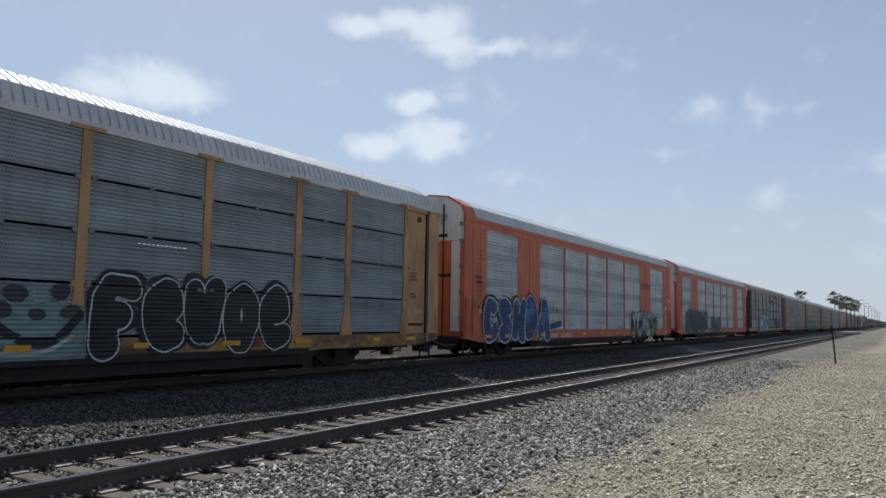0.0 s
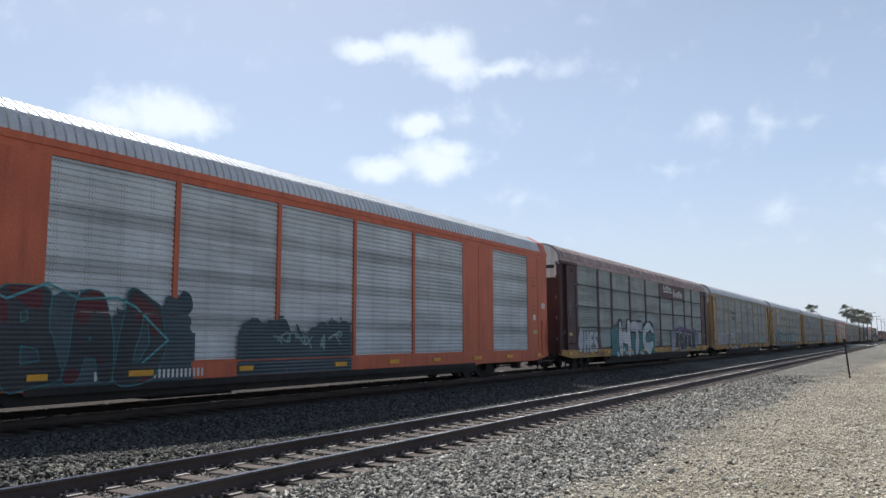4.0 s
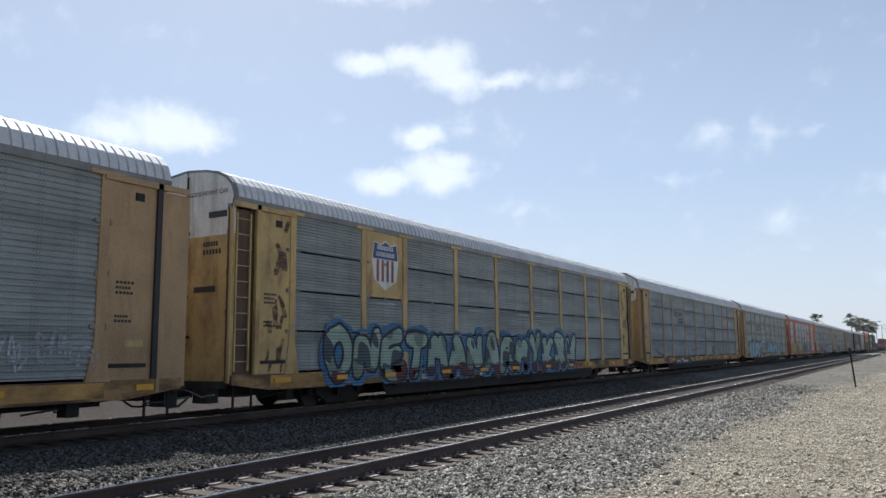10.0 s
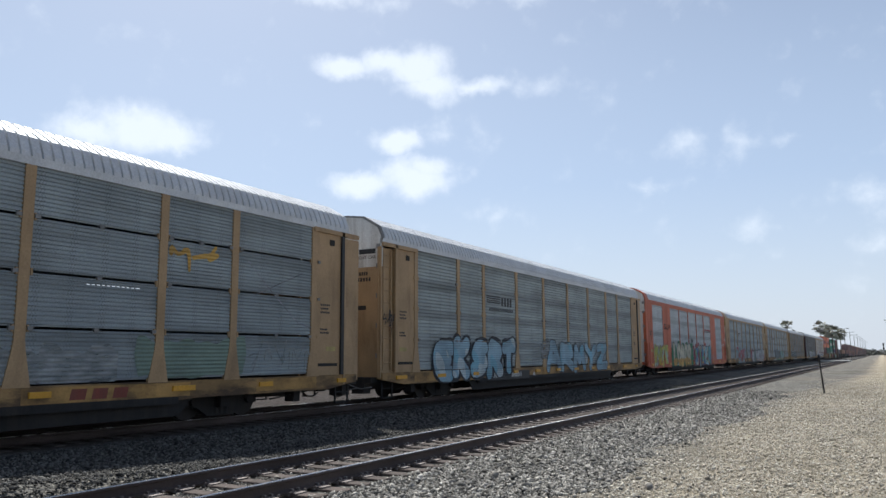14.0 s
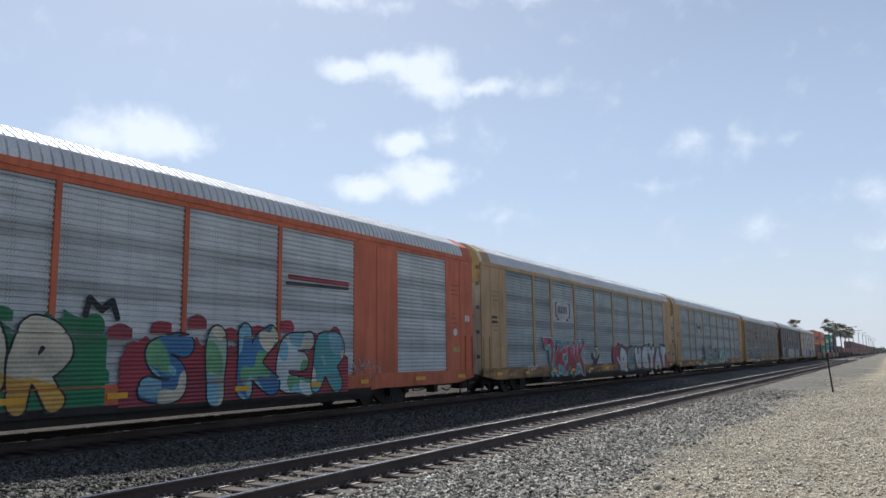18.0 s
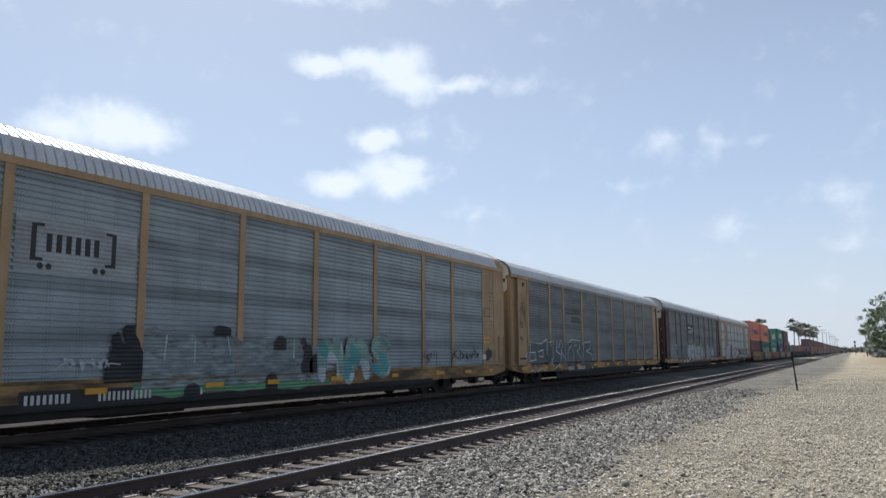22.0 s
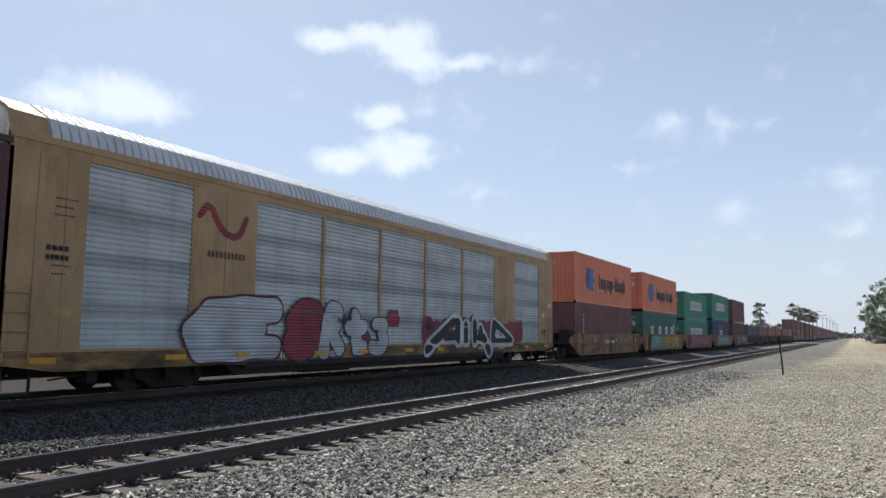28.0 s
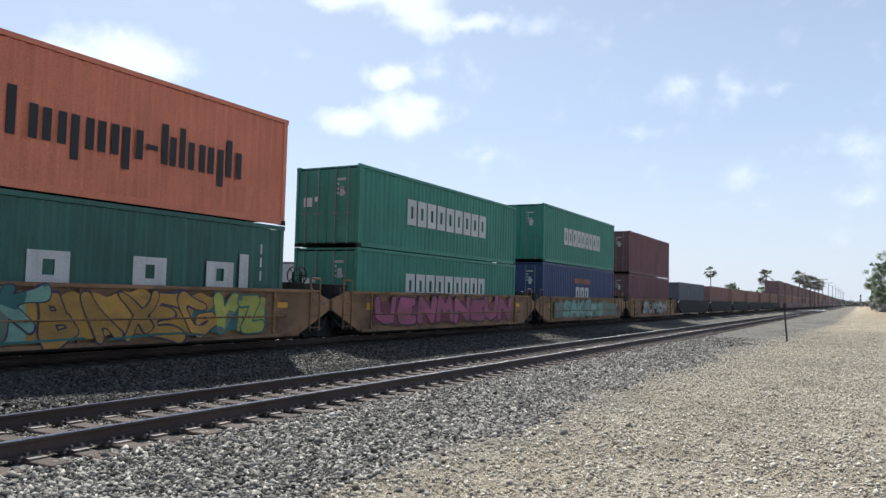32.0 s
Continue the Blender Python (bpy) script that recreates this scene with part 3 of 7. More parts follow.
def rail(parent, x, top, y0, y1):
    bm = bmesh.new()
    prism(bm, [(x + p, top - 0.17 + q) for p, q in RAIL_OUT], y0, y1)
    part("rail", bm, M_RUST, parent, "rusty brown steel rail")
    bm = bmesh.new()
    crown = [(0.028, -0.005), (0.027, -0.001), (0.022, 0.0018), (0.015, 0.0036), (0.007, 0.0046), (0.0, 0.005)]
    prism(bm, [(x + a, top + b) for a, b in crown] + [(x - a, top + b) for a, b in crown[-2::-1]], y0, y1)
    for f in bm.faces:
        f.smooth = len(f.verts) == 4
    part("running_surface", bm, M_HEAD, parent, "polished bright running surface of the rail")


def tie_mesh(bm):
    box(bm, -1.3, 1.3, -0.115, 0.115, -0.18, 0)
    bmesh.ops.bevel(bm, geom=bm.edges[:], offset=0.008, segments=1, affect="EDGES")


def plate_mesh(bm):
    box(bm, -0.18, 0.18, -0.098, 0.098, 0.0, 0.014)
    box(bm, 0.07, 0.1, -0.098, 0.098, 0.014, 0.026)
    box(bm, -0.1, -0.07, -0.098, 0.098, 0.014, 0.026)


def spike_mesh(bm):
    for sx in (-1, 1):
        for sy in (-0.06, 0.06):
            box(bm, sx * 0.075 - 0.012, sx * 0.075 + 0.012, sy - 0.011, sy + 0.011, 0.01, 0.045)
            box(bm, sx * 0.066 - 0.022, sx * 0.066 + 0.022, sy - 0.018, sy + 0.018, 0.045, 0.058)


def anchor_mesh(bm):
    for sy in (-0.145, 0.145):
        box(bm, -0.095, 0.095, sy - 0.014, sy + 0.014, -0.02, 0.012)
        tube(bm, (0.07, sy, 0.0), (0.125, sy, 0.035), 0.014, 6)


def track(label, xa, xb, top, y0, y1, near):
    t = tagged(new("railway_track"), label, "railway track", kind="structure")
    rail(t, xa, top, y0, y1)
    rail(t, xb, top, y0, y1)
    mid, z = (xa + xb) / 2, top - 0.184
    rng = random.Random(5)
    tm = shared(("tie",), tie_mesh, M_TIE)
    pm, sm, am = shared(("tie_plate",), plate_mesh, M_PLATE), shared(("spikes",), spike_mesh, M_SPIKE), shared(("rail_anchor",), anchor_mesh, M_PLATE)
    k, y = 0, y0
    rest = bmesh.new()
    while y < min(y1, 190):
        if near and 2.5 < y < 46:
            o = part_of("tie", tm, t, (mid + rng.uniform(-.06, .06), y, z + rng.uniform(-.008, .0)), turn=rng.uniform(-.012, .012))
            for x in (xa, xb):
                p_ = part_of("tie_plate", pm, t, (x, y, z))
                part_of("spikes", sm, t, (x, y, z))
                part_of("rail_anchor", am, t, (x, y, z))
        else:
            box(rest, mid - 1.3, mid + 1.3, y - .115, y + .115, z - .15, z)
        y += 0.4953 + rng.uniform(-.015, .015)
        k += 1
    o = part("far_ties", rest, M_TIE, t)
    o["kind"] = "stuff"
    return t


track("near railway track with worn wooden ties and rusty rails", RAIL_A, RAIL_B, 0.20, -12, 900, True)
track("railway track that carries the freight train", TRAIN_X - 0.7525, TRAIN_X + 0.7525, TRAIN_RAIL, -60, 900, False)

# ---- train: racks for new cars ----
M_OCH = paint("ochre_sill_panel", (0.40, 0.235, 0.075), 0.65, 0, 0.3, 0.55, (0.07, 0.045, 0.03), streak=(1.0, 0.6, 1.2), hard=(0.45, 0.68))
M_CREAM = paint("grimy_cream_paint", (0.68, 0.62, 0.50), 0.6, 0, 0.2, 0.4, (0.16, 0.10, 0.06), streak=(2.2, 2.2, 0.4), hard=(0.46, 0.7))
M_LPAN = paint("grimy_brown_panel", (0.10, 0.062, 0.045), 0.7, 0, 0.3, 0.5, (0.03, 0.024, 0.02))
M_MRK = paint("red_brown_marking", (0.20, 0.05, 0.035), 0.6, 0, 0.2, 0.4)
HW, EAVE, FLOOR = 1.64, 5.24, 1.27
POSTS = (1.9, 4.75, 6.75, 9.75, 12.65, 15.65, 18.6, 21.55, 23.6, 26.45)
# roof outlines: an arch, and a roof with a kink above its upright skirt
ROUND = [(1.62, 5.26), (1.61, 5.38), (1.52, 5.60), (1.33, 5.79), (1.05, 5.92), (0.62, 6.01), (0.0, 6.07)]
KINK = [(1.64, 5.27), (1.63, 5.36), (1.50, 5.66), (1.40, 5.73), (0.92, 6.01), (0.3, 6.09), (0.0, 6.10)]


def outline(kind, lift=0.0):
    return [(x, z + lift) for x, z in kind]


TRAIN = []
M_STRIP = paint("flaked_roof_strip", (0.62, 0.58, 0.57), 0.7, 0, 0.3, 0.5, (0.24, 0.16, 0.15), scale=3.0, hard=(0.4, 0.6))


def corrugated(w, z0, z1, pitch, deep, slot=0.0):
    """Sheet in the y-z plane with level corrugations; front at x = 0. slot: start of a row of open slots, as a share of w."""
    def build(bm):
        if slot:
            zs, a, b = z1 - 0.12, slot * w, min(0.95, slot + 0.45) * w
            n = int((b - a) / 0.11)
            sheet(bm, w, z0, zs)
            sheet(bm, w, zs + 0.016, z1)
            box(bm, -0.03, -0.002, 0, a, zs, zs + 0.016)
            box(bm, -0.03, -0.002, b, w, zs, zs + 0.016)
            for i in range(n):
                box(bm, -0.03, -0.002, a + i * 0.11, a + i * 0.11 + 0.028, zs, zs + 0.016)
        else:
            sheet(bm, w, z0, z1)

    def sheet(bm, w, z0, z1):
        prof, z = [], z0
        k = max(2, round((z1 - z0) / pitch))
        p = (z1 - z0) / k
        for i in range(k):
            a = z0 + i * p
            prof += [(-deep, a), (-deep, a + 0.3 * p), (0, a + 0.45 * p), (0, a + 0.85 * p)]
        prof.append((-deep, z1))
        lo = [bm.verts.new((x, 0, z)) for x, z in prof]
        hi = [bm.verts.new((x, w, z)) for x, z in prof]
        for i in range(len(prof) - 1):
            bm.faces.new((lo[i], hi[i], hi[i + 1], lo[i + 1]))
        bl = [bm.verts.new((-0.04, 0, z)) for z in (z0, z1)]
        bh = [bm.verts.new((-0.04, w, z)) for z in (z0, z1)]
        bm.faces.new((bl[0], bl[1], bh[1], bh[0]))
        bm.faces.new(lo + bl[::-1])
        bm.faces.new(hi[::-1] + bh)
        bm.faces.new((lo[0], bl[0], bh[0], hi[0]))
        bm.faces.new((lo[-1], hi[-1], bh[1], bl[1]))
    return build


def roof_build(y0, y1, prof, pitch=0.208):
    def build(bm):
        full = list(prof) + [(-x, z) for x, z in prof[-2::-1]]
        rows = []
        k = round((y1 - y0) / pitch)
        p = (y1 - y0) / k
        for i in range(k):
            for f, d in ((0.0, 0), (0.13, 0), (0.19, 1), (0.94, 1)):
                rows.append((y0 + (i + f) * p, d))
        rows.append((y1, 0))
        prev = None
        for y, d in rows:
            cur = []
            for x, z in full:
                s = 0.034 * d
                cur.append(bm.verts.new((x + s * (x / 1.62), y, z + s * 0.9)))
            if prev:
                for a in range(len(full) - 1):
                    bm.faces.new((prev[a], prev[a + 1], cur[a + 1], cur[a]))
            prev = cur
        return
    return build


def post_build(w, cap):
    def build(bm):
        d = 0.045
        prism(bm, [(-w * 1.25, FLOOR - 0.02), (w * 1.25, FLOOR - 0.02), (w * 0.62, FLOOR + 0.62), (w * 0.5, FLOOR + 0.8), (w * 0.5, EAVE - 0.04), (-w * 0.5, EAVE - 0.04), (-w * 0.5, FLOOR + 0.8), (-w * 0.62, FLOOR + 0.62)], -0.02, d, "x")
        if cap:
            box(bm, 0, d + 0.03, -0.36, 0.36, EAVE - 0.10, EAVE - 0.02)
        for z in (2.27, 3.26, 4.25):
            for s in (-1, 1):
                box(bm, 0.0, 0.045, s * (w * .5 + .035) - .02, s * (w * .5 + .035) + .02, z - .06, z + .06)
    return build


def end_leaf(bm, side, z0, z1, prof):
    """Half of the end wall, following the roof's curve."""
    edge = [(1.60, z0)] + [(x - 0.02, z - 0.02) for x, z in prof if z0 < z <= z1 + 9 and x > 0] + [(0.03, prof[-1][1] - 0.03)]
    pts = [(0.03, z0)] + [(x, min(z, z1)) for x, z in edge]
    clean = []
    for p in pts:
        if not clean or (abs(p[0] - clean[-1][0]) + abs(p[1] - clean[-1][1])) > 1e-4:
            clean.append(p)
    if z1 < 5.2:
        clean = [(0.03, z0), (1.60, z0), (1.60, z1), (0.03, z1)]
    prism(bm, [(side * x, z) for x, z in clean], 0.0, 0.06)


def wheel_build(bm):
    k = 24
    for a, b, r in ((-0.07, -0.04, 0.455), (-0.04, 0.06, 0.42)):
        lo = [bm.verts.new((a, math.cos(6.2832 * i / k) * r, math.sin(6.2832 * i / k) * r)) for i in range(k)]
        hi = [bm.verts.new((b, math.cos(6.2832 * i / k) * r, math.sin(6.2832 * i / k) * r)) for i in range(k)]
        for i in range(k):
            bm.faces.new((lo[i], lo[(i + 1) % k], hi[(i + 1) % k], hi[i]))
        bm.faces.new(lo)
        bm.faces.new(hi)
    tube(bm, (0.06, 0, 0), (0.12, 0, 0), 0.1, 10)


def truck_build(bm):
    for s in (-1, 1):
        x0, x1 = (0.86, 1.0) if s > 0 else (-1.0, -0.86)
        prism(bm, [(-1.15, 0.83), (-1.15, 0.66), (-0.72, 0.62), (-0.4, 0.42), (0.4, 0.42), (0.72, 0.62), (1.15, 0.66), (1.15, 0.83), (0.7, 0.92), (0.35, 0.98), (-0.35, 0.98), (-0.7, 0.92)], x0, x1, "x")
        for y in (-0.16, 0.0, 0.16):
            tube(bm, (s * 0.96, y, 0.46), (s * 0.96, y, 0.72), 0.07, 8)
        for y in (-0.86, 0.86):
            tube(bm, (s * 0.9, y, 0.77), (s * 1.09, y, 0.77), 0.11, 10)
    box(bm, -1.2, 1.2, -0.2, 0.2, 0.62, 0.95)


def trucks(car, ys):
    wm = shared(("wheel",), wheel_build, M_WHEEL)
    fm_ = shared(("truck",), truck_build, M_DARK)
    for y in ys:
        t = part_of("truck", fm_, car, (0, y, 0), "grimy black cast steel truck")
        for dy in (-0.86, 0.86):
            for s in (-1, 1):
                w = part_of("wheel", wm, t, (s * 0.7525, dy, 0.77))
                w.rotation_euler = (0, 0, math.pi if s < 0 else 0)


def coupler_build(bm):
    box(bm, -0.09, 0.09, -0.75, 0.3, 0.92, 1.1)
    prism(bm, [(-0.17, -0.72), (0.12, -0.75), (0.2, -0.95), (0.05, -1.02), (-0.05, -0.9), (-0.2, -0.92)], 0.88, 1.15, "z")


def hose_build(bm):
    pts = [(0.35, 0.1, 0.95), (0.42, -0.15, 0.75), (0.45, -0.4, 0.6), (0.42, -0.62, 0.58), (0.36, -0.8, 0.68)]
    for p, q in zip(pts, pts[1:]):
        tube(bm, p, q, 0.025, 6)


def ladder_build(h0, h1, rungs, w=0.42):
    def build(bm):
        for y in (0, w):
            box(bm, 0.0, 0.04, y - 0.02, y + 0.02, h0, h1)
        for i in range(rungs):
            z = h0 + (i + 0.6) * (h1 - h0) / rungs
            tube(bm, (0.05, 0, z), (0.05, w, z), 0.013, 6)
    return build


def bars(car, x, y, z, w, h, count, material, name="lettering", label="", skip=0.28):
    """Row of plain blocks that stand for writing."""
    bm = bmesh.new()
    p = w / count
    for i in range(count):
        box(bm, x, x + 0.004, y + i * p, y + i * p + p * (1 - skip), z, z + h)
    o = part(name, bm, material, car, label)
    o["kind"] = "stuff"
    return o


def base_car(label, y, sill_mat, belly=0.53):
    car = empty("auto_rack_car", label, "freight car", "cars of the freight train")
    TRAIN.append((car, y))
    bm = bmesh.new()
    box(bm, -1.5, 1.5, 0.25, L_CAR - 0.25, 1.02, 1.22)
    part("deck", bm, M_DARK, car, "black steel deck")
    bm = bmesh.new()
    box(bm, -0.45, 0.45, 1.0, L_CAR - 1.0, 0.72, 1.02)
    box(bm, -0.3, 0.3, 5.2, L_CAR - 5.2, 0.52, 0.72)
    for i in range(7):
        y0 = 7.0 + i * 2.4
        box(bm, -1.3, 1.3, y0, y0 + 0.12, 0.80, 1.02)
    box(bm, 0.55, 1.2, 9.2, 11.4, 0.55, 0.95)
    tube(bm, (0.8, 15.5, 0.78), (0.8, 17.3, 0.78), 0.19, 12)
    part("under_frame", bm, M_DARK, car, "black under frame with brake gear")
    for s in (-1, 1):
        bm = bmesh.new()
        prism(bm, [(5.7, 0.92), (6.1, belly), (22.25, belly), (22.65, 0.92)], s * 1.46, s * 1.5, "x")
        part("belly_plate", bm, M_DARK, car)
    for s in (-1, 1):
        bm = bmesh.new()
        z0 = 0.90
        prism(bm, [(0.0, 1.06), (1.2, z0), (5.8, z0), (7.2, 0.80), (21.2, 0.80), (22.6, z0), (27.1, z0), (28.35, 1.06), (28.35, FLOOR), (0, FLOOR)], s * 1.5, s * 1.66, "x")
        part("side_sill", bm, sill_mat, car)
        bm = bmesh.new()
        a, b = sorted((s * 1.505, s * 1.6615))
        box(bm, a, b, 6.3, 22.1, 0.795, 0.945)
        part("lower_sill", bm, M_DARK, car)
    trucks(car, (4.42, L_CAR - 4.42))
    cm, hm = shared(("coupler",), coupler_build, M_DARK), shared(("air_hose",), hose_build, M_BLKP)
    part_of("coupler", cm, car, (0, 0, 0))
    part_of("coupler", cm, car, (0, L_CAR, 0), turn=math.pi)
    part_of("air_hose", hm, car, (0, 0, 0))
    part_of("air_hose", hm, car, (0, L_CAR, 0), turn=math.pi)
    for flip in (0, 1):
        for s in (-1, 1):
            bm = bmesh.new()
            ya, yb = (L_CAR - 0.75, L_CAR - 0.2) if flip else (0.2, 0.75)
            for q in (ya, yb):
                box(bm, s * 1.5 - 0.02, s * 1.5 + 0.02, q - 0.02, q + 0.02, 0.52, 1.1)
            box(bm, s * 1.5 - 0.05, s * 1.5 + 0.05, ya, yb, 0.5, 0.54)
            box(bm, s * 1.5 - 0.03, s * 1.5 + 0.03, ya, yb, 0.78, 0.81)
            part("step", bm, M_DARK, car)
        bm = bmesh.new()
        ya, yb = (L_CAR - 0.05, L_CAR + 0.28) if flip else (-0.28, 0.05)
        box(bm, -1.45, 1.45, ya, yb, 0.98, 1.14)
        box(bm, -0.35, 0.35, ya, yb, 0.76, 0.98)
        box(bm, 0.75, 1.2, ya, yb, 0.66, 0.98)
        part("end_sill", bm, M_DARK, car)
        bm = bmesh.new()
        yy = L_CAR + 0.33 if flip else -0.33
        pts = [(1.5, yy, 0.86), (1.1, yy, 0.80), (0.7, yy, 0.92), (0.2, yy, 1.0)]
        for p, q in zip(pts, pts[1:]):
            tube(bm, p, q, 0.018, 6)
        part("uncoupling_lever", bm, M_GREY, car)
    for (ya, yb, za, zb) in ((1.3, 3.1, 0.72, 0.9), (25.3, 27.1, 0.72, 0.9)):
        bm = bmesh.new()
        tube(bm, (1.25, ya, za), (1.25, yb, zb), 0.02, 6)
        box(bm, 1.05, 1.35, (ya + yb) / 2 - 0.12, (ya + yb) / 2 + 0.12, 0.62, 0.95)
        part("brake_rigging", bm, M_DARK, car)
    # interior decks and far wall
    bm = bmesh.new()
    box(bm, -1.45, 1.45, 0.3, L_CAR - 0.3, 2.52, 2.6)
    box(bm, -1.45, 1.45, 0.3, L_CAR - 0.3, 3.86, 3.94)
    part("inner_decks", bm, M_DARK, car)
    bm = bmesh.new()
    box(bm, -1.64, -1.6, 0.0, L_CAR, FLOOR, 3.40)
    box(bm, -1.64, -1.6, 0.0, L_CAR, 3.62, EAVE)
    part("far_side", bm, M_PAN_D, car)
    return car


def ends(car, body, white, split=4.45, prof=KINK, flat=False):
    """End doors with the white-painted top; flat: two plain leaves with a lock rod between them, else ribbed."""
    for yy in (0.0, R_END - 0.06 if flat else L_CAR - 0.06):
        for s in (-1, 1):
            bm = bmesh.new()
            end_leaf(bm, s, 1.1, split, prof)
            o = part("end_door", bm, body, car)
            o.location.y = yy
            bm = bmesh.new()
            end_leaf(bm, s, split, 9, prof)
            o = part("end_door_top", bm, white, car, "white-painted top of the end door")
            o.location.y = yy
    hm_ = shared(("hinge",), lambda q: box(q, -0.06, 0.06, -0.05, 0.0, 0, 0.14), M_GREY)
    for z in (1.7, 2.6, 3.5, 4.4, 5.0):
        for x in (-1.5, 1.5):
            part_of("hinge", hm_, car, (x, 0, z))
    if flat:
        bm = bmesh.new()
        tube(bm, (0.08, -0.05, 1.15), (0.08, -0.05, prof[-1][1] - 0.15), 0.022, 6)
        for z in (1.9, 3.0, 4.5):
            box(bm, 0.02, 0.14, -0.07, 0.0, z, z + 0.1)
        box(bm, 0.04, 0.30, -0.08, -0.05, 2.1, 2.16)
        part("lock_rod", bm, M_DARK, car)
        for x0, x1, z, h in ((0.35, 1.05, 3.15, 0.13), (0.78, 1.38, 4.86, 0.15), (-1.2, -0.5, 3.15, 0.13)):
            bm = bmesh.new()
            box(bm, x0, x1, -0.012, -0.001, z, z + h)
            part("vent_slot", bm, M_BLKP, car, "dark slot in the end door")
        for z, w_ in ((4.2, 0.5), (4.02, 0.62)):
            bm = bmesh.new()
            for i in range(6):
                box(bm, 0.62 + i * w_ / 6, 0.62 + (i + 0.65) * w_ / 6, -0.006, -0.001, z, z + 0.11)
            part("end_lettering", bm, M_BLKP, car)
        for z in (1.8, 2.6, 3.4, 4.2, 5.0):
            bm = bmesh.new()
            tube(bm, (-1.42, -0.07, z), (-1.0, -0.07, z), 0.014, 6)
            part("grab_rung", bm, M_GREY, car)
    else:
        for x in (-0.78, 0.0, 0.78):
            bm = bmesh.new()
            tube(bm, (x, -0.04, 1.15), (x, -0.04, 5.8), 0.025, 6)
            part("door_rod", bm, M_DARK, car)
        for x in (-1.0, -0.45, 0.35, 1.0):
            for z0, z1, mt in ((1.15, split - 0.02, body), (split, 5.55, white)):
                bm = bmesh.new()
                box(bm, x - 0.05, x + 0.05, -0.03, 0.0, z0, z1)
                part("door_rib", bm, mt, car)
        for x in (-1.12, -0.62, -0.28, 0.22, 0.52):
            bm = bmesh.new()
            box(bm, x - 0.03, x + 0.03, -0.004, -0.001, 1.15, 5.5)
            part("door_groove", bm, M_DARK, car)
        for x0, x1, z in ((0.45, 1.3, 3.2), (0.5, 0.95, 4.62)):
            bm = bmesh.new()
            box(bm, x0, x1, -0.036, -0.031, z, z + 0.12)
            part("end_lettering", bm, M_BLKP, car)
    for s in (-1, 1):
        bm = bmesh.new()
        prism(bm, [(s * 1.66, 5.26)] + [(s * (x + 0.025), z + 0.03) for x, z in prof] + [(s * (x - 0.03), z - 0.02) for x, z in prof[::-1]], -0.01, 0.07)
        part("roof_end_rim", bm, M_GREY if flat else body, car)


def roof(car, material, prof, y0=0.06, y1=L_CAR - 0.06, edge=None):
    part_of("roof", shared(("roof", y0, y1, tuple(prof)), roof_build(y0, y1, prof), material), car)
    top = prof[0][1] + 0.04
    for s in (-1, 1):
        bm = bmesh.new()
        box(bm, min(s * 1.56, s * 1.67), max(s * 1.56, s * 1.67), 0, R_END if y0 < 0.2 else L_CAR, top - 0.15, top)
        part("roof_rail", bm, edge or (M_GREY if material is M_ROOF else M_ROOF_RUST), car)


def sill_tags(car, seed, plate=True):
    rng = random.Random(seed)
    for i in range(11):
        y = 1.0 + i * 2.6 + rng.uniform(-.5, .5)
        w = rng.uniform(.35, .6)
        bm = bmesh.new()
        box(bm, 1.66, 1.70, y, y + w, 1.06, 1.17)
        part("reflector", bm, M_YTAG, car, "yellow reflector strip")
    if plate:
        bm = bmesh.new()
        box(bm, 1.66, 1.664, 7.2, 10.9, 0.84, 1.16)
        part("number_plate", bm, M_BLKP, car)
        bars(car, 1.6645, 7.3, 0.92, 0.95, 0.17, 8, M_LET, skip=0.5)
        bars(car, 1.6645, 8.8, 0.92, 1.3, 0.17, 12, M_LET, skip=0.5)
        bars(car, 1.6645, 11.3, 0.92, 0.2, 0.13, 2, M_LET, skip=0.35)


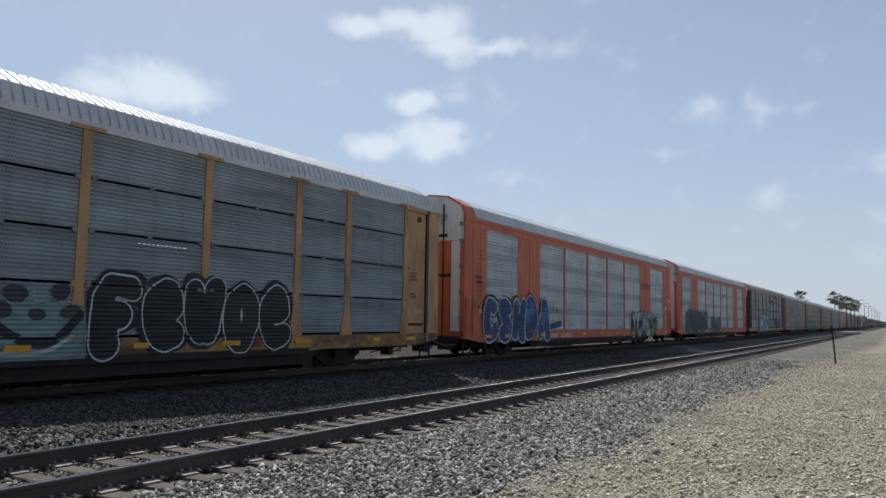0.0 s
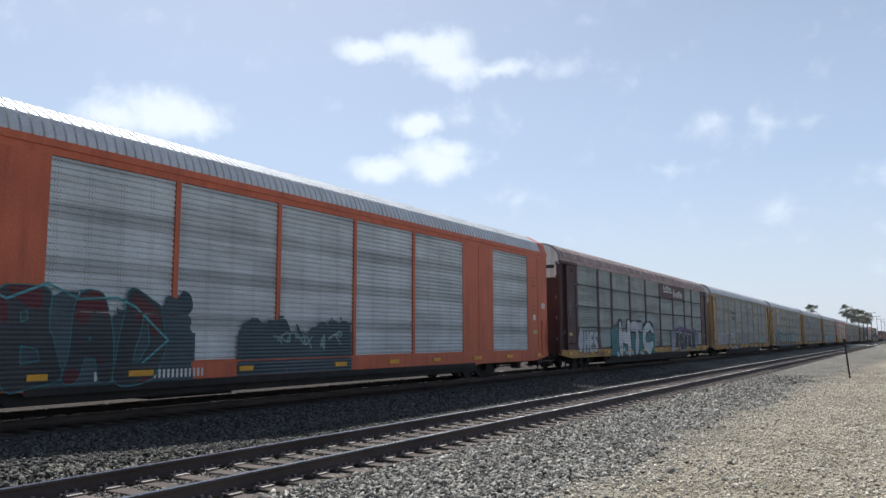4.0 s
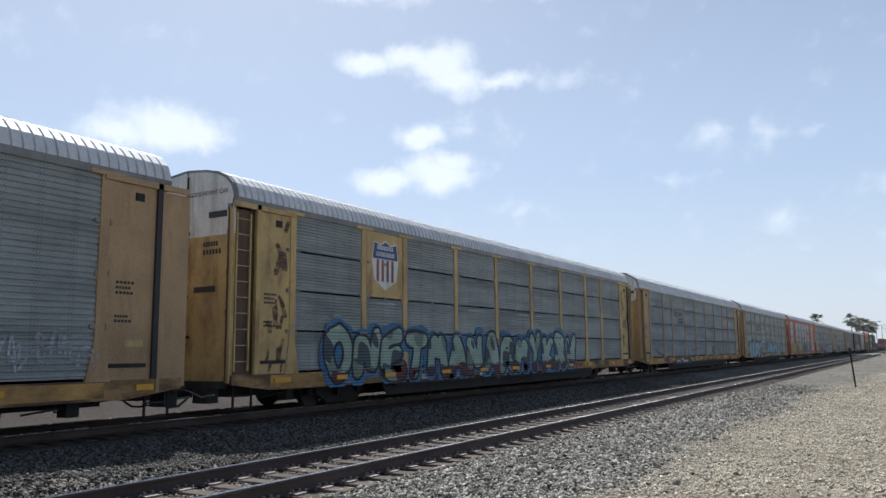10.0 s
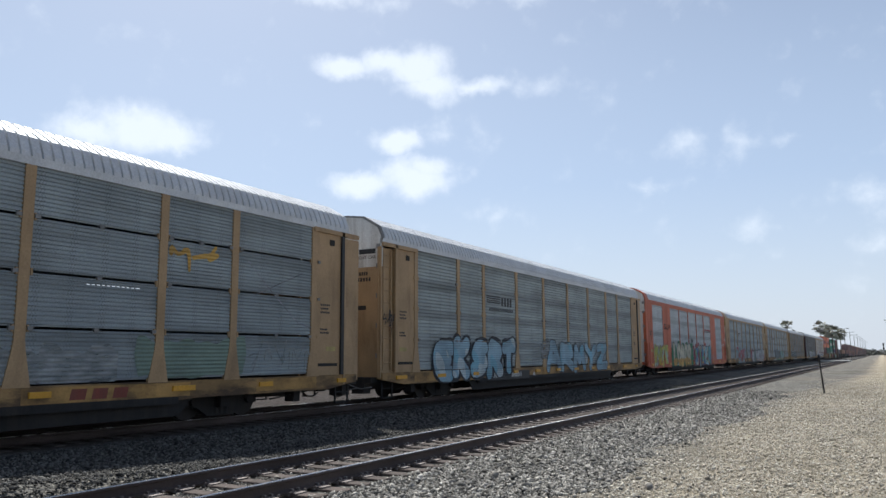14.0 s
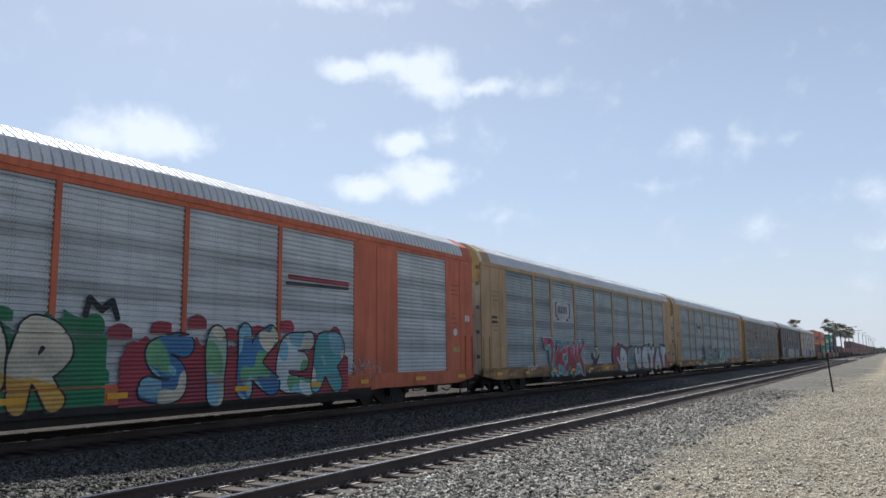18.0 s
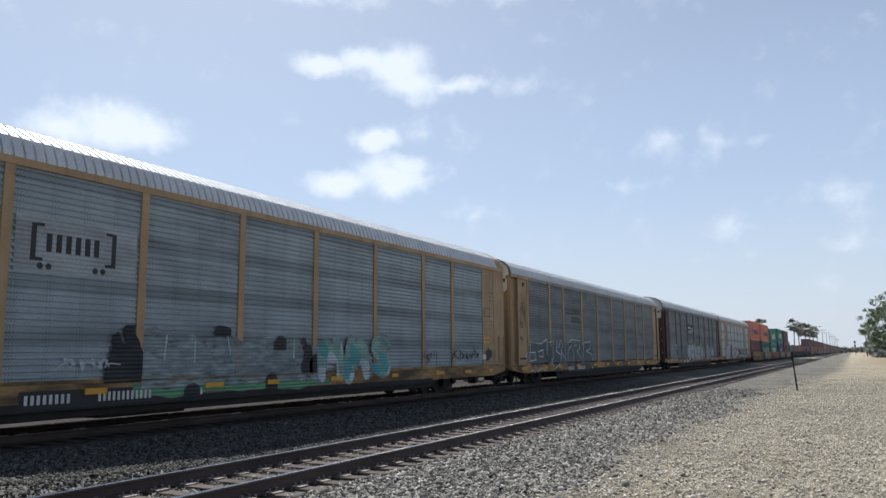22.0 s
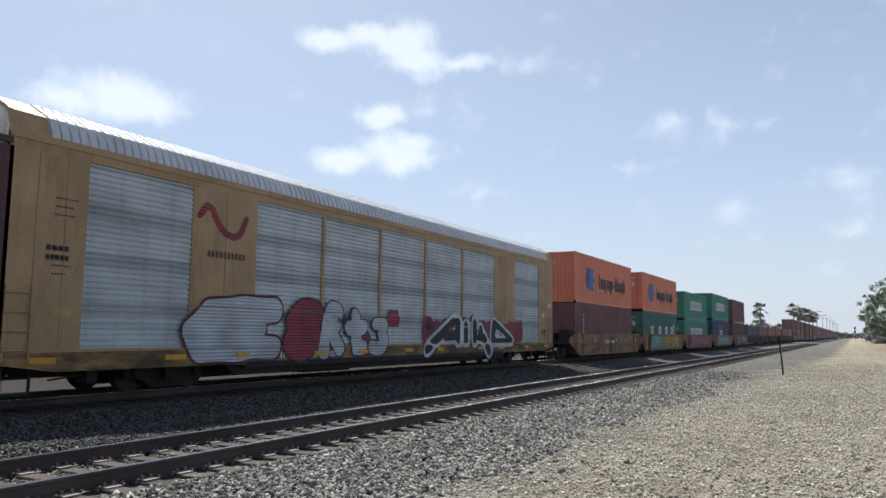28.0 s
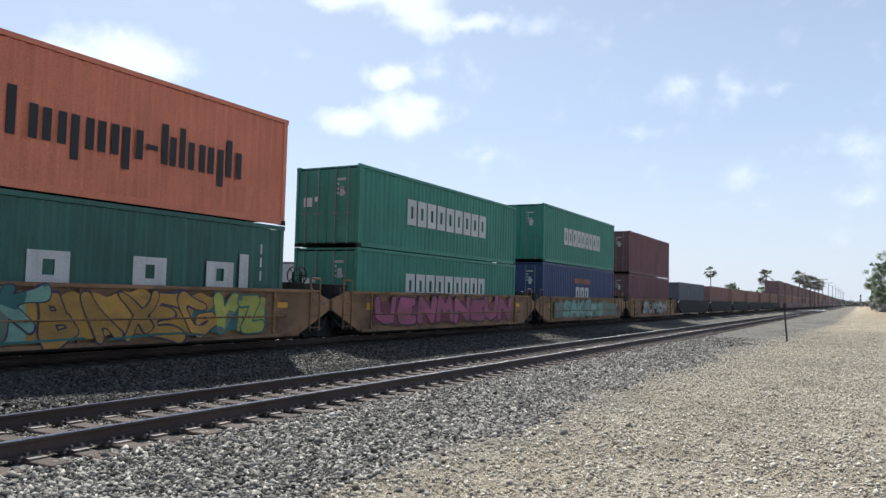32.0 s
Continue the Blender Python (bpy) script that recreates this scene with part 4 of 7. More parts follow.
def rack_a(y, body, pans, label, roof_mat=None, sill=None, cap=True, seed=0, white=None, board=None, shape=ROUND, lift=0.0, edge=None, sheets=False, rungs=None):
    """Older rack: wide posts, four tiers of perforated panels, ladder and door at the ends."""
    car = base_car(label, y, sill or M_SILL)
    prof = outline(shape, lift)
    ends(car, body, white or M_WHT, prof=prof, flat=True)
    roof(car, roof_mat or M_ROOF, prof, 0.06, R_END, edge)
    pm = shared(("side_post", cap), post_build(0.2, cap), body)
    for p in POSTS:
        part_of("side_post", pm, car, (HW - 0.02, p, 0))
    rust = random.Random(seed + 70)
    clip = shared(("clip",), lambda q: box(q, 0.0, 0.05, -0.05, 0.05, -0.035, 0.035), M_GREY)
    for p in POSTS:
        for z in (2.27, 3.26, 4.25):
            for d in (-0.17, 0.17):
                if rust.random() < (0.2 if sheets else 0.55):
                    part_of("clip", clip, car, (HW, p + d, z))
    for a, b in zip(POSTS, POSTS[1:]):
        for z in (2.27, 3.26, 4.25):
            if rust.random() < 0.6 and not sheets:
                part_of("clip", clip, car, (HW - 0.02, (a + b) / 2, z))
    slots = random.Random(seed + 40)
    tiers = [FLOOR + 0.03 + i * 0.985 for i in range(5)]
    for i, (a, b) in enumerate(zip(POSTS, POSTS[1:])):
        w = round(b - a - 0.2, 3)
        if sheets:
            top = 3.27 if board and any(i == bi for bi, bj in board) else EAVE - 0.02
            part_of("panel", shared(("panel", w, "sheet", top), corrugated(w, FLOOR + 0.05, top, 0.11, 0.03), pans), car, (HW, a + 0.1, 0))
            continue
        for j in range(4):
            if board and any(i == bi and j >= bj for bi, bj in board):
                continue
            slot = j == 1 and cap is not None and slots.random() < 0.6
            me = shared(("panel", w, j, slot), corrugated(w, tiers[j] + 0.024, tiers[j + 1] - 0.026, 0.078, 0.026, slots.uniform(.05, .5) if slot else 0), pans)
            part_of("panel", me, car, (HW, a + 0.1, 0))
    lm = shared(("ladder",), ladder_build(1.35, 4.95, 10), body)
    for flip in (0, 1):
        def m(v):
            return L_CAR - v if flip else v
        bm = bmesh.new()
        a, b = sorted((m(0.75), m(1.8)))
        box(bm, HW - 0.05, HW, a, b, FLOOR, EAVE - 0.05)
        door = part("side_door", bm, body, car)
        for qa, qb, qz in ((a + .12, b - .12, 1.5), (a + .55, b - .3, 4.76)):
            bm = bmesh.new()
            box(bm, HW, HW + 0.02, qa, qb, qz, qz + (0.08 if qz < 2 else 0.16))
            part("door_gap", bm, M_DARK, door)
        for qz, qw in ((3.1, .42), (3.0, .34), (2.9, .4), (2.45, .3), (2.36, .38)):
            bars(door, HW + 0.001, a + .2, qz, qw, 0.05, 5, M_BLKP)
        bm = bmesh.new()
        box(bm, HW + 0.0, HW + 0.06, m(0.70) - .06, m(0.70) + .06, FLOOR, EAVE - 0.05)
        part("door_post", bm, M_BLKP if flip else body, car)
        if flip:
            bm = bmesh.new()
            box(bm, HW - 0.05, HW + 0.045, m(0.60) - .035, m(0.60) + .035, 1.0, EAVE - 0.2)
            part("ladder_stile", bm, body, car)
        bm = bmesh.new()
        a, b = sorted((m(0.02), m(0.62)))
        if flip and not rungs:
            box(bm, HW - 0.62, HW, a - .08, b + .1, 1.1, 5.04)
            part("corner_column", bm, body, car)
        else:
            box(bm, HW - 0.12, HW - 0.08, a - .12, b + .12, 1.1, 5.04)
            part("ladder_panel", bm, rungs or body, car)
            part_of("ladder", lm, car, (HW - 0.06, min(m(0.1), m(0.52)), 0))
            for q in (a - .1, b + .06):
                bm = bmesh.new()
                box(bm, HW - 0.12, HW, q, q + .04, 1.1, 5.04)
                part("ladder_rail", bm, body, car)
        bm = bmesh.new()
        a, b = sorted((m(-0.02), m(1.95)))
        box(bm, HW - 0.02, HW + 0.06, a, b, EAVE - 0.17, EAVE - 0.05)
        part("door_track", bm, body, car)
        a, b = sorted((m(0.95), m(1.35)))
        bm = bmesh.new()
        box(bm, HW + .001, HW + 0.006, a, b, 1.9, 2.02)
        part("placard", bm, M_PLAC, door, "small yellow placard")
    # ochre panels on the grimy sill
    for a, b in ((1.2 + seed % 3 * .3, 4.2), (12.3, 14.4 + seed % 4 * .3), (19.1 - seed % 2 * .4, 22.4), (24.4, 26.6)):
        bm = bmesh.new()
        prism(bm, [(a, 0.95), (b, 0.95), (b, 1.235), (a, 1.235)], 1.66, 1.6625, "x")
        part("sill_panel", bm, M_OCH, car, "faded ochre panel on the sill")
    bm = bmesh.new()
    for i in range(3):
        prism(bm, [(19.6 + i * 0.45, 0.99), (19.92 + i * 0.45, 0.99), (19.96 + i * 0.45, 1.19), (19.64 + i * 0.45, 1.19)], 1.6635, 1.665, "x")
    part("mark", bm, M_MRK, car, "faded red-brown owner's mark blocks")
    sill_tags(car, seed)
    return car


def rack_b(y, body, pans, label, seed=0, white=None, roof_mat=None, solid=True, lift=0.0):
    """Newer rack: smooth painted side with framed corrugated panels between thin posts."""
    car = base_car(label, y, body if solid and body is not M_YEL2 else M_SILL, 0.64)
    prof = outline(KINK, lift)
    ends(car, body if solid else M_CREAM, white or (M_WHT if solid else M_YEL), 4.5, prof)
    roof(car, roof_mat or M_ROOF, prof, 0.75, L_CAR - 0.75, body)
    if solid and body is not M_YEL2:
        bm = bmesh.new()
        box(bm, 1.12, 1.46, -0.05, -0.001, 1.3, 4.48)
        part("door_edge_strip", bm, M_ROOF, car, "galvanised strip on the end door")
    for yy in (0.06, L_CAR - 0.75):
        bm = bmesh.new()
        full = list(prof) + [(-x, z) for x, z in prof[-2::-1]]
        prism(bm, [(x * 1.012, z + 0.02) for x, z in full] + [(0, 5.5)], yy, yy + 0.69)
        part("roof_cap", bm, body if solid else M_YEL2, car)
    z0, z1 = (1.33, 5.05) if solid else (1.34, 5.17)
    bays = [(1.66, 4.40), (6.57, 9.29), (9.41, 12.31), (12.43, 15.27), (15.39, 18.19), (18.31, 21.3), (23.5, 26.46)] if solid else \
        [(2.07, 4.76), (4.86, 6.72), (6.82, 9.66), (9.76, 12.57), (12.67, 15.46), (15.56, 18.44), (18.54, 21.44), (21.54, 23.6), (23.7, 26.3)]
    if not solid:
        bays = [(a + 0.045, b - 0.045) for a, b in bays]
    bm = bmesh.new()
    box(bm, HW - 0.05, HW, 0, L_CAR, z1, EAVE)
    part("header", bm, body, car)
    bm = bmesh.new()
    box(bm, HW - 0.05, HW, 0, L_CAR, FLOOR, z0)
    part("lower_band", bm, body if solid else M_SILL, car)
    cuts = [0.0] + [v for ab in bays for v in ab] + [L_CAR]
    for a, b in zip(cuts[::2], cuts[1::2]):
        bm = bmesh.new()
        box(bm, HW - 0.05, HW + (0.0 if b - a > 0.3 else 0.02), a, b, z0, z1)
        part("side_plate" if b - a > 0.3 else "side_post", bm, body, car)
        if b - a > 1.2:
            bm = bmesh.new()
            for v in (0.36, 0.72) if a < 1 else (0.5,):
                box(bm, HW, HW + 0.012, a + (b - a) * v - .012, a + (b - a) * v + .012, z0, z1)
            part("seam", bm, body, car)
    for a, b in bays:
        w = round(b - a, 3)
        me = shared(("panel", w, z0), corrugated(w, z0, z1, 0.116, 0.032), pans)
        part_of("panel", me, car, (HW - 0.012, a, 0))
    lm = shared(("grab_ladder",), ladder_build(1.1, 2.5, 4, 0.5), body)
    for yy in (0.1, L_CAR - 0.6):
        part_of("grab_ladder", lm, car, (HW, yy, 0))
    for yy in (1.0, 26.9):
        bm = bmesh.new()
        box(bm, HW + 0.013, HW + 0.018, yy, yy + 0.42, 1.95, 2.1)
        part("placard", bm, M_PLAC, car, "small yellow placard")
    bars(car, HW + 0.013, 0.82, 3.2, 0.5, 0.1, 4, M_BLKP)
    bars(car, HW + 0.013, 0.82, 3.02, 0.5, 0.1, 5, M_BLKP)
    sill_tags(car, seed, plate=not solid)
    if solid:
        bars(car, 1.6645, 7.6, 1.0, 0.95, 0.17, 8, M_LET, skip=0.5)
        bars(car, 1.6645, 8.9, 1.0, 1.3, 0.17, 12, M_LET, skip=0.5)
    return car




def battens(car, step):
    """Pale patched strips across a rusty roof."""
    def build(bm):
        full = [(x * 1.02, z + 0.036) for x, z in ROUND] + [(-x * 1.02, z + 0.036) for x, z in ROUND[-2::-1]]
        for a in (0.0, 0.10):
            prism(bm, full + [(0, 5.6)], a, a + 0.06)
    me = shared(("roof_strip",), build, M_STRIP)
    y = 0.6
    while y < L_CAR - 0.5:
        part_of("roof_strip", me, car, (0, y, 0))
        y += step


CARS = [
    rack_a(-7.1, M_YEL3, M_PAN_N, "yellow rack car with dark grey perforated panels and white-edged graffiti", seed=1, shape=KINK, edge=M_ROOF),
    rack_b(23.1, M_ORA2, M_PAN_S, "orange rack car with silver panels and blue graffiti", seed=2, lift=0.06),
    rack_b(53.2, M_ORA2, M_PAN_S, "orange rack car with silver panels and dark teal graffiti", seed=3, lift=0.03),
    rack_a(83.0, M_BRN, M_PAN_E, "dark brown rack car with grey-green panels and a rusty roof", roof_mat=M_ROOF_RUST, cap=False, seed=4, sill=M_OCH, board=((5, 3), (6, 3))),
    rack_a(112.8, M_YEL2, M_PAN_G, "tan-yellow rack car with dark panels and pale scrawled graffiti", seed=5, sheets=True),
    rack_a(142.5, M_YEL, M_PAN_G, "yellow rack car with a railway shield board and turquoise graffiti", seed=6, rungs=M_LPAN, board=((1, 2),)),
    rack_a(172.25, M_YEL2, M_PAN_N, "yellow rack car with dark panels and faded lettering", cap=False, seed=7, shape=KINK, edge=M_ROOF),
    rack_a(201.9, M_YEL2, M_PAN_M, "tan rack car with light panels and pale blue graffiti", cap=False, seed=8, shape=KINK, edge=M_ROOF, sheets=True),
    rack_b(231.6, M_ORA, M_PAN_L, "orange rack car with silver panels and yellow-green graffiti", seed=9),
    rack_b(260.65, M_YEL2, M_PAN_B, "tan rack car with blue-grey panels and red graffiti", seed=10, solid=False),
    rack_b(289.8, M_YEL2, M_PAN_B, "tan rack car with blue-grey panels and faded white graffiti", seed=11, solid=False),
    rack_a(318.95, M_YEL2, M_PAN_D, "dusty yellow rack car with grimy panels and white outline graffiti", seed=12, lift=-0.07, sheets=True),
    rack_a(349.2, M_BRN, M_PAN_D, "dark brown rack car with grey panels and white block graffiti", cap=False, seed=13, lift=0.08, sheets=True),
    rack_b(377.55, M_YEL2, M_PAN_L, "tan rack car with silver panels and red and white graffiti", seed=14, lift=0.06),
]
battens(CARS[3], 1.27)

# ---- train: well cars and containers ----
C_L, C_W = 12.4, 2.54


def container_side(w, h):
    """Trapezoid upright corrugations along y between the rails; front at x = 0."""
    def build(bm):
        prof, y, k = [], 0.0, round(w / 0.278)
        p = w / k
        for i in range(k):
            a = i * p
            prof += [(0, a), (0, a + 0.26 * p), (-0.036, a + 0.5 * p), (-0.036, a + 0.76 * p)]
        prof.append((0, w))
        lo = [bm.verts.new((x, y, 0)) for x, y in prof]
        hi = [bm.verts.new((x, y, h)) for x, y in prof]
        for i in range(len(prof) - 1):
            bm.faces.new((lo[i], lo[i + 1], hi[i + 1], hi[i]))
    return build


def closed(c, material, hw, h):
    """The wall at the far end of a container."""
    bm = bmesh.new()
    box(bm, -hw + 0.1, hw - 0.1, C_L - 0.08, C_L - 0.03, 0.12, h - 0.1)
    part("front_wall", bm, material, c)
    return c


def container(y, z, h, material, label, doors=True):
    c = empty("shipping_container", label, "shipping container", "containers on the well cars")
    TRAIN.append((c, y, z))
    hw = C_W / 2
    sm = shared(("side_wall", h), container_side(C_L - 0.3, h - 0.28), material)
    part_of("side_wall", sm, c, (hw - 0.02, 0.15, 0.16))
    bm = bmesh.new()
    box(bm, -hw + 0.02, -hw + 0.05, 0.1, C_L - 0.1, 0.1, h - 0.1)
    part("far_wall", bm, material, c)
    bm = bmesh.new()
    box(bm, -hw + 0.05, hw - 0.07, 0.1, C_L - 0.1, h - 0.07, h - 0.02)
    for i in range(40):
        a = 0.25 + i * 0.295
        box(bm, -hw + 0.15, hw - 0.15, a, a + 0.14, h - 0.02, h - 0.004)
    part("roof", bm, material, c)
    bm = bmesh.new()
    box(bm, -hw + 0.05, hw - 0.05, 0.1, C_L - 0.1, 0.1, 0.16)
    part("floor", bm, M_DARK, c)
    for x in (-hw, hw - 0.1):
        for yy in (0.0, C_L - 0.14):
            bm = bmesh.new()
            box(bm, x, x + 0.1, yy, yy + 0.14, 0.12, h - 0.12)
            part("corner_post", bm, material, c)
            for zz in (0.0, h - 0.12):
                bm = bmesh.new()
                box(bm, x - 0.003, x + 0.103, yy - 0.003, yy + 0.175, zz, zz + 0.12)
                part("corner_casting", bm, M_DARK if zz == 0 else material, c)
    for s in (hw - 0.06, -hw):
        bm = bmesh.new()
        box(bm, s, s + 0.06, 0.14, C_L - 0.14, h - 0.11, h - 0.005)
        part("top_rail", bm, material, c)
        bm = bmesh.new()
        box(bm, s, s + 0.06, 0.14, C_L - 0.14, 0.01, 0.16)
        part("bottom_rail", bm, material, c)
    if not doors:
        bm = bmesh.new()
        k = 10
        p = (2 * hw - 0.2) / k
        prof = []
        for i in range(k):
            a = -hw + 0.1 + i * p
            prof += [(a, 0.03), (a + 0.28 * p, 0.03), (a + 0.5 * p, 0.075), (a + 0.78 * p, 0.075)]
        prism(bm, prof + [(hw - 0.1, 0.03), (hw - 0.1, 0.1), (-hw + 0.1, 0.1)], 0.14, h - 0.12, "z")
        box(bm, -hw + 0.1, hw - 0.1, 0.0, 0.1, 0.02, 0.14)
        box(bm, -hw + 0.1, hw - 0.1, 0.0, 0.1, h - 0.12, h - 0.01)
        part("corrugated_end", bm, material, c)
        return closed(c, material, hw, h)
    for s in (-1, 1):
        bm = bmesh.new()
        a, b = sorted((s * 0.008, s * (hw - 0.1)))
        box(bm, a, b, 0.03, 0.09, 0.14, h - 0.12)
        for k in range(4):
            z0 = 0.3 + k * (h - 0.5) / 4
            box(bm, a + 0.08, b - 0.08, 0.012, 0.03, z0, z0 + (h - 0.5) / 4 - 0.12)
        d = part("end_door", bm, material, c)
        for f in (0.3, 0.72):
            bm = bmesh.new()
            tube(bm, (s * (hw - 0.1) * f, -0.01, 0.1), (s * (hw - 0.1) * f, -0.01, h - 0.08), 0.02, 6)
            box(bm, s * (hw - 0.1) * f - 0.12, s * (hw - 0.1) * f + 0.12, -0.03, -0.012, 1.05, 1.1)
            part("lock_rod", bm, M_GREY, d)
    bm = bmesh.new()
    for i, w in enumerate((0.5, 0.16, 0.42, 0.46)):
        for j in range(max(2, int(w / 0.085))):
            box(bm, 0.32 + j * 0.085, 0.375 + j * 0.085, 0.004, 0.010, h - 0.5 - i * 0.15, h - 0.42 - i * 0.15)
    part("door_lettering", bm, M_LET, c)
    for x0, z0, w_, h_ in ((-0.95, h * 0.5, 0.34, 0.3), (-0.5, h * 0.56, 0.14, 0.16), (0.5, h * 0.62, 0.16, 0.3)):
        bm = bmesh.new()
        box(bm, x0, x0 + w_, 0.004, 0.010, z0, z0 + h_)
        part("placard", bm, M_LET, c, "small white placard")
    return closed(c, material, hw, h)


def ring(bm, x, y, z, r, t=0.02, k=14):
    """Hand wheel that faces along y, with a hub and three spokes."""
    pts = [(x + r * math.cos(6.2832 * i / k), y, z + r * math.sin(6.2832 * i / k)) for i in range(k)]
    for p, q in zip(pts, pts[1:] + pts[:1]):
        tube(bm, p, q, t, 6)
    for i in (0, 5, 9):
        tube(bm, (x, y, z), pts[i], t * 0.7, 5)


def well_unit(y, label, material=None):
    """Articulated well unit: deep side sills, end platforms, shared trucks."""
    w = empty("well_car", label, "well car", "cars of the freight train")
    TRAIN.append((w, y))
    material = material or M_WELL
    for s in (-1, 1):
        bm = bmesh.new()
        prism(bm, [(-1.55, 1.2), (-0.9, 0.9), (-0.1, 0.52), (12.8, 0.52), (13.6, 0.9), (14.2, 1.2), (14.2, 1.5), (13.4, 1.77), (-0.7, 1.77), (-1.55, 1.5)], s * 1.42, s * 1.52, "x")
        sill = part("side_sill", bm, material, w)
        bm = bmesh.new()
        a, b = sorted((s * 1.52, s * 1.60))
        box(bm, a, b, -0.7, 13.4, 1.70, 1.78)
        box(bm, a, b, -0.1, 12.8, 0.52, 0.60)
        for i in range(9):
            box(bm, a, b - 0.02 if s > 0 else b, 0.4 + i * 1.42, 0.46 + i * 1.42, 0.6, 1.7) if i % 4 == 0 else None
        part("sill_flange", bm, material, sill)
        bm = bmesh.new()
        tube(bm, (s * 1.63, 0.5, 1.06), (s * 1.63, 12.3, 1.06), 0.018, 6)
        for i in range(9):
            box(bm, min(s * 1.5, s * 1.64), max(s * 1.5, s * 1.64), 0.6 + i * 1.45, 0.66 + i * 1.45, 1.03, 1.09)
        part("air_pipe", bm, material, sill)
    bm = bmesh.new()
    box(bm, -1.42, 1.42, -0.1, 12.8, 0.46, 0.575)
    part("well_floor", bm, M_DARK, w)
    for a, b in ((-1.6, -0.25), (12.95, 14.3)):
        bm = bmesh.new()
        box(bm, -1.42, 1.42, a, b, 1.15, 1.32)
        box(bm, -0.3, 0.3, a, b, 0.85, 1.15)
        part("end_platform", bm, M_DARK, w)
        bm = bmesh.new()
        g = 1 if a < 0 else -1
        ym = (a + b) / 2
        box(bm, -1.25, -0.55, ym - 0.3, ym + 0.3, 1.32, 2.0)
        box(bm, -0.35, 0.5, ym - 0.35, ym + 0.2, 1.32, 1.78)
        box(bm, 0.7, 1.3, ym - 0.25, ym + 0.35, 1.32, 1.95)
        tube(bm, (-1.3, ym + 0.3 * g, 1.62), (1.3, ym + 0.3 * g, 1.62), 0.14, 10)
        tube(bm, (0.2, ym - 0.5 * g, 1.3), (0.2, ym - 0.5 * g, 2.3), 0.045, 6)
        ring(bm, 0.2, ym - 0.54 * g, 2.2, 0.26)
        part("brake_gear", bm, M_DARK, w, "dark grimy brake gear on the end platform")
        bm = bmesh.new()
        ya = a + (0.55 if a < 0 else 0.35)
        for yy in (ya, ya + 0.42):
            tube(bm, (1.545, yy, 0.62), (1.545, yy, 2.1), 0.02, 6)
        for i in range(5):
            z = 0.72 + i * 0.34
            tube(bm, (1.545, ya, z), (1.545, ya + 0.42, z), 0.014, 6)
        tube(bm, (1.545, ya, 2.1), (1.545, ya + 0.42, 2.1), 0.02, 6)
        part("ladder", bm, M_WELL, w, "tan steel end ladder")
        bm = bmesh.new()
        tube(bm, (1.1, a + 0.7, 1.3), (1.1, a + 0.7, 1.72), 0.03, 6)
        ring(bm, 1.1, a + 0.7, 1.74, 0.22)
        part("brake_wheel", bm, M_GREY, w)
        bm = bmesh.new()
        pts = [(1.3, a + 0.2, 1.1), (1.42, a + 0.5, 0.75), (1.45, a + 0.8, 0.62), (1.42, a + 1.1, 0.72), (1.35, a + 1.35, 1.0)]
        for p, q in zip(pts, pts[1:]):
            tube(bm, p, q, 0.028, 6)
        part("air_hose", bm, M_BLKP, w)
    trucks(w, (-1.75,))
    for i in range(6):
        bm = bmesh.new()
        yy = 0.2 + i * 2.35
        box(bm, 1.525, 1.53, yy, yy + 0.4, 1.28 if i else 1.2, 1.42)
        part("reflector", bm, M_YTAG, w, "yellow reflector strip")
    return w


WELLS = (410.65, 426.3, 442.2, 458.1, 474.2)
UNITS = [well_unit(y, "articulated yellow-brown well car with deep side sills") for y in WELLS]
# the well floor lies 0.58 m above the ground
STACK = [
    (410.65, 0.58, 2.9, M_MAR, "dark maroon corrugated shipping container in the well", False),
    (410.65, 3.51, 2.9, M_HOR, "bright orange corrugated shipping container on top", False),
    (426.3, 0.58, 2.9, M_DGRN, "dark green corrugated shipping container in the well"),
    (426.3, 3.51, 2.9, M_HOR, "bright orange corrugated shipping container on top"),
    (442.2, 0.58, 2.58, M_GRN, "green corrugated shipping container in the well"),
    (442.2, 3.18, 2.62, M_GRN, "green corrugated shipping container on top"),
    (458.1, 0.58, 2.9, M_BLU, "blue corrugated shipping container in the well"),
    (458.1, 3.51, 2.92, M_GRN, "green corrugated shipping container on top"),
    (474.2, 0.58, 2.9, M_MAR, "brown corrugated shipping container in the well"),
    (474.2, 3.51, 2.92, M_MAR, "brown corrugated shipping container on top"),
]
BOXES = [container(*r) for r in STACK]


def far_container(y, z, h, l, material, label):
    c = empty("shipping_container", label, "shipping container", "containers on the well cars")
    TRAIN.append((c, y, z))
    sm = shared(("side_wall", h, l), container_side(l - 0.3, h - 0.28), material)
    part_of("side_wall", sm, c, (C_W / 2 - 0.02, 0.15, 0.16))
    bm = bmesh.new()
    box(bm, -C_W / 2, C_W / 2 - 0.07, 0, l, 0, h - 0.03)
    part("body", bm, material, c)
    bm = bmesh.new()
    for a, b in ((0, 0.15), (l - 0.15, l)):
        box(bm, C_W / 2 - 0.07, C_W / 2, a, b, 0, h)
    box(bm, C_W / 2 - 0.07, C_W / 2, 0.15, l - 0.15, 0, 0.16)
    box(bm, C_W / 2 - 0.07, C_W / 2, 0.15, l - 0.15, h - 0.12, h)
    part("frame", bm, material, c)
    return c


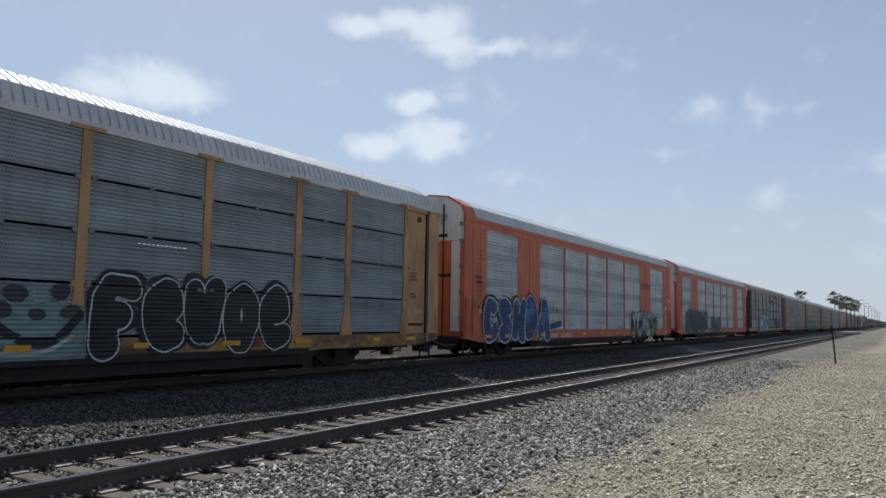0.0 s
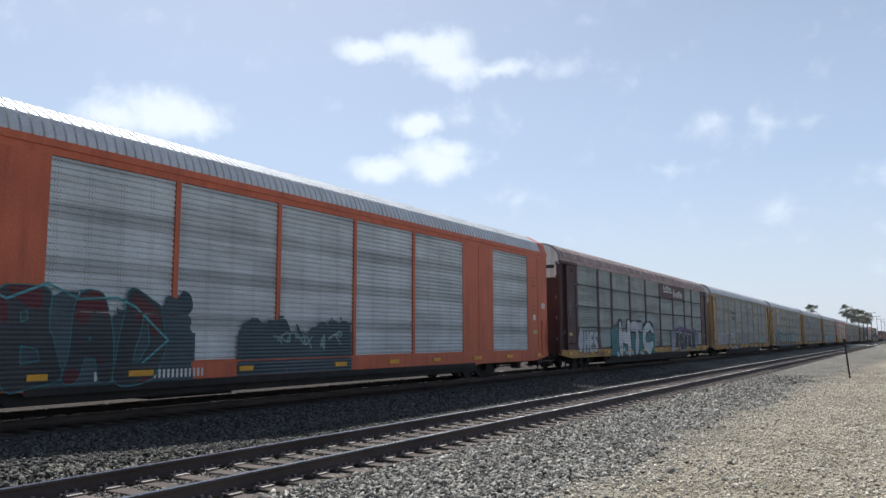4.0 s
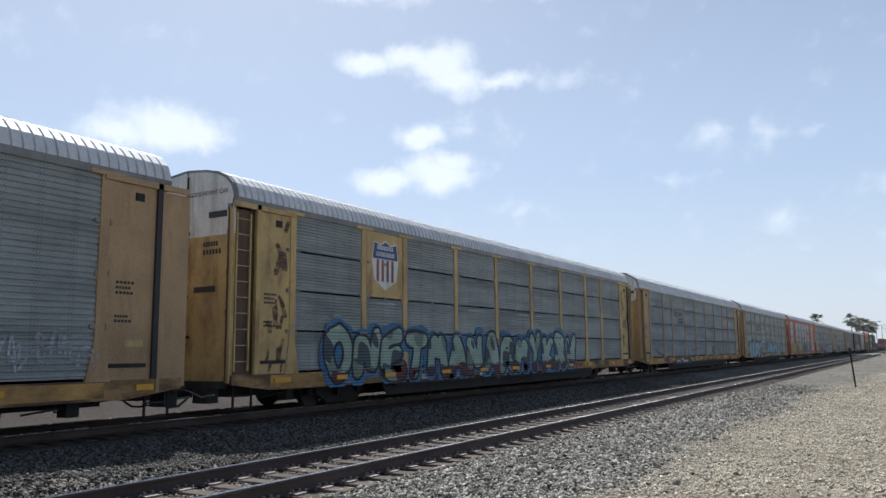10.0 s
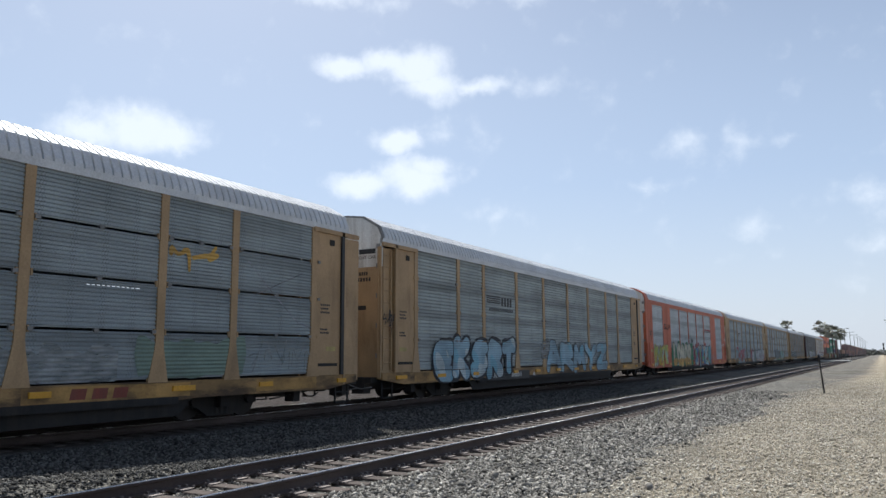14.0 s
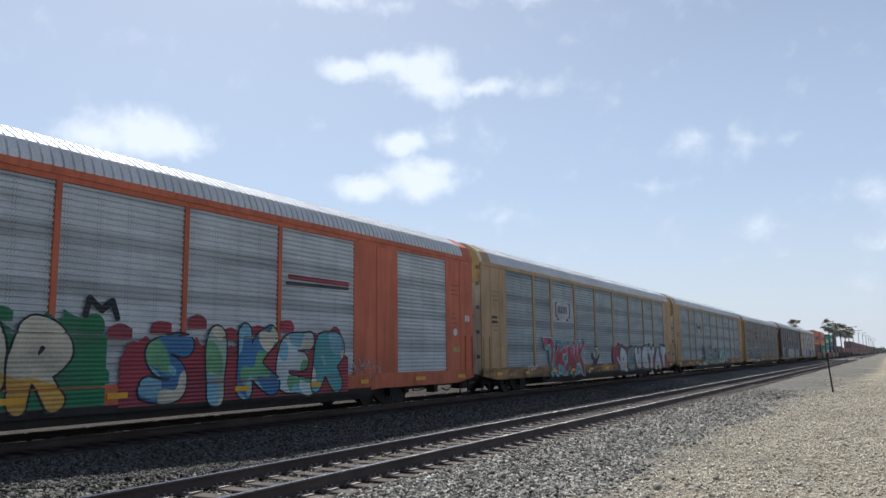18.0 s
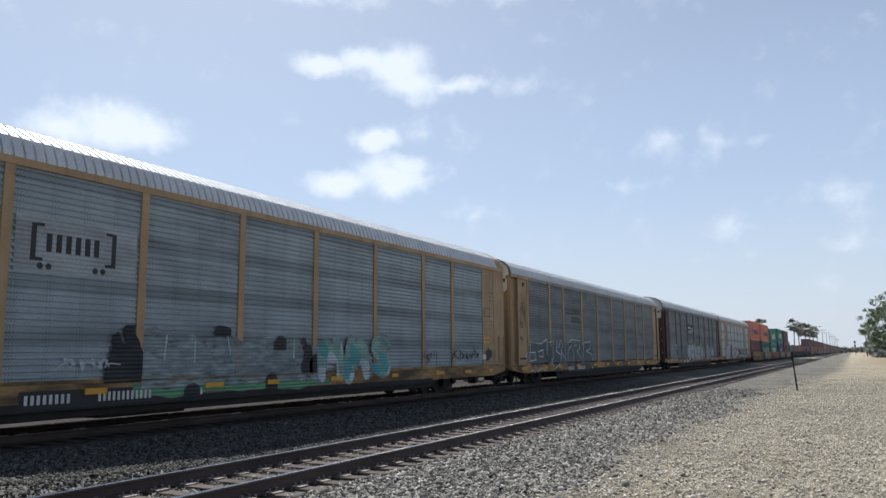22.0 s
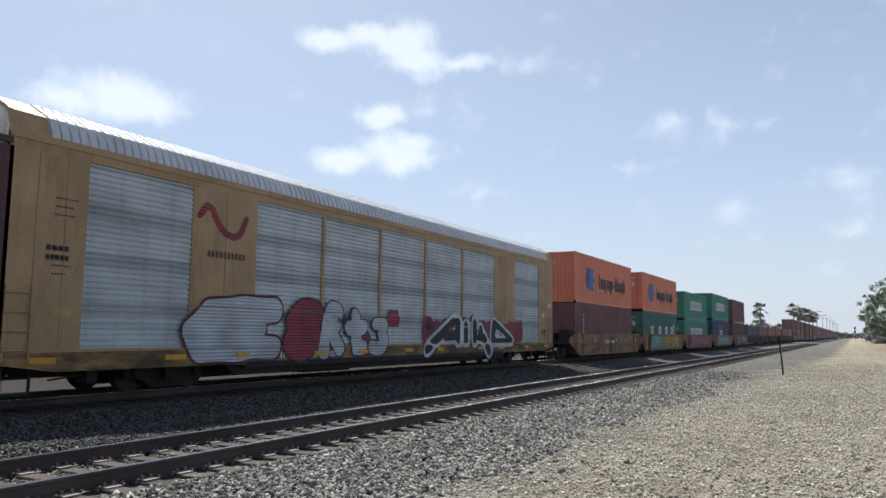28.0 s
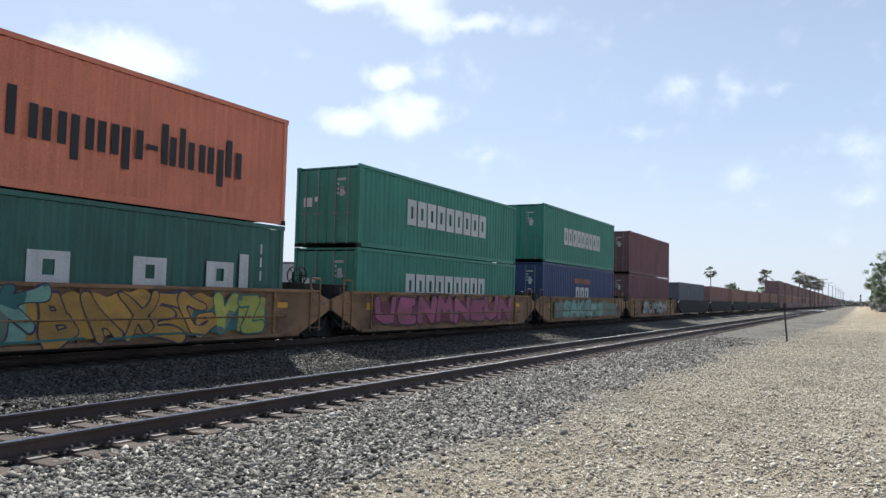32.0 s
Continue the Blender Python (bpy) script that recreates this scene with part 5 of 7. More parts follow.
def far_well(y, l, material):
    w = empty("well_car", "distant well car in a long freight train", "well car", "cars of the freight train")
    TRAIN.append((w, y))
    for s in (-1, 1):
        bm = bmesh.new()
        prism(bm, [(-1.4, 1.2), (-0.1, 0.72), (l + 0.1, 0.72), (l + 1.4, 1.2), (l + 1.4, 1.5), (l + 0.7, 1.77), (-0.7, 1.77), (-1.4, 1.5)], s * 1.42, s * 1.52, "x")
        part("side_sill", bm, material, w)
    bm = bmesh.new()
    box(bm, -1.42, 1.42, -1.4, l + 1.4, 0.62, 0.74)
    part("well_floor", bm, M_DARK, w)
    trucks(w, (-1.75,))


# distant containers: colours lightened and greyed to paint in the haze of distance
M_SLATE = paint("container_slate_blue", (0.13, 0.145, 0.17), 0.6, 0, 0.15, 0.3)
M_RUSTY = paint("container_rust_brown", (0.31, 0.18, 0.135), 0.6, 0, 0.15, 0.3)
M_RED = paint("container_red", (0.27, 0.14, 0.125), 0.55, 0, 0.12, 0.2)
rng = random.Random(11)
y, k = 490.6, 0
# maroon with the distance haze mixed into its colour
M_HAZED = paint("container_hazed_maroon", (0.21, 0.135, 0.13), 0.65, 0, 0.15, 0.3)
TINTS = (M_HAZED, M_SLATE, M_RUSTY, M_RED, M_HAZED, M_SLATE, M_GREY, M_RUSTY, M_HAZED, M_SLATE, M_RED)
while y < 1150:
    l = 12.19 if y < 600 or rng.random() < 0.5 else 16.15
    far_well(y, l, M_DARK if y < 575 else M_WELL if rng.random() < 0.35 else M_MAR)
    low = y < 575
    mt = (M_SLATE, M_RED, M_RUSTY, M_RUSTY, M_RED, M_RUSTY)[k % 6] if low else TINTS[rng.randrange(len(TINTS))]
    far_container(y, 0.74, 2.6, l, mt, "distant corrugated shipping container in a well car")
    if not low:
        far_container(y, 3.36, 2.75, l, TINTS[rng.randrange(5)] if y > 620 else M_HAZED, "distant corrugated shipping container on top")
    y += l + 3.6
    k += 1

# ---- writing and graffiti on the train ----


def spray(name, colour, ribs=True, wear=0.0):
    """Sprayed paint that follows the level ribs under it; wear: how much of it has rubbed or faded away."""
    if name in MATS:
        return MATS[name]
    m = paint(name, colour, 0.6, 0, 0.22, 0.34, (0.085, 0.08, 0.075), bump=0, streak=(0.8, 0.4, 1.2))
    n, l = m.node_tree.nodes, m.node_tree.links
    bs = n["Principled BSDF"]
    tc = n.new("ShaderNodeTexCoord")
    if wear:
        mp = n.new("ShaderNodeMapping")
        mp.inputs["Scale"].default_value = (1.0, 1.2, 5.0)
        no = n.new("ShaderNodeTexNoise")
        no.inputs["Scale"].default_value, no.inputs["Detail"].default_value = 2.2, 7
        mr_ = n.new("ShaderNodeMapRange")
        mr_.inputs["From Min"].default_value, mr_.inputs["From Max"].default_value = 0.34, 0.66
        mr_.inputs["To Min"].default_value, mr_.inputs["To Max"].default_value = 1.0, max(0.0, 1.0 - 1.6 * wear)
        l.new(tc.outputs["Object"], mp.inputs["Vector"])
        l.new(mp.outputs[0], no.inputs["Vector"])
        l.new(no.outputs["Fac"], mr_.inputs["Value"])
        l.new(mr_.outputs[0], bs.inputs["Alpha"])
    if not ribs:
        return m
    mp = n.new("ShaderNodeMapping")
    mp.inputs["Rotation"].default_value = (0, radians(90), 0)
    w = n.new("ShaderNodeTexWave")
    w.inputs["Scale"].default_value = 0.31 / 0.082
    w.inputs["Distortion"].default_value = 0.3
    l.new(tc.outputs["Object"], mp.inputs["Vector"])
    l.new(mp.outputs[0], w.inputs["Vector"])
    bp = n.new("ShaderNodeBump")
    bp.inputs["Strength"].default_value, bp.inputs["Distance"].default_value = 0.8, 0.02
    l.new(w.outputs["Fac"], bp.inputs["Height"])
    l.new(bp.outputs[0], bs.inputs["Normal"])
    return m


WORN = dict(chalk=0.22, smudge=0.5, haze=0.4, faint=0.42, pane=0.4, grey=0.25, seafoam=0.15, rust=0.1, mint=0.2)
G = {k: spray("spray_" + k, c, True, WORN.get(k, 0.0)) for k, c in dict(
    white=(0.56, 0.58, 0.59), black=(0.022, 0.024, 0.028), sky=(0.20, 0.40, 0.50), teal=(0.05, 0.19, 0.20),
    mint=(0.27, 0.45, 0.38), red=(0.27, 0.045, 0.06), pink=(0.42, 0.09, 0.15), green=(0.03, 0.17, 0.075), lime=(0.40, 0.44, 0.10),
    yellow=(0.55, 0.38, 0.06), gold=(0.50, 0.30, 0.07), purple=(0.10, 0.05, 0.13), grey=(0.32, 0.33, 0.33),
    dark=(0.05, 0.055, 0.062), faint=(0.30, 0.32, 0.32), maroon=(0.10, 0.03, 0.035)).items()}
G.update({k: spray("spray_" + k, c, True, WORN.get(k, 0.0)) for k, c in dict(
    seafoam=(0.23, 0.33, 0.32), slate=(0.06, 0.085, 0.10), navy=(0.04, 0.065, 0.20), ice=(0.48, 0.55, 0.56), moss=(0.17, 0.23, 0.19), powder=(0.27, 0.40, 0.48),
    cream=(0.55, 0.52, 0.40), azure=(0.06, 0.17, 0.33), leaf=(0.14, 0.32, 0.17), turq=(0.10, 0.33, 0.35), rust=(0.13, 0.07, 0.04), gunmetal=(0.10, 0.115, 0.125),
    pane=(0.30, 0.35, 0.36), silver=(0.47, 0.50, 0.53), haze=(0.40, 0.40, 0.45), chalk=(0.44, 0.44, 0.49), lilac=(0.17, 0.165, 0.25), sage=(0.30, 0.40, 0.33), smudge=(0.11, 0.05, 0.04)).items()})
G.update({k + "_flat": spray("flat_" + k, c, False) for k, c in dict(mint=(0.22, 0.40, 0.32), gold=(0.46, 0.26, 0.055), purple=(0.06, 0.045, 0.085), teal=(0.05, 0.17, 0.15), lime=(0.42, 0.44, 0.09),
                                                                   pink=(0.38, 0.10, 0.17), red=(0.22, 0.05, 0.07), haze=(0.36, 0.36, 0.36), moss=(0.16, 0.21, 0.17), black=(0.03, 0.03, 0.03)).items()})
G["rust_flat"] = spray("flat_rust", (0.10, 0.055, 0.035), False, 0.45)

# strokes of the sprayed letters in a unit cell
SIGNS = {}


def sign(ch, *lines):
    SIGNS[ch] = [list(zip(q[::2], q[1::2])) for q in lines]


sign("A", (0, 0, .42, 1, .6, 1, 1, 0), (.2, .34, .82, .34))
sign("B", (0, 0, 0, 1, .75, .96, .8, .6, .1, .52, .9, .46, .95, .06, 0, 0))
sign("C", (1, .85, .7, 1, .15, .92, 0, .5, .12, .06, .7, 0, 1, .14))
sign("D", (0, 0, .06, 1, .7, .92, 1, .5, .72, .05, 0, 0))
sign("E", (.95, .98, .15, .95, 0, .5, .1, .04, 1, 0), (.05, .5, .75, .52))
sign("F", (0, -.04, .03, .98, 1, 1), (.03, .5, .62, .52))
sign("G", (.95, .9, .5, 1, .05, .8, 0, .3, .35, 0, .9, .06, 1, .45, .55, .45))
sign("H", (0, 0, .06, 1), (.95, 0, 1, 1), (.03, .5, .97, .46))
sign("I", (.5, 0, .5, 1))
sign("K", (0, 0, .04, 1), (.95, 1, .15, .48, 1, 0))
sign("L", (.12, 1, .08, .3, 0, 0, .95, .04))
sign("M", (0, 0, .14, 1, .5, .35, .86, 1, 1, 0))
sign("N", (0, 0, .06, 1, .92, .02, 1, 1))
sign("O", (.5, 1, .08, .82, 0, .4, .3, 0, .75, .03, 1, .5, .85, .9, .5, 1))
sign("P", (0, -.04, .06, 1, .8, .96, .95, .62, .5, .42, .06, .46))
sign("R", (0, 0, .06, 1, .8, .95, .92, .64, .4, .46, .1, .46), (.4, .46, 1, 0))
sign("S", (.95, .92, .5, 1, .08, .8, .3, .55, .8, .45, .95, .15, .5, 0, 0, .1))
sign("T", (0, .95, 1, 1), (.52, .96, .46, 0))
sign("U", (0, 1, .02, .25, .4, 0, .85, .1, 1, 1))
sign("V", (0, 1, .45, 0, 1, 1))
sign("W", (0, 1, .22, 0, .5, .65, .74, 0, 1, 1))
sign("X", (0, 0, 1, 1), (.05, 1, .95, 0))
sign("Y", (0, 1, .5, .5, 1, 1), (.5, .5, .42, 0))
sign("Z", (0, .95, .95, 1, .05, .03, 1, 0))
sign("3", (.05, .95, .9, .98, .45, .58, .95, .3, .5, 0, 0, .1))
sign("e", (.1, .5, .9, .55, .8, .92, .4, 1, .05, .7, .05, .25, .4, 0, .95, .1))
sign("t", (.45, 1, .42, .1, .9, .02), (0, .68, .95, .7))
sign(">", (0, .5, .6, .5), (.5, .95, 1, .5, .5, .05))


def rounded(line, times):
    """Cut the corners of a line, ends kept."""
    for _ in range(times):
        out = [line[0]]
        for (a, b), (c_, d) in zip(line, line[1:]):
            out += [(a * .75 + c_ * .25, b * .75 + d * .25), (a * .25 + c_ * .75, b * .25 + d * .75)]
        line = out + [line[-1]]
    return line


def away(lines, Y, Z):
    """Distance of each point of a grid from the nearest stroke."""
    best = np.full(Y.shape, 9.0)
    for line in lines:
        for (ya, za), (yb, zb) in zip(line, line[1:]):
            dy, dz = yb - ya, zb - za
            k = dy * dy + dz * dz
            if k < 1e-9:
                continue
            u = np.clip(((Y - ya) * dy + (Z - za) * dz) / k, 0, 1)
            best = np.minimum(best, np.hypot(Y - ya - u * dy, Z - za - u * dz))
    return best


def ripple(Y, Z, s, f=1.0):
    """Smooth wobble between about -1 and 1."""
    return 0.4 * np.sin(2.3 * f * Y + 1.7 * s + 1.3 * np.sin(1.9 * f * Z + s)) + 0.35 * np.sin(3.1 * f * Z - 1.2 * f * Y + 2.9 * s) + 0.25 * np.sin(6.3 * f * Y + 4.1 * f * Z + s)


SEAMS = (1.29, 2.27)


class Coat:
    """One sprayed work on one thing: flat shapes, each cut out of a grid where its field is below zero."""

    def __init__(self, thing, names, seams=SEAMS, gap=0.016):
        self.thing, self.names, self.seams, self.gap = thing, [], seams, gap
        self.verts, self.faces, self.mats = [], [], []
        for nm in names:
            self.slot(nm)

    def slot(self, nm):
        if nm not in self.names:
            self.names.append(nm)
        return self.names.index(nm)

    def grid(self, y0, y1, z0, z1, cell):
        ys = np.linspace(y0, y1, max(3, int((y1 - y0) / cell) + 2))
        zs = np.linspace(z0, z1, max(3, int((z1 - z0) / cell) + 2))
        return np.meshgrid(ys, zs)

    def lay(self, Y, Z, D, x, nm):
        for s in self.seams:
            D = np.maximum(D, self.gap - np.abs(Z - s))
        D = np.where(np.abs(D) < 1e-6, 1e-6, D)
        ys, zs, k = Y[0], Z[:, 0], self.slot(nm)
        n = D < 0
        count = n[:-1, :-1].astype(int) + n[1:, :-1] + n[:-1, 1:] + n[1:, 1:]
        V, Fc, Mt = self.verts, self.faces, self.mats
        for j in range(len(zs) - 1):
            row = count[j]
            if not row.any():
                continue
            i, m = 0, len(ys) - 1
            while i < m:
                c_ = row[i]
                if c_ == 0:
                    i += 1
                    continue
                if c_ == 4:
                    e = i
                    while e < m and row[e] == 4:
                        e += 1
                    b = len(V)
                    V += [(x, ys[i], zs[j]), (x, ys[e], zs[j]), (x, ys[e], zs[j + 1]), (x, ys[i], zs[j + 1])]
                    Fc.append((b, b + 1, b + 2, b + 3))
                    Mt.append(k)
                    i = e
                    continue
                ring = ((i, j), (i + 1, j), (i + 1, j + 1), (i, j + 1))
                b, pts = len(V), []
                for q in range(4):
                    (ia, ja), (ib, jb) = ring[q], ring[(q + 1) % 4]
                    da, db = D[ja, ia], D[jb, ib]
                    if da < 0:
                        pts.append((x, ys[ia], zs[ja]))
                    if (da < 0) != (db < 0):
                        f = da / (da - db)
                        pts.append((x, ys[ia] + f * (ys[ib] - ys[ia]), zs[ja] + f * (zs[jb] - zs[ja])))
                V += pts
                Fc.append(tuple(range(b, b + len(pts))))
                Mt.append(k)
                i += 1

    def done(self, name="graffiti", label="sprayed graffiti letters"):
        me = bpy.data.meshes.new(name)
        me.from_pydata(self.verts, [], self.faces)
        for nm in self.names:
            me.materials.append(G[nm])
        me.polygons.foreach_set("material_index", self.mats)
        o = new(name, me)
        o.parent = self.thing
        o["label"], o["kind"] = label, "stuff"
        return o


def piece(thing, text, y0, y1, z0, z1, fill, edge, back="", low="", seed=0, x=1.674, fat=0.15, rim=0.04, halo=0.12, label="sprayed graffiti letters",
          tones=(), lean=0.12, soft=2, deep=(0, 0), cut=0.4, spots=(), seams=SEAMS, cell=0.034, grow=(), wave=0.05):
    """Sprayed letters: backing, rim and fat fill; each letter leans and swells a little differently and overlaps the one before."""
    rng = random.Random(seed + 3)
    w = Coat(thing, [fill], seams)
    p, h = (y1 - y0) / len(text), z1 - z0
    t = fat * min(p, h)
    r = rim * min(p, h) + 0.012
    letters = []
    for i, ch in enumerate(text):
        if ch == " ":
            letters.append(None)
            continue
        g = grow[i % len(grow)] if grow else 1.0
        pw, ph = p * rng.uniform(.98, 1.1) - 2 * t - r, (h * rng.uniform(.93, 1.04) - 2 * t) * g
        oy, oz = y0 + p * i + t + r * .5, z0 + t + h * rng.uniform(-.02, .04)
        sh, tip = rng.uniform(-lean, lean), rng.uniform(-.07, .07)
        letters.append([rounded([(oy + pw * a + ph * sh * (b - .5), oz + ph * (b + tip * (a - .5))) for a, b in ln], soft) for ln in SIGNS[ch]])
    pad = t + r + halo * min(p, h) + 0.12 + max(abs(deep[0]), abs(deep[1]))
    if back:
        Y, Z = w.grid(y0 - pad, y1 + pad, max(0.86, z0 - pad), z1 + pad, cell * 1.3)
        every = [ln for L in letters if L for ln in L]
        D = away(every, Y, Z)
        for k in (1, 2, 3, 4, 5) if deep != (0, 0) else ():
            D = np.minimum(D, away(every, Y - deep[0] * k / 5, Z - deep[1] * k / 5))
        w.lay(Y, Z, D - t - r - halo * min(p, h) * (1 + .6 * ripple(Y, Z, seed, 2.0)), x, back)
    for i, L in enumerate(letters):
        if not L:
            continue
        ya, yb = min(q[0] for ln in L for q in ln) - t - r - .12, max(q[0] for ln in L for q in ln) + t + r + .12
        za, zb = min(q[1] for ln in L for q in ln) - t - r - .1, max(q[1] for ln in L for q in ln) + t + r + .1
        Y, Z = w.grid(ya, yb, za, zb, cell)
        a, b = ripple(Y, Z, seed + i * 1.7), ripple(Z, Y, seed + i * 2.3 + 4)
        D = away(L, Y + wave * h * a, Z + wave * h * b) - t * (1 + .22 * ripple(Y, Z, seed + i, .8))
        lift = x + 0.003 + 0.0024 * (i % 3)
        w.lay(Y, Z, D - r, lift, edge)
        main = tones[i % len(tones)] if tones else fill
        w.lay(Y, Z, D, lift + 0.0008, main)
        if low:
            w.lay(Y, Z, np.maximum(D, Z - (z0 + h * cut + .08 * h * ripple(Y, Z, seed + 7, 1.5))), lift + 0.0014, low)
        for s, nm in enumerate(spots):
            w.lay(Y, Z, np.maximum(D, 0.42 - ripple(Y, Z, seed + 11 + 5 * s + i, 1.3)), lift + 0.0014 + 0.0004 * s, nm)
    return w.done("graffiti", label)


def cloud(thing, y0, y1, z0, z1, colour, seed=0, x=1.668, lobes=9, seams=SEAMS, name="paint_patch", label="sprayed cloud of paint", free=False):
    """Sprayed ground with a lobed outline."""
    rng = random.Random(seed)
    w = Coat(thing, [colour], seams)
    h = z1 - z0
    Y, Z = w.grid(y0 - .1, y1 + .1, z0, z1 + .1, 0.05)
    D = np.full(Y.shape, 9.0)
    for i in range(lobes):
        cy, f = y0 + (y1 - y0) * (i + .5) / lobes, rng.uniform(.75, 1.0)
        ry = (y1 - y0) / lobes * rng.uniform(.62, .95)
        up = Z - z0 - h * (.5 if free else .45 * f)
        D = np.minimum(D, (np.hypot((Y - cy) / ry, (np.abs(up) if free else np.maximum(0, up)) / (h * .52 * f)) - 1) * min(ry, h * .5))
    w.lay(Y, Z, D + h * (.13 * ripple(Y, Z, seed, 2.2) + .05 * ripple(Y, Z, seed + 9, 5.5)), x, colour)
    return w.done(name, label)


def scrawl(thing, y0, y1, z0, z1, colour, n=14, seed=0, w=0.035, x=1.674):
    """Loose thin handwriting-like loops that spell nothing."""
    rng = random.Random(seed)
    lines = []
    for i in range(n):
        a = y0 + (y1 - y0) * (i + rng.random() * .6) / n
        s = (y1 - y0) / n
        pts = [(min(y1 + .15, max(y0 - .15, a + s * rng.uniform(-.9, 1.3))), z0 + (z1 - z0) * (rng.random() * .5 + (.5 if q % 2 else 0))) for q in range(rng.choice((3, 4, 4, 5)))]
        lines.append(rounded(pts, 2))
    c_ = Coat(thing, [colour], SEAMS)
    Y, Z = c_.grid(y0 - .25, y1 + .25, z0 - .1, z1 + .1, max(0.016, w * .55))
    c_.lay(Y, Z, away(lines, Y, Z) - w * .5 * (1 + .4 * ripple(Y, Z, seed, 2)), x, colour)
    c_.done("scrawl", "thin sprayed scrawl")


def streaks(thing, lines, colour, w, x=1.676, soft=0, label="sprayed line"):
    """Plain sprayed lines."""
    c_ = Coat(thing, [colour], SEAMS)
    lines = [rounded(ln, soft) for ln in lines]
    ya, yb = min(q[0] for ln in lines for q in ln), max(q[0] for ln in lines for q in ln)
    za, zb = min(q[1] for ln in lines for q in ln), max(q[1] for ln in lines for q in ln)
    Y, Z = c_.grid(ya - w, yb + w, za - w, zb + w, max(0.016, w * .4))
    c_.lay(Y, Z, away(lines, Y, Z) - w * .5, x, colour)
    return c_.done("graffiti", label)


def patchy(thing, y0, y1, z0, z1, colour, n=10, seed=0, x=1.668):
    """Overpainted or faded patches."""
    cloud(thing, y0, y1, z0, z1, colour, seed, x, max(1, n), label="worn patch of paint", free=True)


def band(thing, y0, y1, z0, z1, colour, seed=0, x=1.668, rough=0.13, seams=()):
    """Flat sprayed ground with an uneven upper and lower edge."""
    w = Coat(thing, [colour], seams)
    Y, Z = w.grid(y0 - .1, y1 + .1, z0 - .05, z1 + .1, 0.05)
    v = ripple(Y, Z * 0, seed, 1.8)
    D = np.maximum(np.maximum(z0 + rough * .5 * (1 + ripple(Y, Z * 0, seed + 4, 1.4)) - Z, Z - z1 + rough * (.6 + v)), np.abs(Y - (y0 + y1) / 2) - (y1 - y0) / 2 + rough * .5 * ripple(Y * 0, Z, seed, 2))
    w.lay(Y, Z, D, x, colour)
    w.done("paint_patch", "sprayed ground of paint")


def board(thing, y0, y1, z0, z1, material, label, x0=1.60, x1=1.655, name="name_board"):
    bm = bmesh.new()
    box(bm, x0, x1, y0, y1, z0, z1)
    return part(name, bm, material, thing, label)


def blocks(thing, y0, y1, z0, z1, count, material, x, gap=0.22, seed=0, slant=0.0, label="painted emblem blocks", tall=()):
    """A row of plain upright bars in place of a company's name: two thin bars for each sign, of the name's colour and weight."""
    bm = bmesh.new()
    p, h = (y1 - y0) / count, z1 - z0
    q = slant * h
    for i in range(count):
        a = y0 + i * p
        w = p * (1 - gap)
        s = w * 0.36
        top = z0 + h * (tall[i % len(tall)] if tall else 1.0)
        if h > 0.5 and not slant:
            s = w * 0.36
            box(bm, x, x + 0.004, a + s, a + w - s, z0, z0 + h * 0.26)
            box(bm, x, x + 0.004, a + s, a + w - s, top - h * 0.26, top)
        for u in (a, a + w - s):
            prism(bm, [(u, z0), (u + s, z0), (u + s + q, top), (u + q, top)], x, x + 0.004, "x")
    return part("lettering", bm, material, thing, label)


def words(thing, text, at, size, material, facing="x", wide=1.0, name="lettering", label=""):
    """Plain readable words, flat on a side (facing x, running along y) or on an end (facing -y, running along x)."""
    cu = bpy.data.curves.new("words", "FONT")
    cu.body, cu.size, cu.resolution_u, cu.align_x, cu.space_line = text, size, 2, "CENTER", 0.85
    ob = bpy.data.objects.new("words", cu)
    me = bpy.data.meshes.new_from_object(ob)
    bpy.data.objects.remove(ob)
    bpy.data.curves.remove(cu)
    for v in me.vertices:
        a, b = v.co.x * wide, v.co.y
        v.co = (0.0, a, b) if facing == "x" else (a, 0.0, b)
    me.materials.append(material)
    o = new(name, me)
    o.parent, o.location = thing, at
    if label:
        o["label"] = label
    return o


c = CARS
M_STEN = paint("worn_stencil_paint", (0.09, 0.06, 0.045), 0.6, 0, 0.2, 0.3)
# stencilled notes on the plain ends of the smooth-sided cars
for cc in (c[1], c[2], c[8], c[9], c[10], c[13]):
    for yy in (0.9, 26.75):
        for i, (ww, nn) in enumerate(((.62, 9), (.5, 7), (.56, 8), (.3, 4), (.45, 6), (.52, 8), (.4, 5))):
            bars(cc, HW + 0.013, yy + 0.06, 4.2 - i * 0.16 - (0.5 if i > 2 else 0), ww * .8, 0.034, nn, M_STEN, "stencil", skip=0.45)
for cc in (c[1], c[2], c[8], c[13]):
    bars(cc, HW + 0.013, 27.75, 3.0, 0.36, 0.22, 2, M_LET, "stencil")
    bm = bmesh.new()
    tube(bm, (HW, 27.05, 2.62), (HW + 0.012, 27.05, 2.62), 0.13, 14)
    part("badge", bm, M_LET, cc, "round white badge")
# height notes on the white tops of the end doors
for cc in (c[1], c[2], c[8]):
    words(cc, "EXCESS\nHEIGHT\nCAR", (0.68, -0.032, 5.34), 0.15, M_STEN, "y", name="height_note", label="stencilled height note")
for cc in (c[5], c[7]):
    words(cc, "EXCESS HEIGHT CAR", (0.7, -0.012, 5.42 if cc is c[5] else 4.7), 0.15, M_STEN, "y", name="height_note", label="stencilled height note")
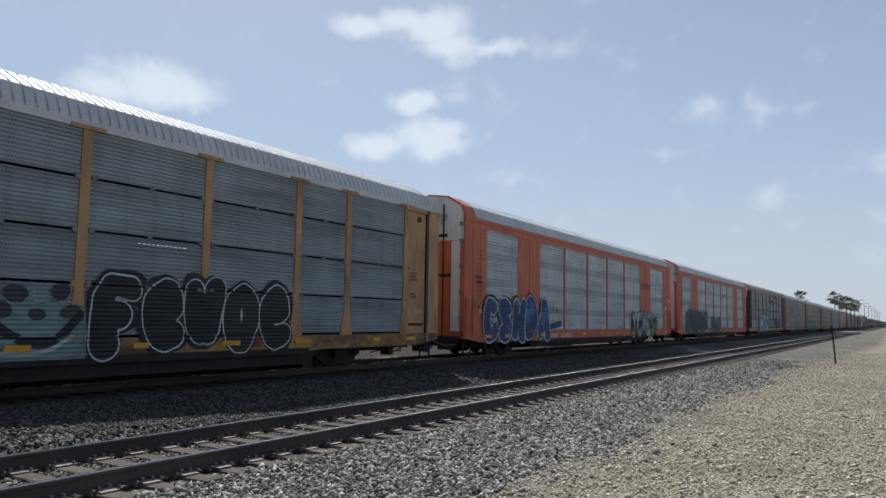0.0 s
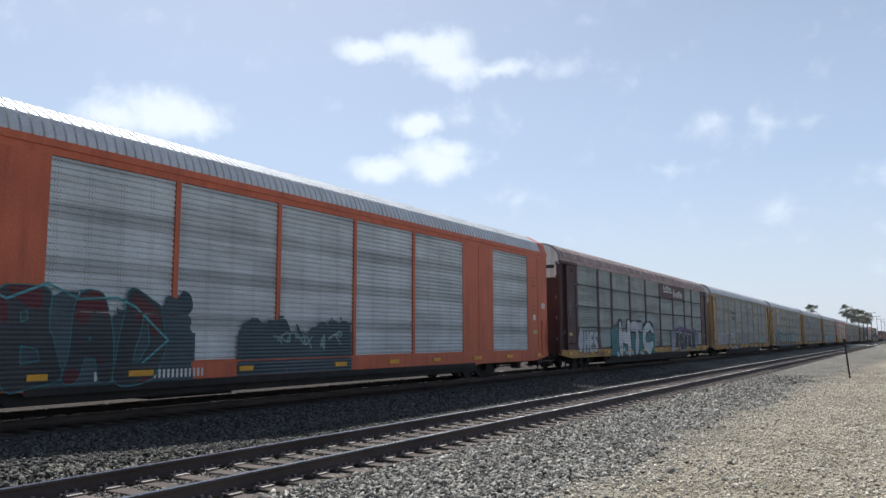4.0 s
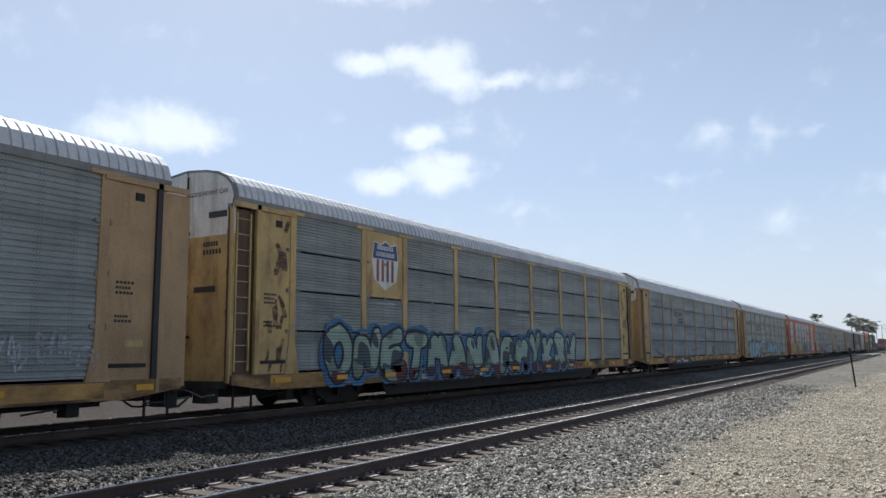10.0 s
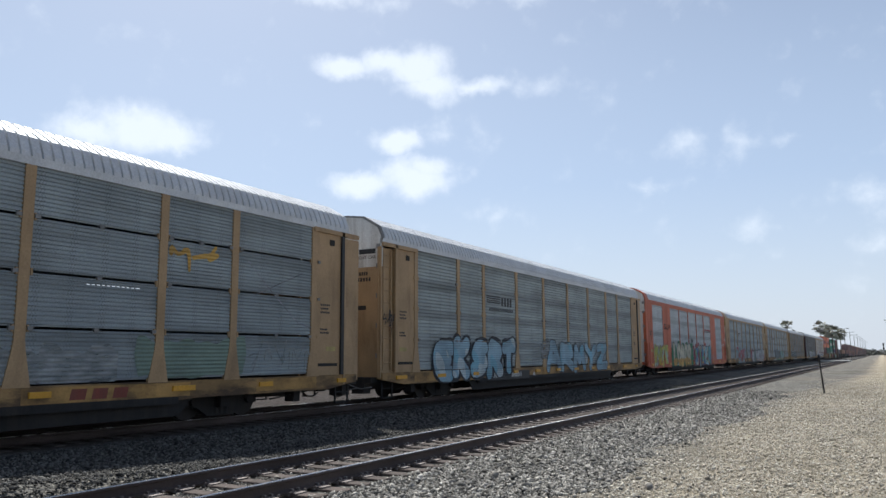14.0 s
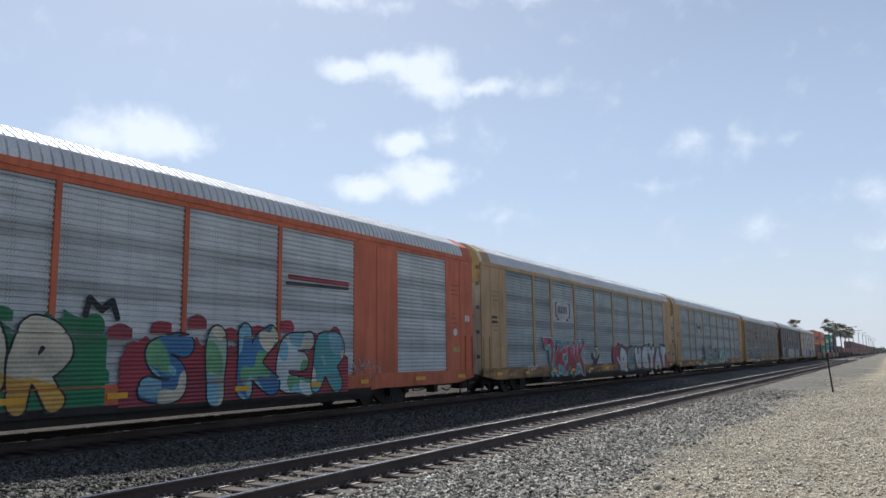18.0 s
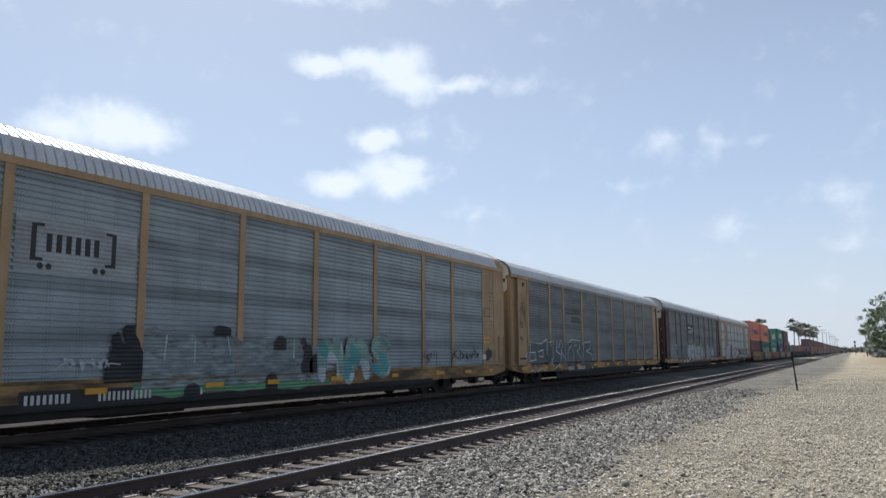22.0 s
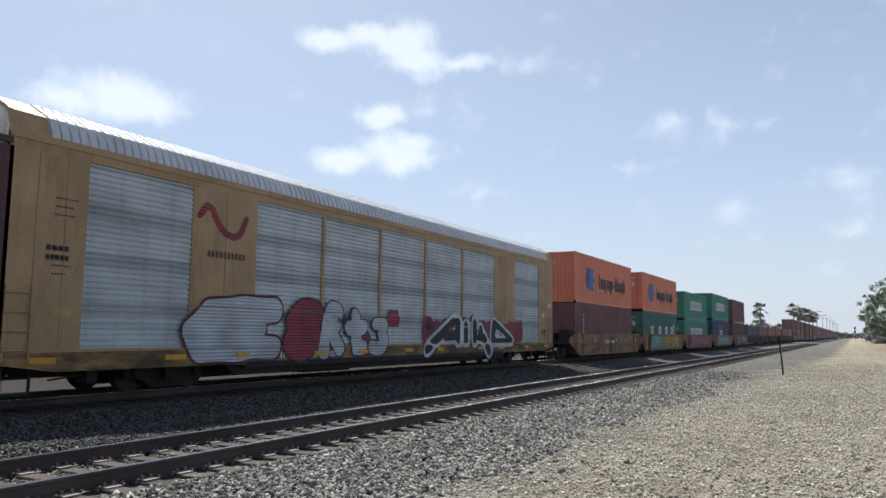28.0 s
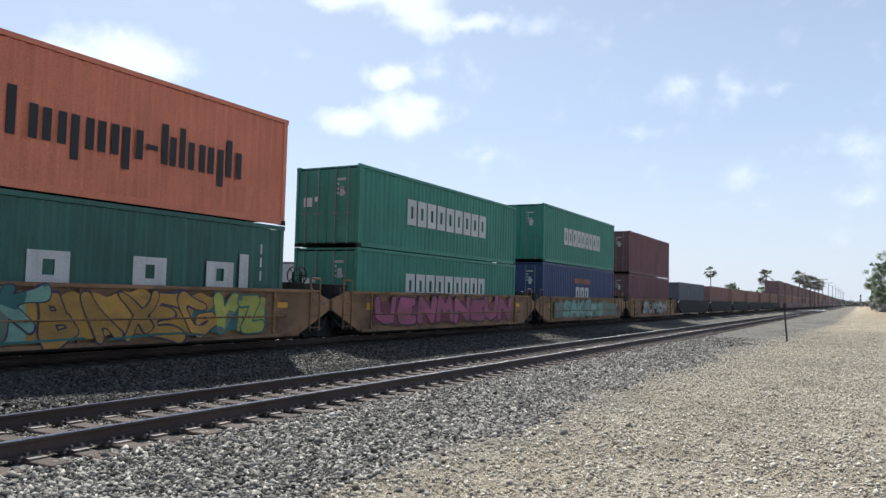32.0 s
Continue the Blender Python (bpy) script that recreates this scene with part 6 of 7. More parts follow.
# scribbled tags on the ends
scrawl(c[3], 0.95, 1.25, 2.6, 3.6, "grey", 3, 51, 0.025, 1.642)
scrawl(c[3], 0.2, 0.5, 1.9, 2.2, "grey", 3, 52, 0.02, 1.642)
scrawl(c[9], 26.9, 27.7, 1.5, 2.2, "dark", 4, 53, 0.03, 1.656)
scrawl(c[13], 26.8, 27.4, 1.5, 2.1, "dark", 4, 54, 0.03, 1.656)
scrawl(c[1], 0.7, 1.5, 1.9, 2.5, "black", 4, 55, 0.025, 1.656)
# yellow car with black letters
cloud(c[0], 12.6, 15.75, 0.9, 2.3, "seafoam", 3, 1.6685, 4)
for yy, zz in ((14.5, 2.05), (14.9, 1.7), (15.3, 2.1), (15.5, 1.75), (14.2, 1.75)):
    cloud(c[0], yy - .14, yy + .14, zz - .15, zz + .15, "dark", int(yy * 10), 1.672, 1, free=True)
streaks(c[0], [[(13.0, 1.9), (13.9, 1.75), (14.5, 1.25), (15.2, 1.15), (15.7, 1.7)]], "black", 0.17, 1.676, 2)
streaks(c[0], [[(13.0, 0.95), (14.0, 1.05), (15.0, 0.98), (15.55, 1.3)]], "ice", 0.07, 1.680, 2)
piece(c[0], "FeWOe", 15.9, 21.3, 0.9, 2.46, "black", "white", "black", seed=3, fat=0.235, rim=0.022, halo=0.06, soft=1, lean=.05, wave=.03)
# orange cars
piece(c[1], "CSHDA", 1.35, 7.5, 0.86, 2.66, "navy", "white", "black", seed=4, fat=0.22, rim=0.035, halo=0.05, soft=1, spots=("azure",), wave=.05, lean=.1)
streaks(c[1], [[(7.4, 1.42), (8.95, 1.62)]], "white", 0.34, 1.677)
streaks(c[1], [[(7.4, 1.43), (8.8, 1.60)]], "navy", 0.26, 1.679)
scrawl(c[1], 7.6, 8.6, 2.0, 2.4, "black", 4, 57, 0.03)
cloud(c[1], 19.6, 24.7, 0.9, 2.3, "black", 61, 1.668, 7)
piece(c[1], "TCVES", 19.5, 24.3, 0.86, 2.36, "sage", "black", "", seed=6, fat=0.2, rim=0.03, tones=("moss", "ice", "powder", "sage", "leaf"), spots=("ice", "seafoam", "moss"), soft=2)
piece(c[1], ">", 24.0, 25.0, 1.3, 1.9, "moss", "black", "", seed=8, fat=0.16, rim=0.04)
blocks(c[1], 21.45, 23.35, 3.78, 4.0, 4, M_BLKP, HW + .014, slant=0.4)
bars(c[1], HW + .014, 21.5, 3.68, 1.8, 0.05, 1, M_BLKP, skip=0)
cloud(c[2], 2.5, 9.8, 0.92, 2.9, "slate", 11, 1.668, 8)
piece(c[2], "HYBAD", 3.5, 9.2, 0.92, 2.7, "dark", "teal", "", seed=11, fat=0.17, rim=0.012, soft=0, lean=.22, spots=("maroon",))
streaks(c[2], [[(3.6, 1.75), (2.6, 0.9)]], "turq", 0.12, 1.684)
streaks(c[2], [[(3.5, 2.75), (4.3, 2.68), (5.4, 2.72), (5.9, 2.45), (6.6, 2.75), (7.2, 2.5), (8.0, 2.55), (8.4, 2.4), (9.2, 1.75), (8.6, 1.3)]], "turq", 0.045, 1.686)
cloud(c[2], 11.2, 15.1, 0.95, 2.45, "slate", 12, 1.668, 5)
scrawl(c[2], 12.2, 14.6, 1.5, 2.1, "seafoam", 8, 58, 0.05)
scrawl(c[2], 2.3, 3.2, 1.85, 2.15, "ice", 6, 59, 0.03)
# dark brown car
piece(c[3], "OHES", 1.95, 4.5, 1.08, 2.22, "silver", "black", "", seed=2, fat=0.21, rim=0.035, soft=2, lean=.06)
cloud(c[3], 6.6, 14.2, 0.92, 2.6, "teal", 77, 1.668, 7)
piece(c[3], "HTC", 7.6, 13.8, 0.9, 2.72, "silver", "black", "dark", seed=15, fat=0.14, rim=0.022, halo=0.03, lean=.25, soft=0, tones=("white", "silver", "ice"), wave=.07)
streaks(c[3], [[(7.5, 0.92), (8.6, 1.2)], [(13.4, 1.0), (11.6, 0.95)]], "silver", 0.16, 1.672)
cloud(c[3], 18.0, 25.1, 1.2, 2.6, "lilac", 5, 1.668, 10)
cloud(c[3], 19.0, 24.4, 1.9, 2.55, "purple", 25, 1.670, 6)
cloud(c[3], 18.05, 18.75, 0.95, 2.1, "haze", 6, 1.671, 1)
piece(c[3], "SONER", 18.75, 24.2, 1.0, 2.2, "black", "white", "black", seed=16, fat=0.23, rim=0.035, halo=0.02, soft=1, wave=.07, lean=.2)
for yy, zz in ((19.9, 2.28), (22.6, 2.24), (24.0, 2.22)):
    scrawl(c[3], yy, yy + 0.5, zz, zz + 0.12, "white", 4, 60 + int(yy), 0.02, 1.69)
board(c[3], 15.78, 18.47, 4.28, 5.2, M_BRN, "dark red-brown name board")
board(c[3], 18.73, 21.42, 4.28, 5.2, M_BRN, "dark red-brown name board")
blocks(c[3], 16.4, 18.35, 4.78, 5.02, 8, M_LET, 1.656, 0.35, 2, 0.35, tall=(1.25, .8, .8, 1.2, 1.2, .8, .8, .8))
blocks(c[3], 18.75, 21.1, 4.42, 4.75, 7, M_LET, 1.656, 0.3, 3, 0.35, tall=(1.5, .9, .9, 1.2, 1.4, 1.2, .9))
bars(c[3], 1.656, 16.5, 4.64, 2.3, 0.09, 1, M_LET, skip=0)
# tan car with scrawls
for a, b, za, zb, k in ((2.1, 2.95, 1.45, 2.2, 1), (2.25, 2.95, 1.2, 1.75, 2), (2.98, 3.42, 1.3, 2.28, 3), (3.3, 3.85, 1.2, 2.27, 4), (3.9, 4.62, 1.22, 2.24, 5), (4.72, 5.35, 1.55, 2.32, 6), (5.2, 5.7, 1.3, 1.75, 7), (4.6, 5.1, 1.2, 1.6, 8)):
    band(c[4], a, b, za, zb, "chalk", 300 + k, 1.668 + .0006 * k, 0.1)
streaks(c[4], [[(2.1, 2.08), (2.95, 2.2), (3.4, 2.14), (4.6, 2.16)], [(3.44, 1.25), (3.44, 2.2)], [(2.2, 1.3), (2.3, 1.65), (2.6, 1.75), (2.9, 1.6), (2.95, 1.25)]], "ice", 0.06, 1.676, 1)
cloud(c[4], 5.76, 6.12, 2.14, 2.38, "white", 8, 1.672, 1)
cloud(c[4], 5.9, 6.16, 1.78, 2.02, "haze", 9, 1.672, 1)
streaks(c[4], [[(7.15, 2.65), (7.23, 2.29), (7.52, 2.09), (7.85, 2.2), (8.07, 1.83)], [(6.89, 2.48), (7.1, 2.09), (7.42, 1.76), (7.37, 1.53)], [(7.68, 2.53), (7.79, 2.27)], [(7.84, 2.57), (8.07, 2.3), (8.09, 2.07)],
               [(8.4, 2.62), (8.46, 2.31), (8.64, 2.14), (8.69, 2.39)], [(8.97, 2.53), (8.69, 2.28)], [(7.53, 1.93), (7.85, 2.0), (8.3, 1.76), (7.9, 1.86)]], "white", 0.07, 1.678, 1)
streaks(c[4], [[(8.52, 2.1), (8.99, 2.29), (10.12, 2.45), (10.32, 2.35), (10.12, 2.23)], [(8.29, 2.0), (8.64, 1.93), (8.82, 1.61), (8.27, 1.55)], [(8.76, 1.62), (8.97, 1.4)], [(8.02, 1.76), (8.07, 2.07), (8.58, 2.14)],
               [(9.05, 2.11), (9.23, 1.93), (9.83, 1.69)]], "white", 0.065, 1.680, 1)
streaks(c[4], [[(6.31, 1.92), (6.65, 1.94), (7.21, 1.8), (8.24, 1.21)], [(6.47, 1.23), (6.91, 1.44), (7.06, 1.57)], [(7.64, 1.39), (7.91, 1.35)]], "white", 0.05, 1.682, 1)
# smeared grey patch that runs upwards in drips
smear = random.Random(12)
for i in range(34):
    qy = 9.9 + i * 0.19
    zt = 1.5 + 0.75 * math.exp(-((qy - 11.2) / 1.0) ** 2) + 0.85 * math.exp(-((qy - 13.2) / .8) ** 2)
    zt = max(1.45, zt - smear.uniform(0, .3))
    streaks(c[4], [[(qy, 1.3), (qy + smear.uniform(-.15, .15), (1.3 + zt) / 2), (qy + smear.uniform(-.1, .1), zt)]], "grey", smear.uniform(.08, .2), 1.6685 + .0002 * i, 1, label="smeared drip of grey paint")
scrawl(c[4], 14.3, 16.0, 1.35, 1.95, "faint", 8, 5, 0.05)
scrawl(c[4], 18.8, 21.4, 1.3, 1.95, "haze", 10, 6, 0.035)
cloud(c[4], 21.7, 23.6, 1.3, 2.25, "mint", 9, 1.668, 3)
scrawl(c[4], 22.0, 23.2, 1.5, 2.2, "pink", 4, 19, 0.05)
scrawl(c[4], 23.9, 26.3, 1.35, 2.4, "haze", 10, 7, 0.035)
for cc, tone in ((c[4], M_BLKP), (c[11], M_BLKP)):
    for i in range(5):
        bars(cc, 1.645, 7.1, 4.04 - i * 0.07, 1.5, 0.035, 1, tone, skip=0)
    blocks(cc, 8.5, 9.4, 3.78, 4.05, 2, tone, 1.645)
    blocks(cc, 8.0, 9.4, 3.52, 3.66, 7, tone, 1.645)
    blocks(cc, 8.0, 9.55, 3.33, 3.47, 8, tone, 1.645)
# yellow car with the shield
board(c[5], 4.88, 6.62, 3.29, 5.2, M_YEL, "yellow board behind the shield")
M_SHB, M_SHR = paint("shield_blue", (0.05, 0.08, 0.19), 0.6, 0, .2, .4), paint("shield_red", (0.24, 0.085, 0.075), 0.6, 0, .3, .6)
for nm, pts, mt, xx in (("shield", [(5.2, 4.9), (5.1, 4.35), (5.2, 3.8), (5.75, 3.5), (6.3, 3.8), (6.4, 4.35), (6.3, 4.9), (6.0, 4.82), (5.75, 4.95), (5.5, 4.82)], M_LET, 1.656),
                        ("shield_top", [(5.22, 4.86), (5.14, 4.4), (6.36, 4.4), (6.28, 4.86), (6.0, 4.78), (5.75, 4.9), (5.5, 4.78)], M_SHB, 1.661)):
    bm = bmesh.new()
    prism(bm, pts, xx, xx + 0.004, "x")
    part(nm, bm, mt, c[5], "faded railway shield emblem")
for i in range(4):
    board(c[5], 5.32 + i * 0.24, 5.43 + i * 0.24, 3.75, 4.38, M_SHR, "faded red stripe", 1.661, 1.664, "stripe")
blocks(c[5], 5.35, 6.15, 4.66, 4.78, 5, M_LET, 1.666)
blocks(c[5], 5.3, 6.2, 4.47, 4.6, 7, M_LET, 1.666)
piece(c[5], "ONETMANARMYKRW", 3.0, 20.1, 0.95, 2.38, "sage", "black", "azure", low="maroon", seed=17, fat=0.165, rim=0.06, halo=0.08, cut=0.26, spots=("slate", "moss"), grow=(1.04, .95, .98), lean=.08, soft=1)
streaks(c[5], [[(1.9, 2.2), (2.1, 2.75), (2.6, 2.75), (2.5, 2.35), (2.1, 2.4)], [(2.9, 2.6), (3.6, 2.75), (4.1, 2.6)], [(1.7, 1.9), (1.75, 1.3)], [(2.2, 1.9), (2.15, 1.3)], [(2.5, 1.8), (2.5, 1.3)]], "grey", 0.035, 1.676, 1)
blotch = random.Random(77)
for y0, y1, n in ((0.8, 1.75, 15), (26.6, 27.55, 8)):
    for i in range(n):
        qy, qz = blotch.uniform(y0, y1), blotch.uniform(1.5, 4.9)
        pts = [(qy, qz)]
        for _ in range(blotch.choice((1, 2, 3))):
            pts.append((min(y1, max(y0, pts[-1][0] + blotch.uniform(-.1, .1))), pts[-1][1] - blotch.uniform(.08, .26)))
        streaks(c[5], [pts], "rust_flat", blotch.uniform(.06, .2), 1.6515 + .0004 * i, 1, label="rust-brown flaked patch")
# yellow car with faded board
board(c[6], 7.0, 9.62, 3.29, 4.24, spray("faded_board", (0.27, 0.29, 0.29)), "faded grey name board", 1.6, 1.648)
for i in range(5):
    bars(c[6], 1.649, 7.15, 4.1 - i * 0.07, 1.35, 0.035, 1, M_BLKP, skip=0)
blocks(c[6], 8.5, 9.25, 3.85, 4.12, 2, M_BLKP, 1.649)
blocks(c[6], 8.2, 9.3, 3.6, 3.74, 7, M_BLKP, 1.649)
blocks(c[6], 8.2, 9.4, 3.4, 3.54, 8, M_BLKP, 1.649)
scrawl(c[6], 8.8, 9.9, 1.05, 2.2, "haze", 4, 28, 0.07)
scrawl(c[6], 10.0, 12.8, 1.25, 2.2, "haze", 9, 18, 0.05)
streaks(c[6], [[(2.3, 2.5), (2.9, 1.6), (4.5, 1.35)]], "dark", 0.07, 1.676, 1)
streaks(c[6], [[(2.2, 2.6), (2.7, 1.9), (3.0, 1.4)]], "grey", 0.04, 1.678)
band(c[6], 21.0, 24.0, 1.3, 2.2, "moss", 41, 1.6515)
patchy(c[6], 17.4, 20.5, 1.0, 2.0, "faint", 4, 42, 1.6415)
streaks(c[6], [[(24.0, 4.0), (24.6, 3.5), (25.8, 2.6), (26.3, 2.5)], [(24.2, 3.2), (26.0, 3.9)]], "haze", 0.025, 1.676)
scrawl(c[6], 24.0, 26.2, 1.4, 2.2, "faint", 8, 15, 0.035)
scrawl(c[6], 21.9, 23.3, 3.6, 4.3, "gold", 2, 10, 0.1, 1.652)
# light tan car
piece(c[7], "EKSRT", 2.95, 9.5, 0.95, 2.4, "powder", "black", "black", seed=19, fat=0.19, rim=0.03, halo=0.05, soft=1, spots=("sky", "ice"), lean=.06)
piece(c[7], "ARMYZ", 12.7, 21.3, 1.0, 2.36, "powder", "dark", "", seed=20, fat=0.16, rim=0.025, soft=0, lean=.2, spots=("sky",))
cloud(c[7], 12.3, 13.4, 1.6, 2.5, "faint", 23, 1.668, 2)
for i in range(4):
    bars(c[7], 1.645, 7.0, 4.0 - i * 0.08, 1.2, 0.04, 1, M_BLKP, skip=0)
blocks(c[7], 8.3, 9.35, 3.68, 4.02, 2, M_BLKP, 1.645)
blocks(c[7], 7.2, 9.4, 3.46, 3.58, 12, M_BLKP, 1.645)
scrawl(c[7], 0.1, 0.6, 2.4, 3.4, "black", 3, 3, 0.03)
# orange car, several pieces
piece(c[8], "KUTE", 1.65, 5.4, 1.02, 2.36, "lime", "red", "", seed=21, fat=0.22, rim=0.022, soft=0, lean=.2, spots=("yellow", "sage"), wave=.08)
cloud(c[8], 6.5, 13.4, 0.95, 2.7, "green", 51, 1.668, 9)
for yy, zz in ((6.9, 2.35), (7.0, 1.95), (8.6, 2.62), (11.4, 2.66), (13.2, 2.5), (13.4, 1.55)):
    cloud(c[8], yy - .16, yy + .16, zz - .2, zz + .16, "green", int(yy * 9), 1.672, 1)
piece(c[8], "LOBOR", 6.85, 12.8, 0.9, 2.56, "cream", "black", "", low="gold", seed=22, fat=0.19, rim=0.025, soft=2, cut=.36, lean=.1, spots=())
cloud(c[8], 13.9, 20.9, 0.88, 2.25, "red", 56, 1.668, 9)
for i in range(8):
    cloud(c[8], 13.6 + i * 0.95, 13.95 + i * 0.95, 2.2 + .12 * (i % 3), 2.5 + .12 * (i % 3), "red", 150 + i, 1.671, 1)
piece(c[8], "SIKER", 14.2, 20.8, 0.86, 2.46, "sky", "black", "", seed=23, fat=0.18, rim=0.022, tones=("azure", "sage", "azure", "ice", "turq"), spots=("leaf", "sky", "cream"), soft=2)
piece(c[8], "M", 12.95, 13.7, 2.55, 2.95, "black", "black", "", seed=24, fat=0.11, rim=0.01, soft=0)
scrawl(c[8], 21.1, 22.6, 1.1, 1.95, "haze", 7, 8, 0.03)
piece(c[8], "SUP", 4.5, 6.2, 3.45, 3.85, "smudge", "smudge", "", seed=9, fat=0.09, rim=0.01)
streaks(c[8], [[(18.6, 3.82), (21.0, 3.8)]], "red", 0.13, HW + .006)
streaks(c[8], [[(18.5, 3.65), (21.0, 3.68)]], "dark", 0.09, HW + .006)
# tan cars with the bracket sign
for cc in (c[9], c[10]):
    board(cc, 6.95, 9.55, 3.3, 4.3, spray("pale_sign", (0.36, 0.39, 0.40)), "pale sign square with dark brackets", 1.6, 1.634, "sign")
    blocks(cc, 7.55, 8.75, 3.68, 4.02, 3, M_BLKP, 1.636, seed=6)
    for a, b in ((7.25, 7.35), (8.95, 9.05)):
        bars(cc, 1.636, a, 3.5, 0.1, 0.68, 1, M_BLKP, skip=0)
    for z in (3.5, 4.13):
        bars(cc, 1.636, 7.35, z, 0.14, 0.06, 1, M_BLKP, skip=0)
        bars(cc, 1.636, 8.81, z, 0.14, 0.06, 1, M_BLKP, skip=0)
    for yb in (7.45, 7.62, 8.6, 8.77):
        bm = bmesh.new()
        tube(bm, (1.634, yb, 3.41), (1.64, yb, 3.41), 0.06, 10)
        part("sign_dot", bm, M_BLKP, cc)
piece(c[9], "TKMK", 5.9, 10.7, 0.9, 2.4, "red", "ice", "turq", seed=24, fat=0.15, rim=0.02, halo=0.05, soft=0, spots=("pink", "pink"), lean=.45, wave=.2)
scrawl(c[9], 10.3, 10.9, 1.5, 1.7, "ice", 3, 64, 0.025)
streaks(c[9], [[(11.88, 1.84), (12.06, 1.6), (12.3, 1.5), (12.6, 1.54), (12.9, 1.78)], [(12.0, 1.25), (12.25, 1.3), (12.5, 1.45)]], "black", 0.15, 1.676, 1, label="sprayed black bird shape")
streaks(c[9], [[(12.15, 1.32), (12.45, 1.44)]], "black", 0.26, 1.677, label="sprayed black bird shape")
for yy in (12.33, 12.6):
    cloud(c[9], yy - .07, yy + .07, 2.08, 2.36, "black", int(yy * 10), 1.676, 1, free=True)
    cloud(c[9], yy - .06, yy + .06, 2.05, 2.16, "ice", int(yy * 11), 1.679, 1, free=True)
scrawl(c[9], 3.95, 4.9, 1.15, 1.5, "ice", 5, 65, 0.04)
cloud(c[9], 15.2, 17.8, 1.2, 2.36, "red", 61, 1.668, 4, free=True)
cloud(c[9], 18.4, 26.7, 0.95, 2.2, "red", 62, 1.668, 10)
piece(c[9], "DEWEYAT", 16.3, 26.4, 0.9, 2.3, "silver", "dark", "dark", seed=25, fat=0.19, rim=0.025, halo=0.05, soft=1, tones=("silver", "seafoam", "silver", "silver", "silver", "silver", "silver"), lean=.06)
streaks(c[9], [[(15.9, 1.6), (16.6, 1.1), (17.6, 0.92)]], "silver", 0.2, 1.684, 1)
cloud(c[10], 9.9, 15.8, 1.1, 2.36, "pane", 70, 1.668, 7)
band(c[10], 9.6, 16.2, 0.88, 1.26, "leaf", 71, 1.667)
for yy, zz, hh in ((11.9, 2.2, .3), (13.9, 1.9, .5), (15.0, 1.3, .9), (15.35, 1.3, .55), (13.6, .95, .4), (11.0, .9, .3)):
    cloud(c[10], yy, yy + .3, zz, zz + hh, "black", int(yy * 7), 1.673, 1)
piece(c[10], "MMS", 15.5, 19.4, 1.0, 2.38, "mint", "grey", "", seed=26, fat=0.15, rim=0.02, spots=("turq", "ice"), soft=1, lean=.2)
streaks(c[10], [[(10.4, 2.2), (10.35, 1.7)], [(11.2, 2.1), (11.2, 1.6)], [(12.2, 2.2), (12.3, 1.8)], [(14.6, 2.2), (14.6, 1.7)]], "ice", 0.04, 1.674)
cloud(c[10], 9.0, 9.7, 1.25, 2.3, "black", 11, 1.674, 2)
scrawl(c[10], 8.0, 9.2, 1.5, 1.8, "white", 6, 66, 0.03, 1.68)
scrawl(c[10], 21.3, 22.4, 1.4, 2.0, "black", 5, 12, 0.035)
scrawl(c[10], 23.5, 25.9, 1.4, 2.05, "black", 9, 13, 0.035)
board(c[10], 26.3, 26.92, 2.2, 2.42, M_YTAG, "small yellow notice plate", HW + .004, HW + .012, "notice_plate")
bars(c[10], HW + .013, 26.38, 2.28, 0.46, 0.06, 5, M_STEN, "stencil", skip=0.4)
patchy(c[10], 26.5, 27.05, 1.5, 2.05, "black_flat", 4, 87, HW + .006)
board(c[10], 26.2, 26.5, 1.55, 1.74, M_LET, "small pale square plate", HW + .004, HW + .012, "notice_plate")
for a, b, w, h in ((26.37, 3.26, .03, .3), (26.87, 3.26, .03, .3), (26.37, 3.24, .53, .03), (26.37, 3.55, .53, .03)):
    bars(c[10], HW + .013, a, b, w, h, 1, M_STEN, "stencil", skip=0)
scrawl(c[10], 1.05, 1.95, 1.9, 3.0, "black", 4, 14, 0.025)
# dusty yellow car with white outlines
streaks(c[11], [[(1.66, 1.81), (1.52, 1.39)], [(2.08, 2.25), (1.94, 1.41), (2.75, 1.48)], [(2.01, 2.29), (3.38, 2.21), (4.2, 2.45), (4.2, 2.27), (5.16, 2.33)], [(1.94, 1.81), (2.6, 1.81), (2.7, 1.48)],
                [(3.06, 1.85), (3.69, 1.93), (3.61, 1.59), (3.13, 1.64)], [(4.2, 2.27), (4.19, 1.71)], [(5.07, 2.28), (5.02, 1.52), (4.79, 1.44), (5.05, 1.17)]], "ice", 0.06, 1.676, label="angular white outline letters")
streaks(c[11], [[(5.53, 2.33), (5.46, 1.88), (6.18, 1.69), (6.07, 1.28), (5.13, 0.99)], [(5.62, 2.33), (5.8, 2.06), (6.2, 2.43), (6.48, 2.15), (6.18, 1.87), (6.66, 1.54)], [(7.09, 2.25), (7.84, 2.46), (9.19, 2.43), (9.12, 2.02), (8.7, 1.86), (9.26, 1.5)],
                [(7.16, 1.39), (7.29, 1.97), (7.83, 2.16), (8.14, 1.77), (8.01, 1.38)], [(8.26, 2.16), (8.6, 2.17)], [(6.79, 2.25), (6.76, 1.4)]], "ice", 0.06, 1.678, label="angular white outline letters")
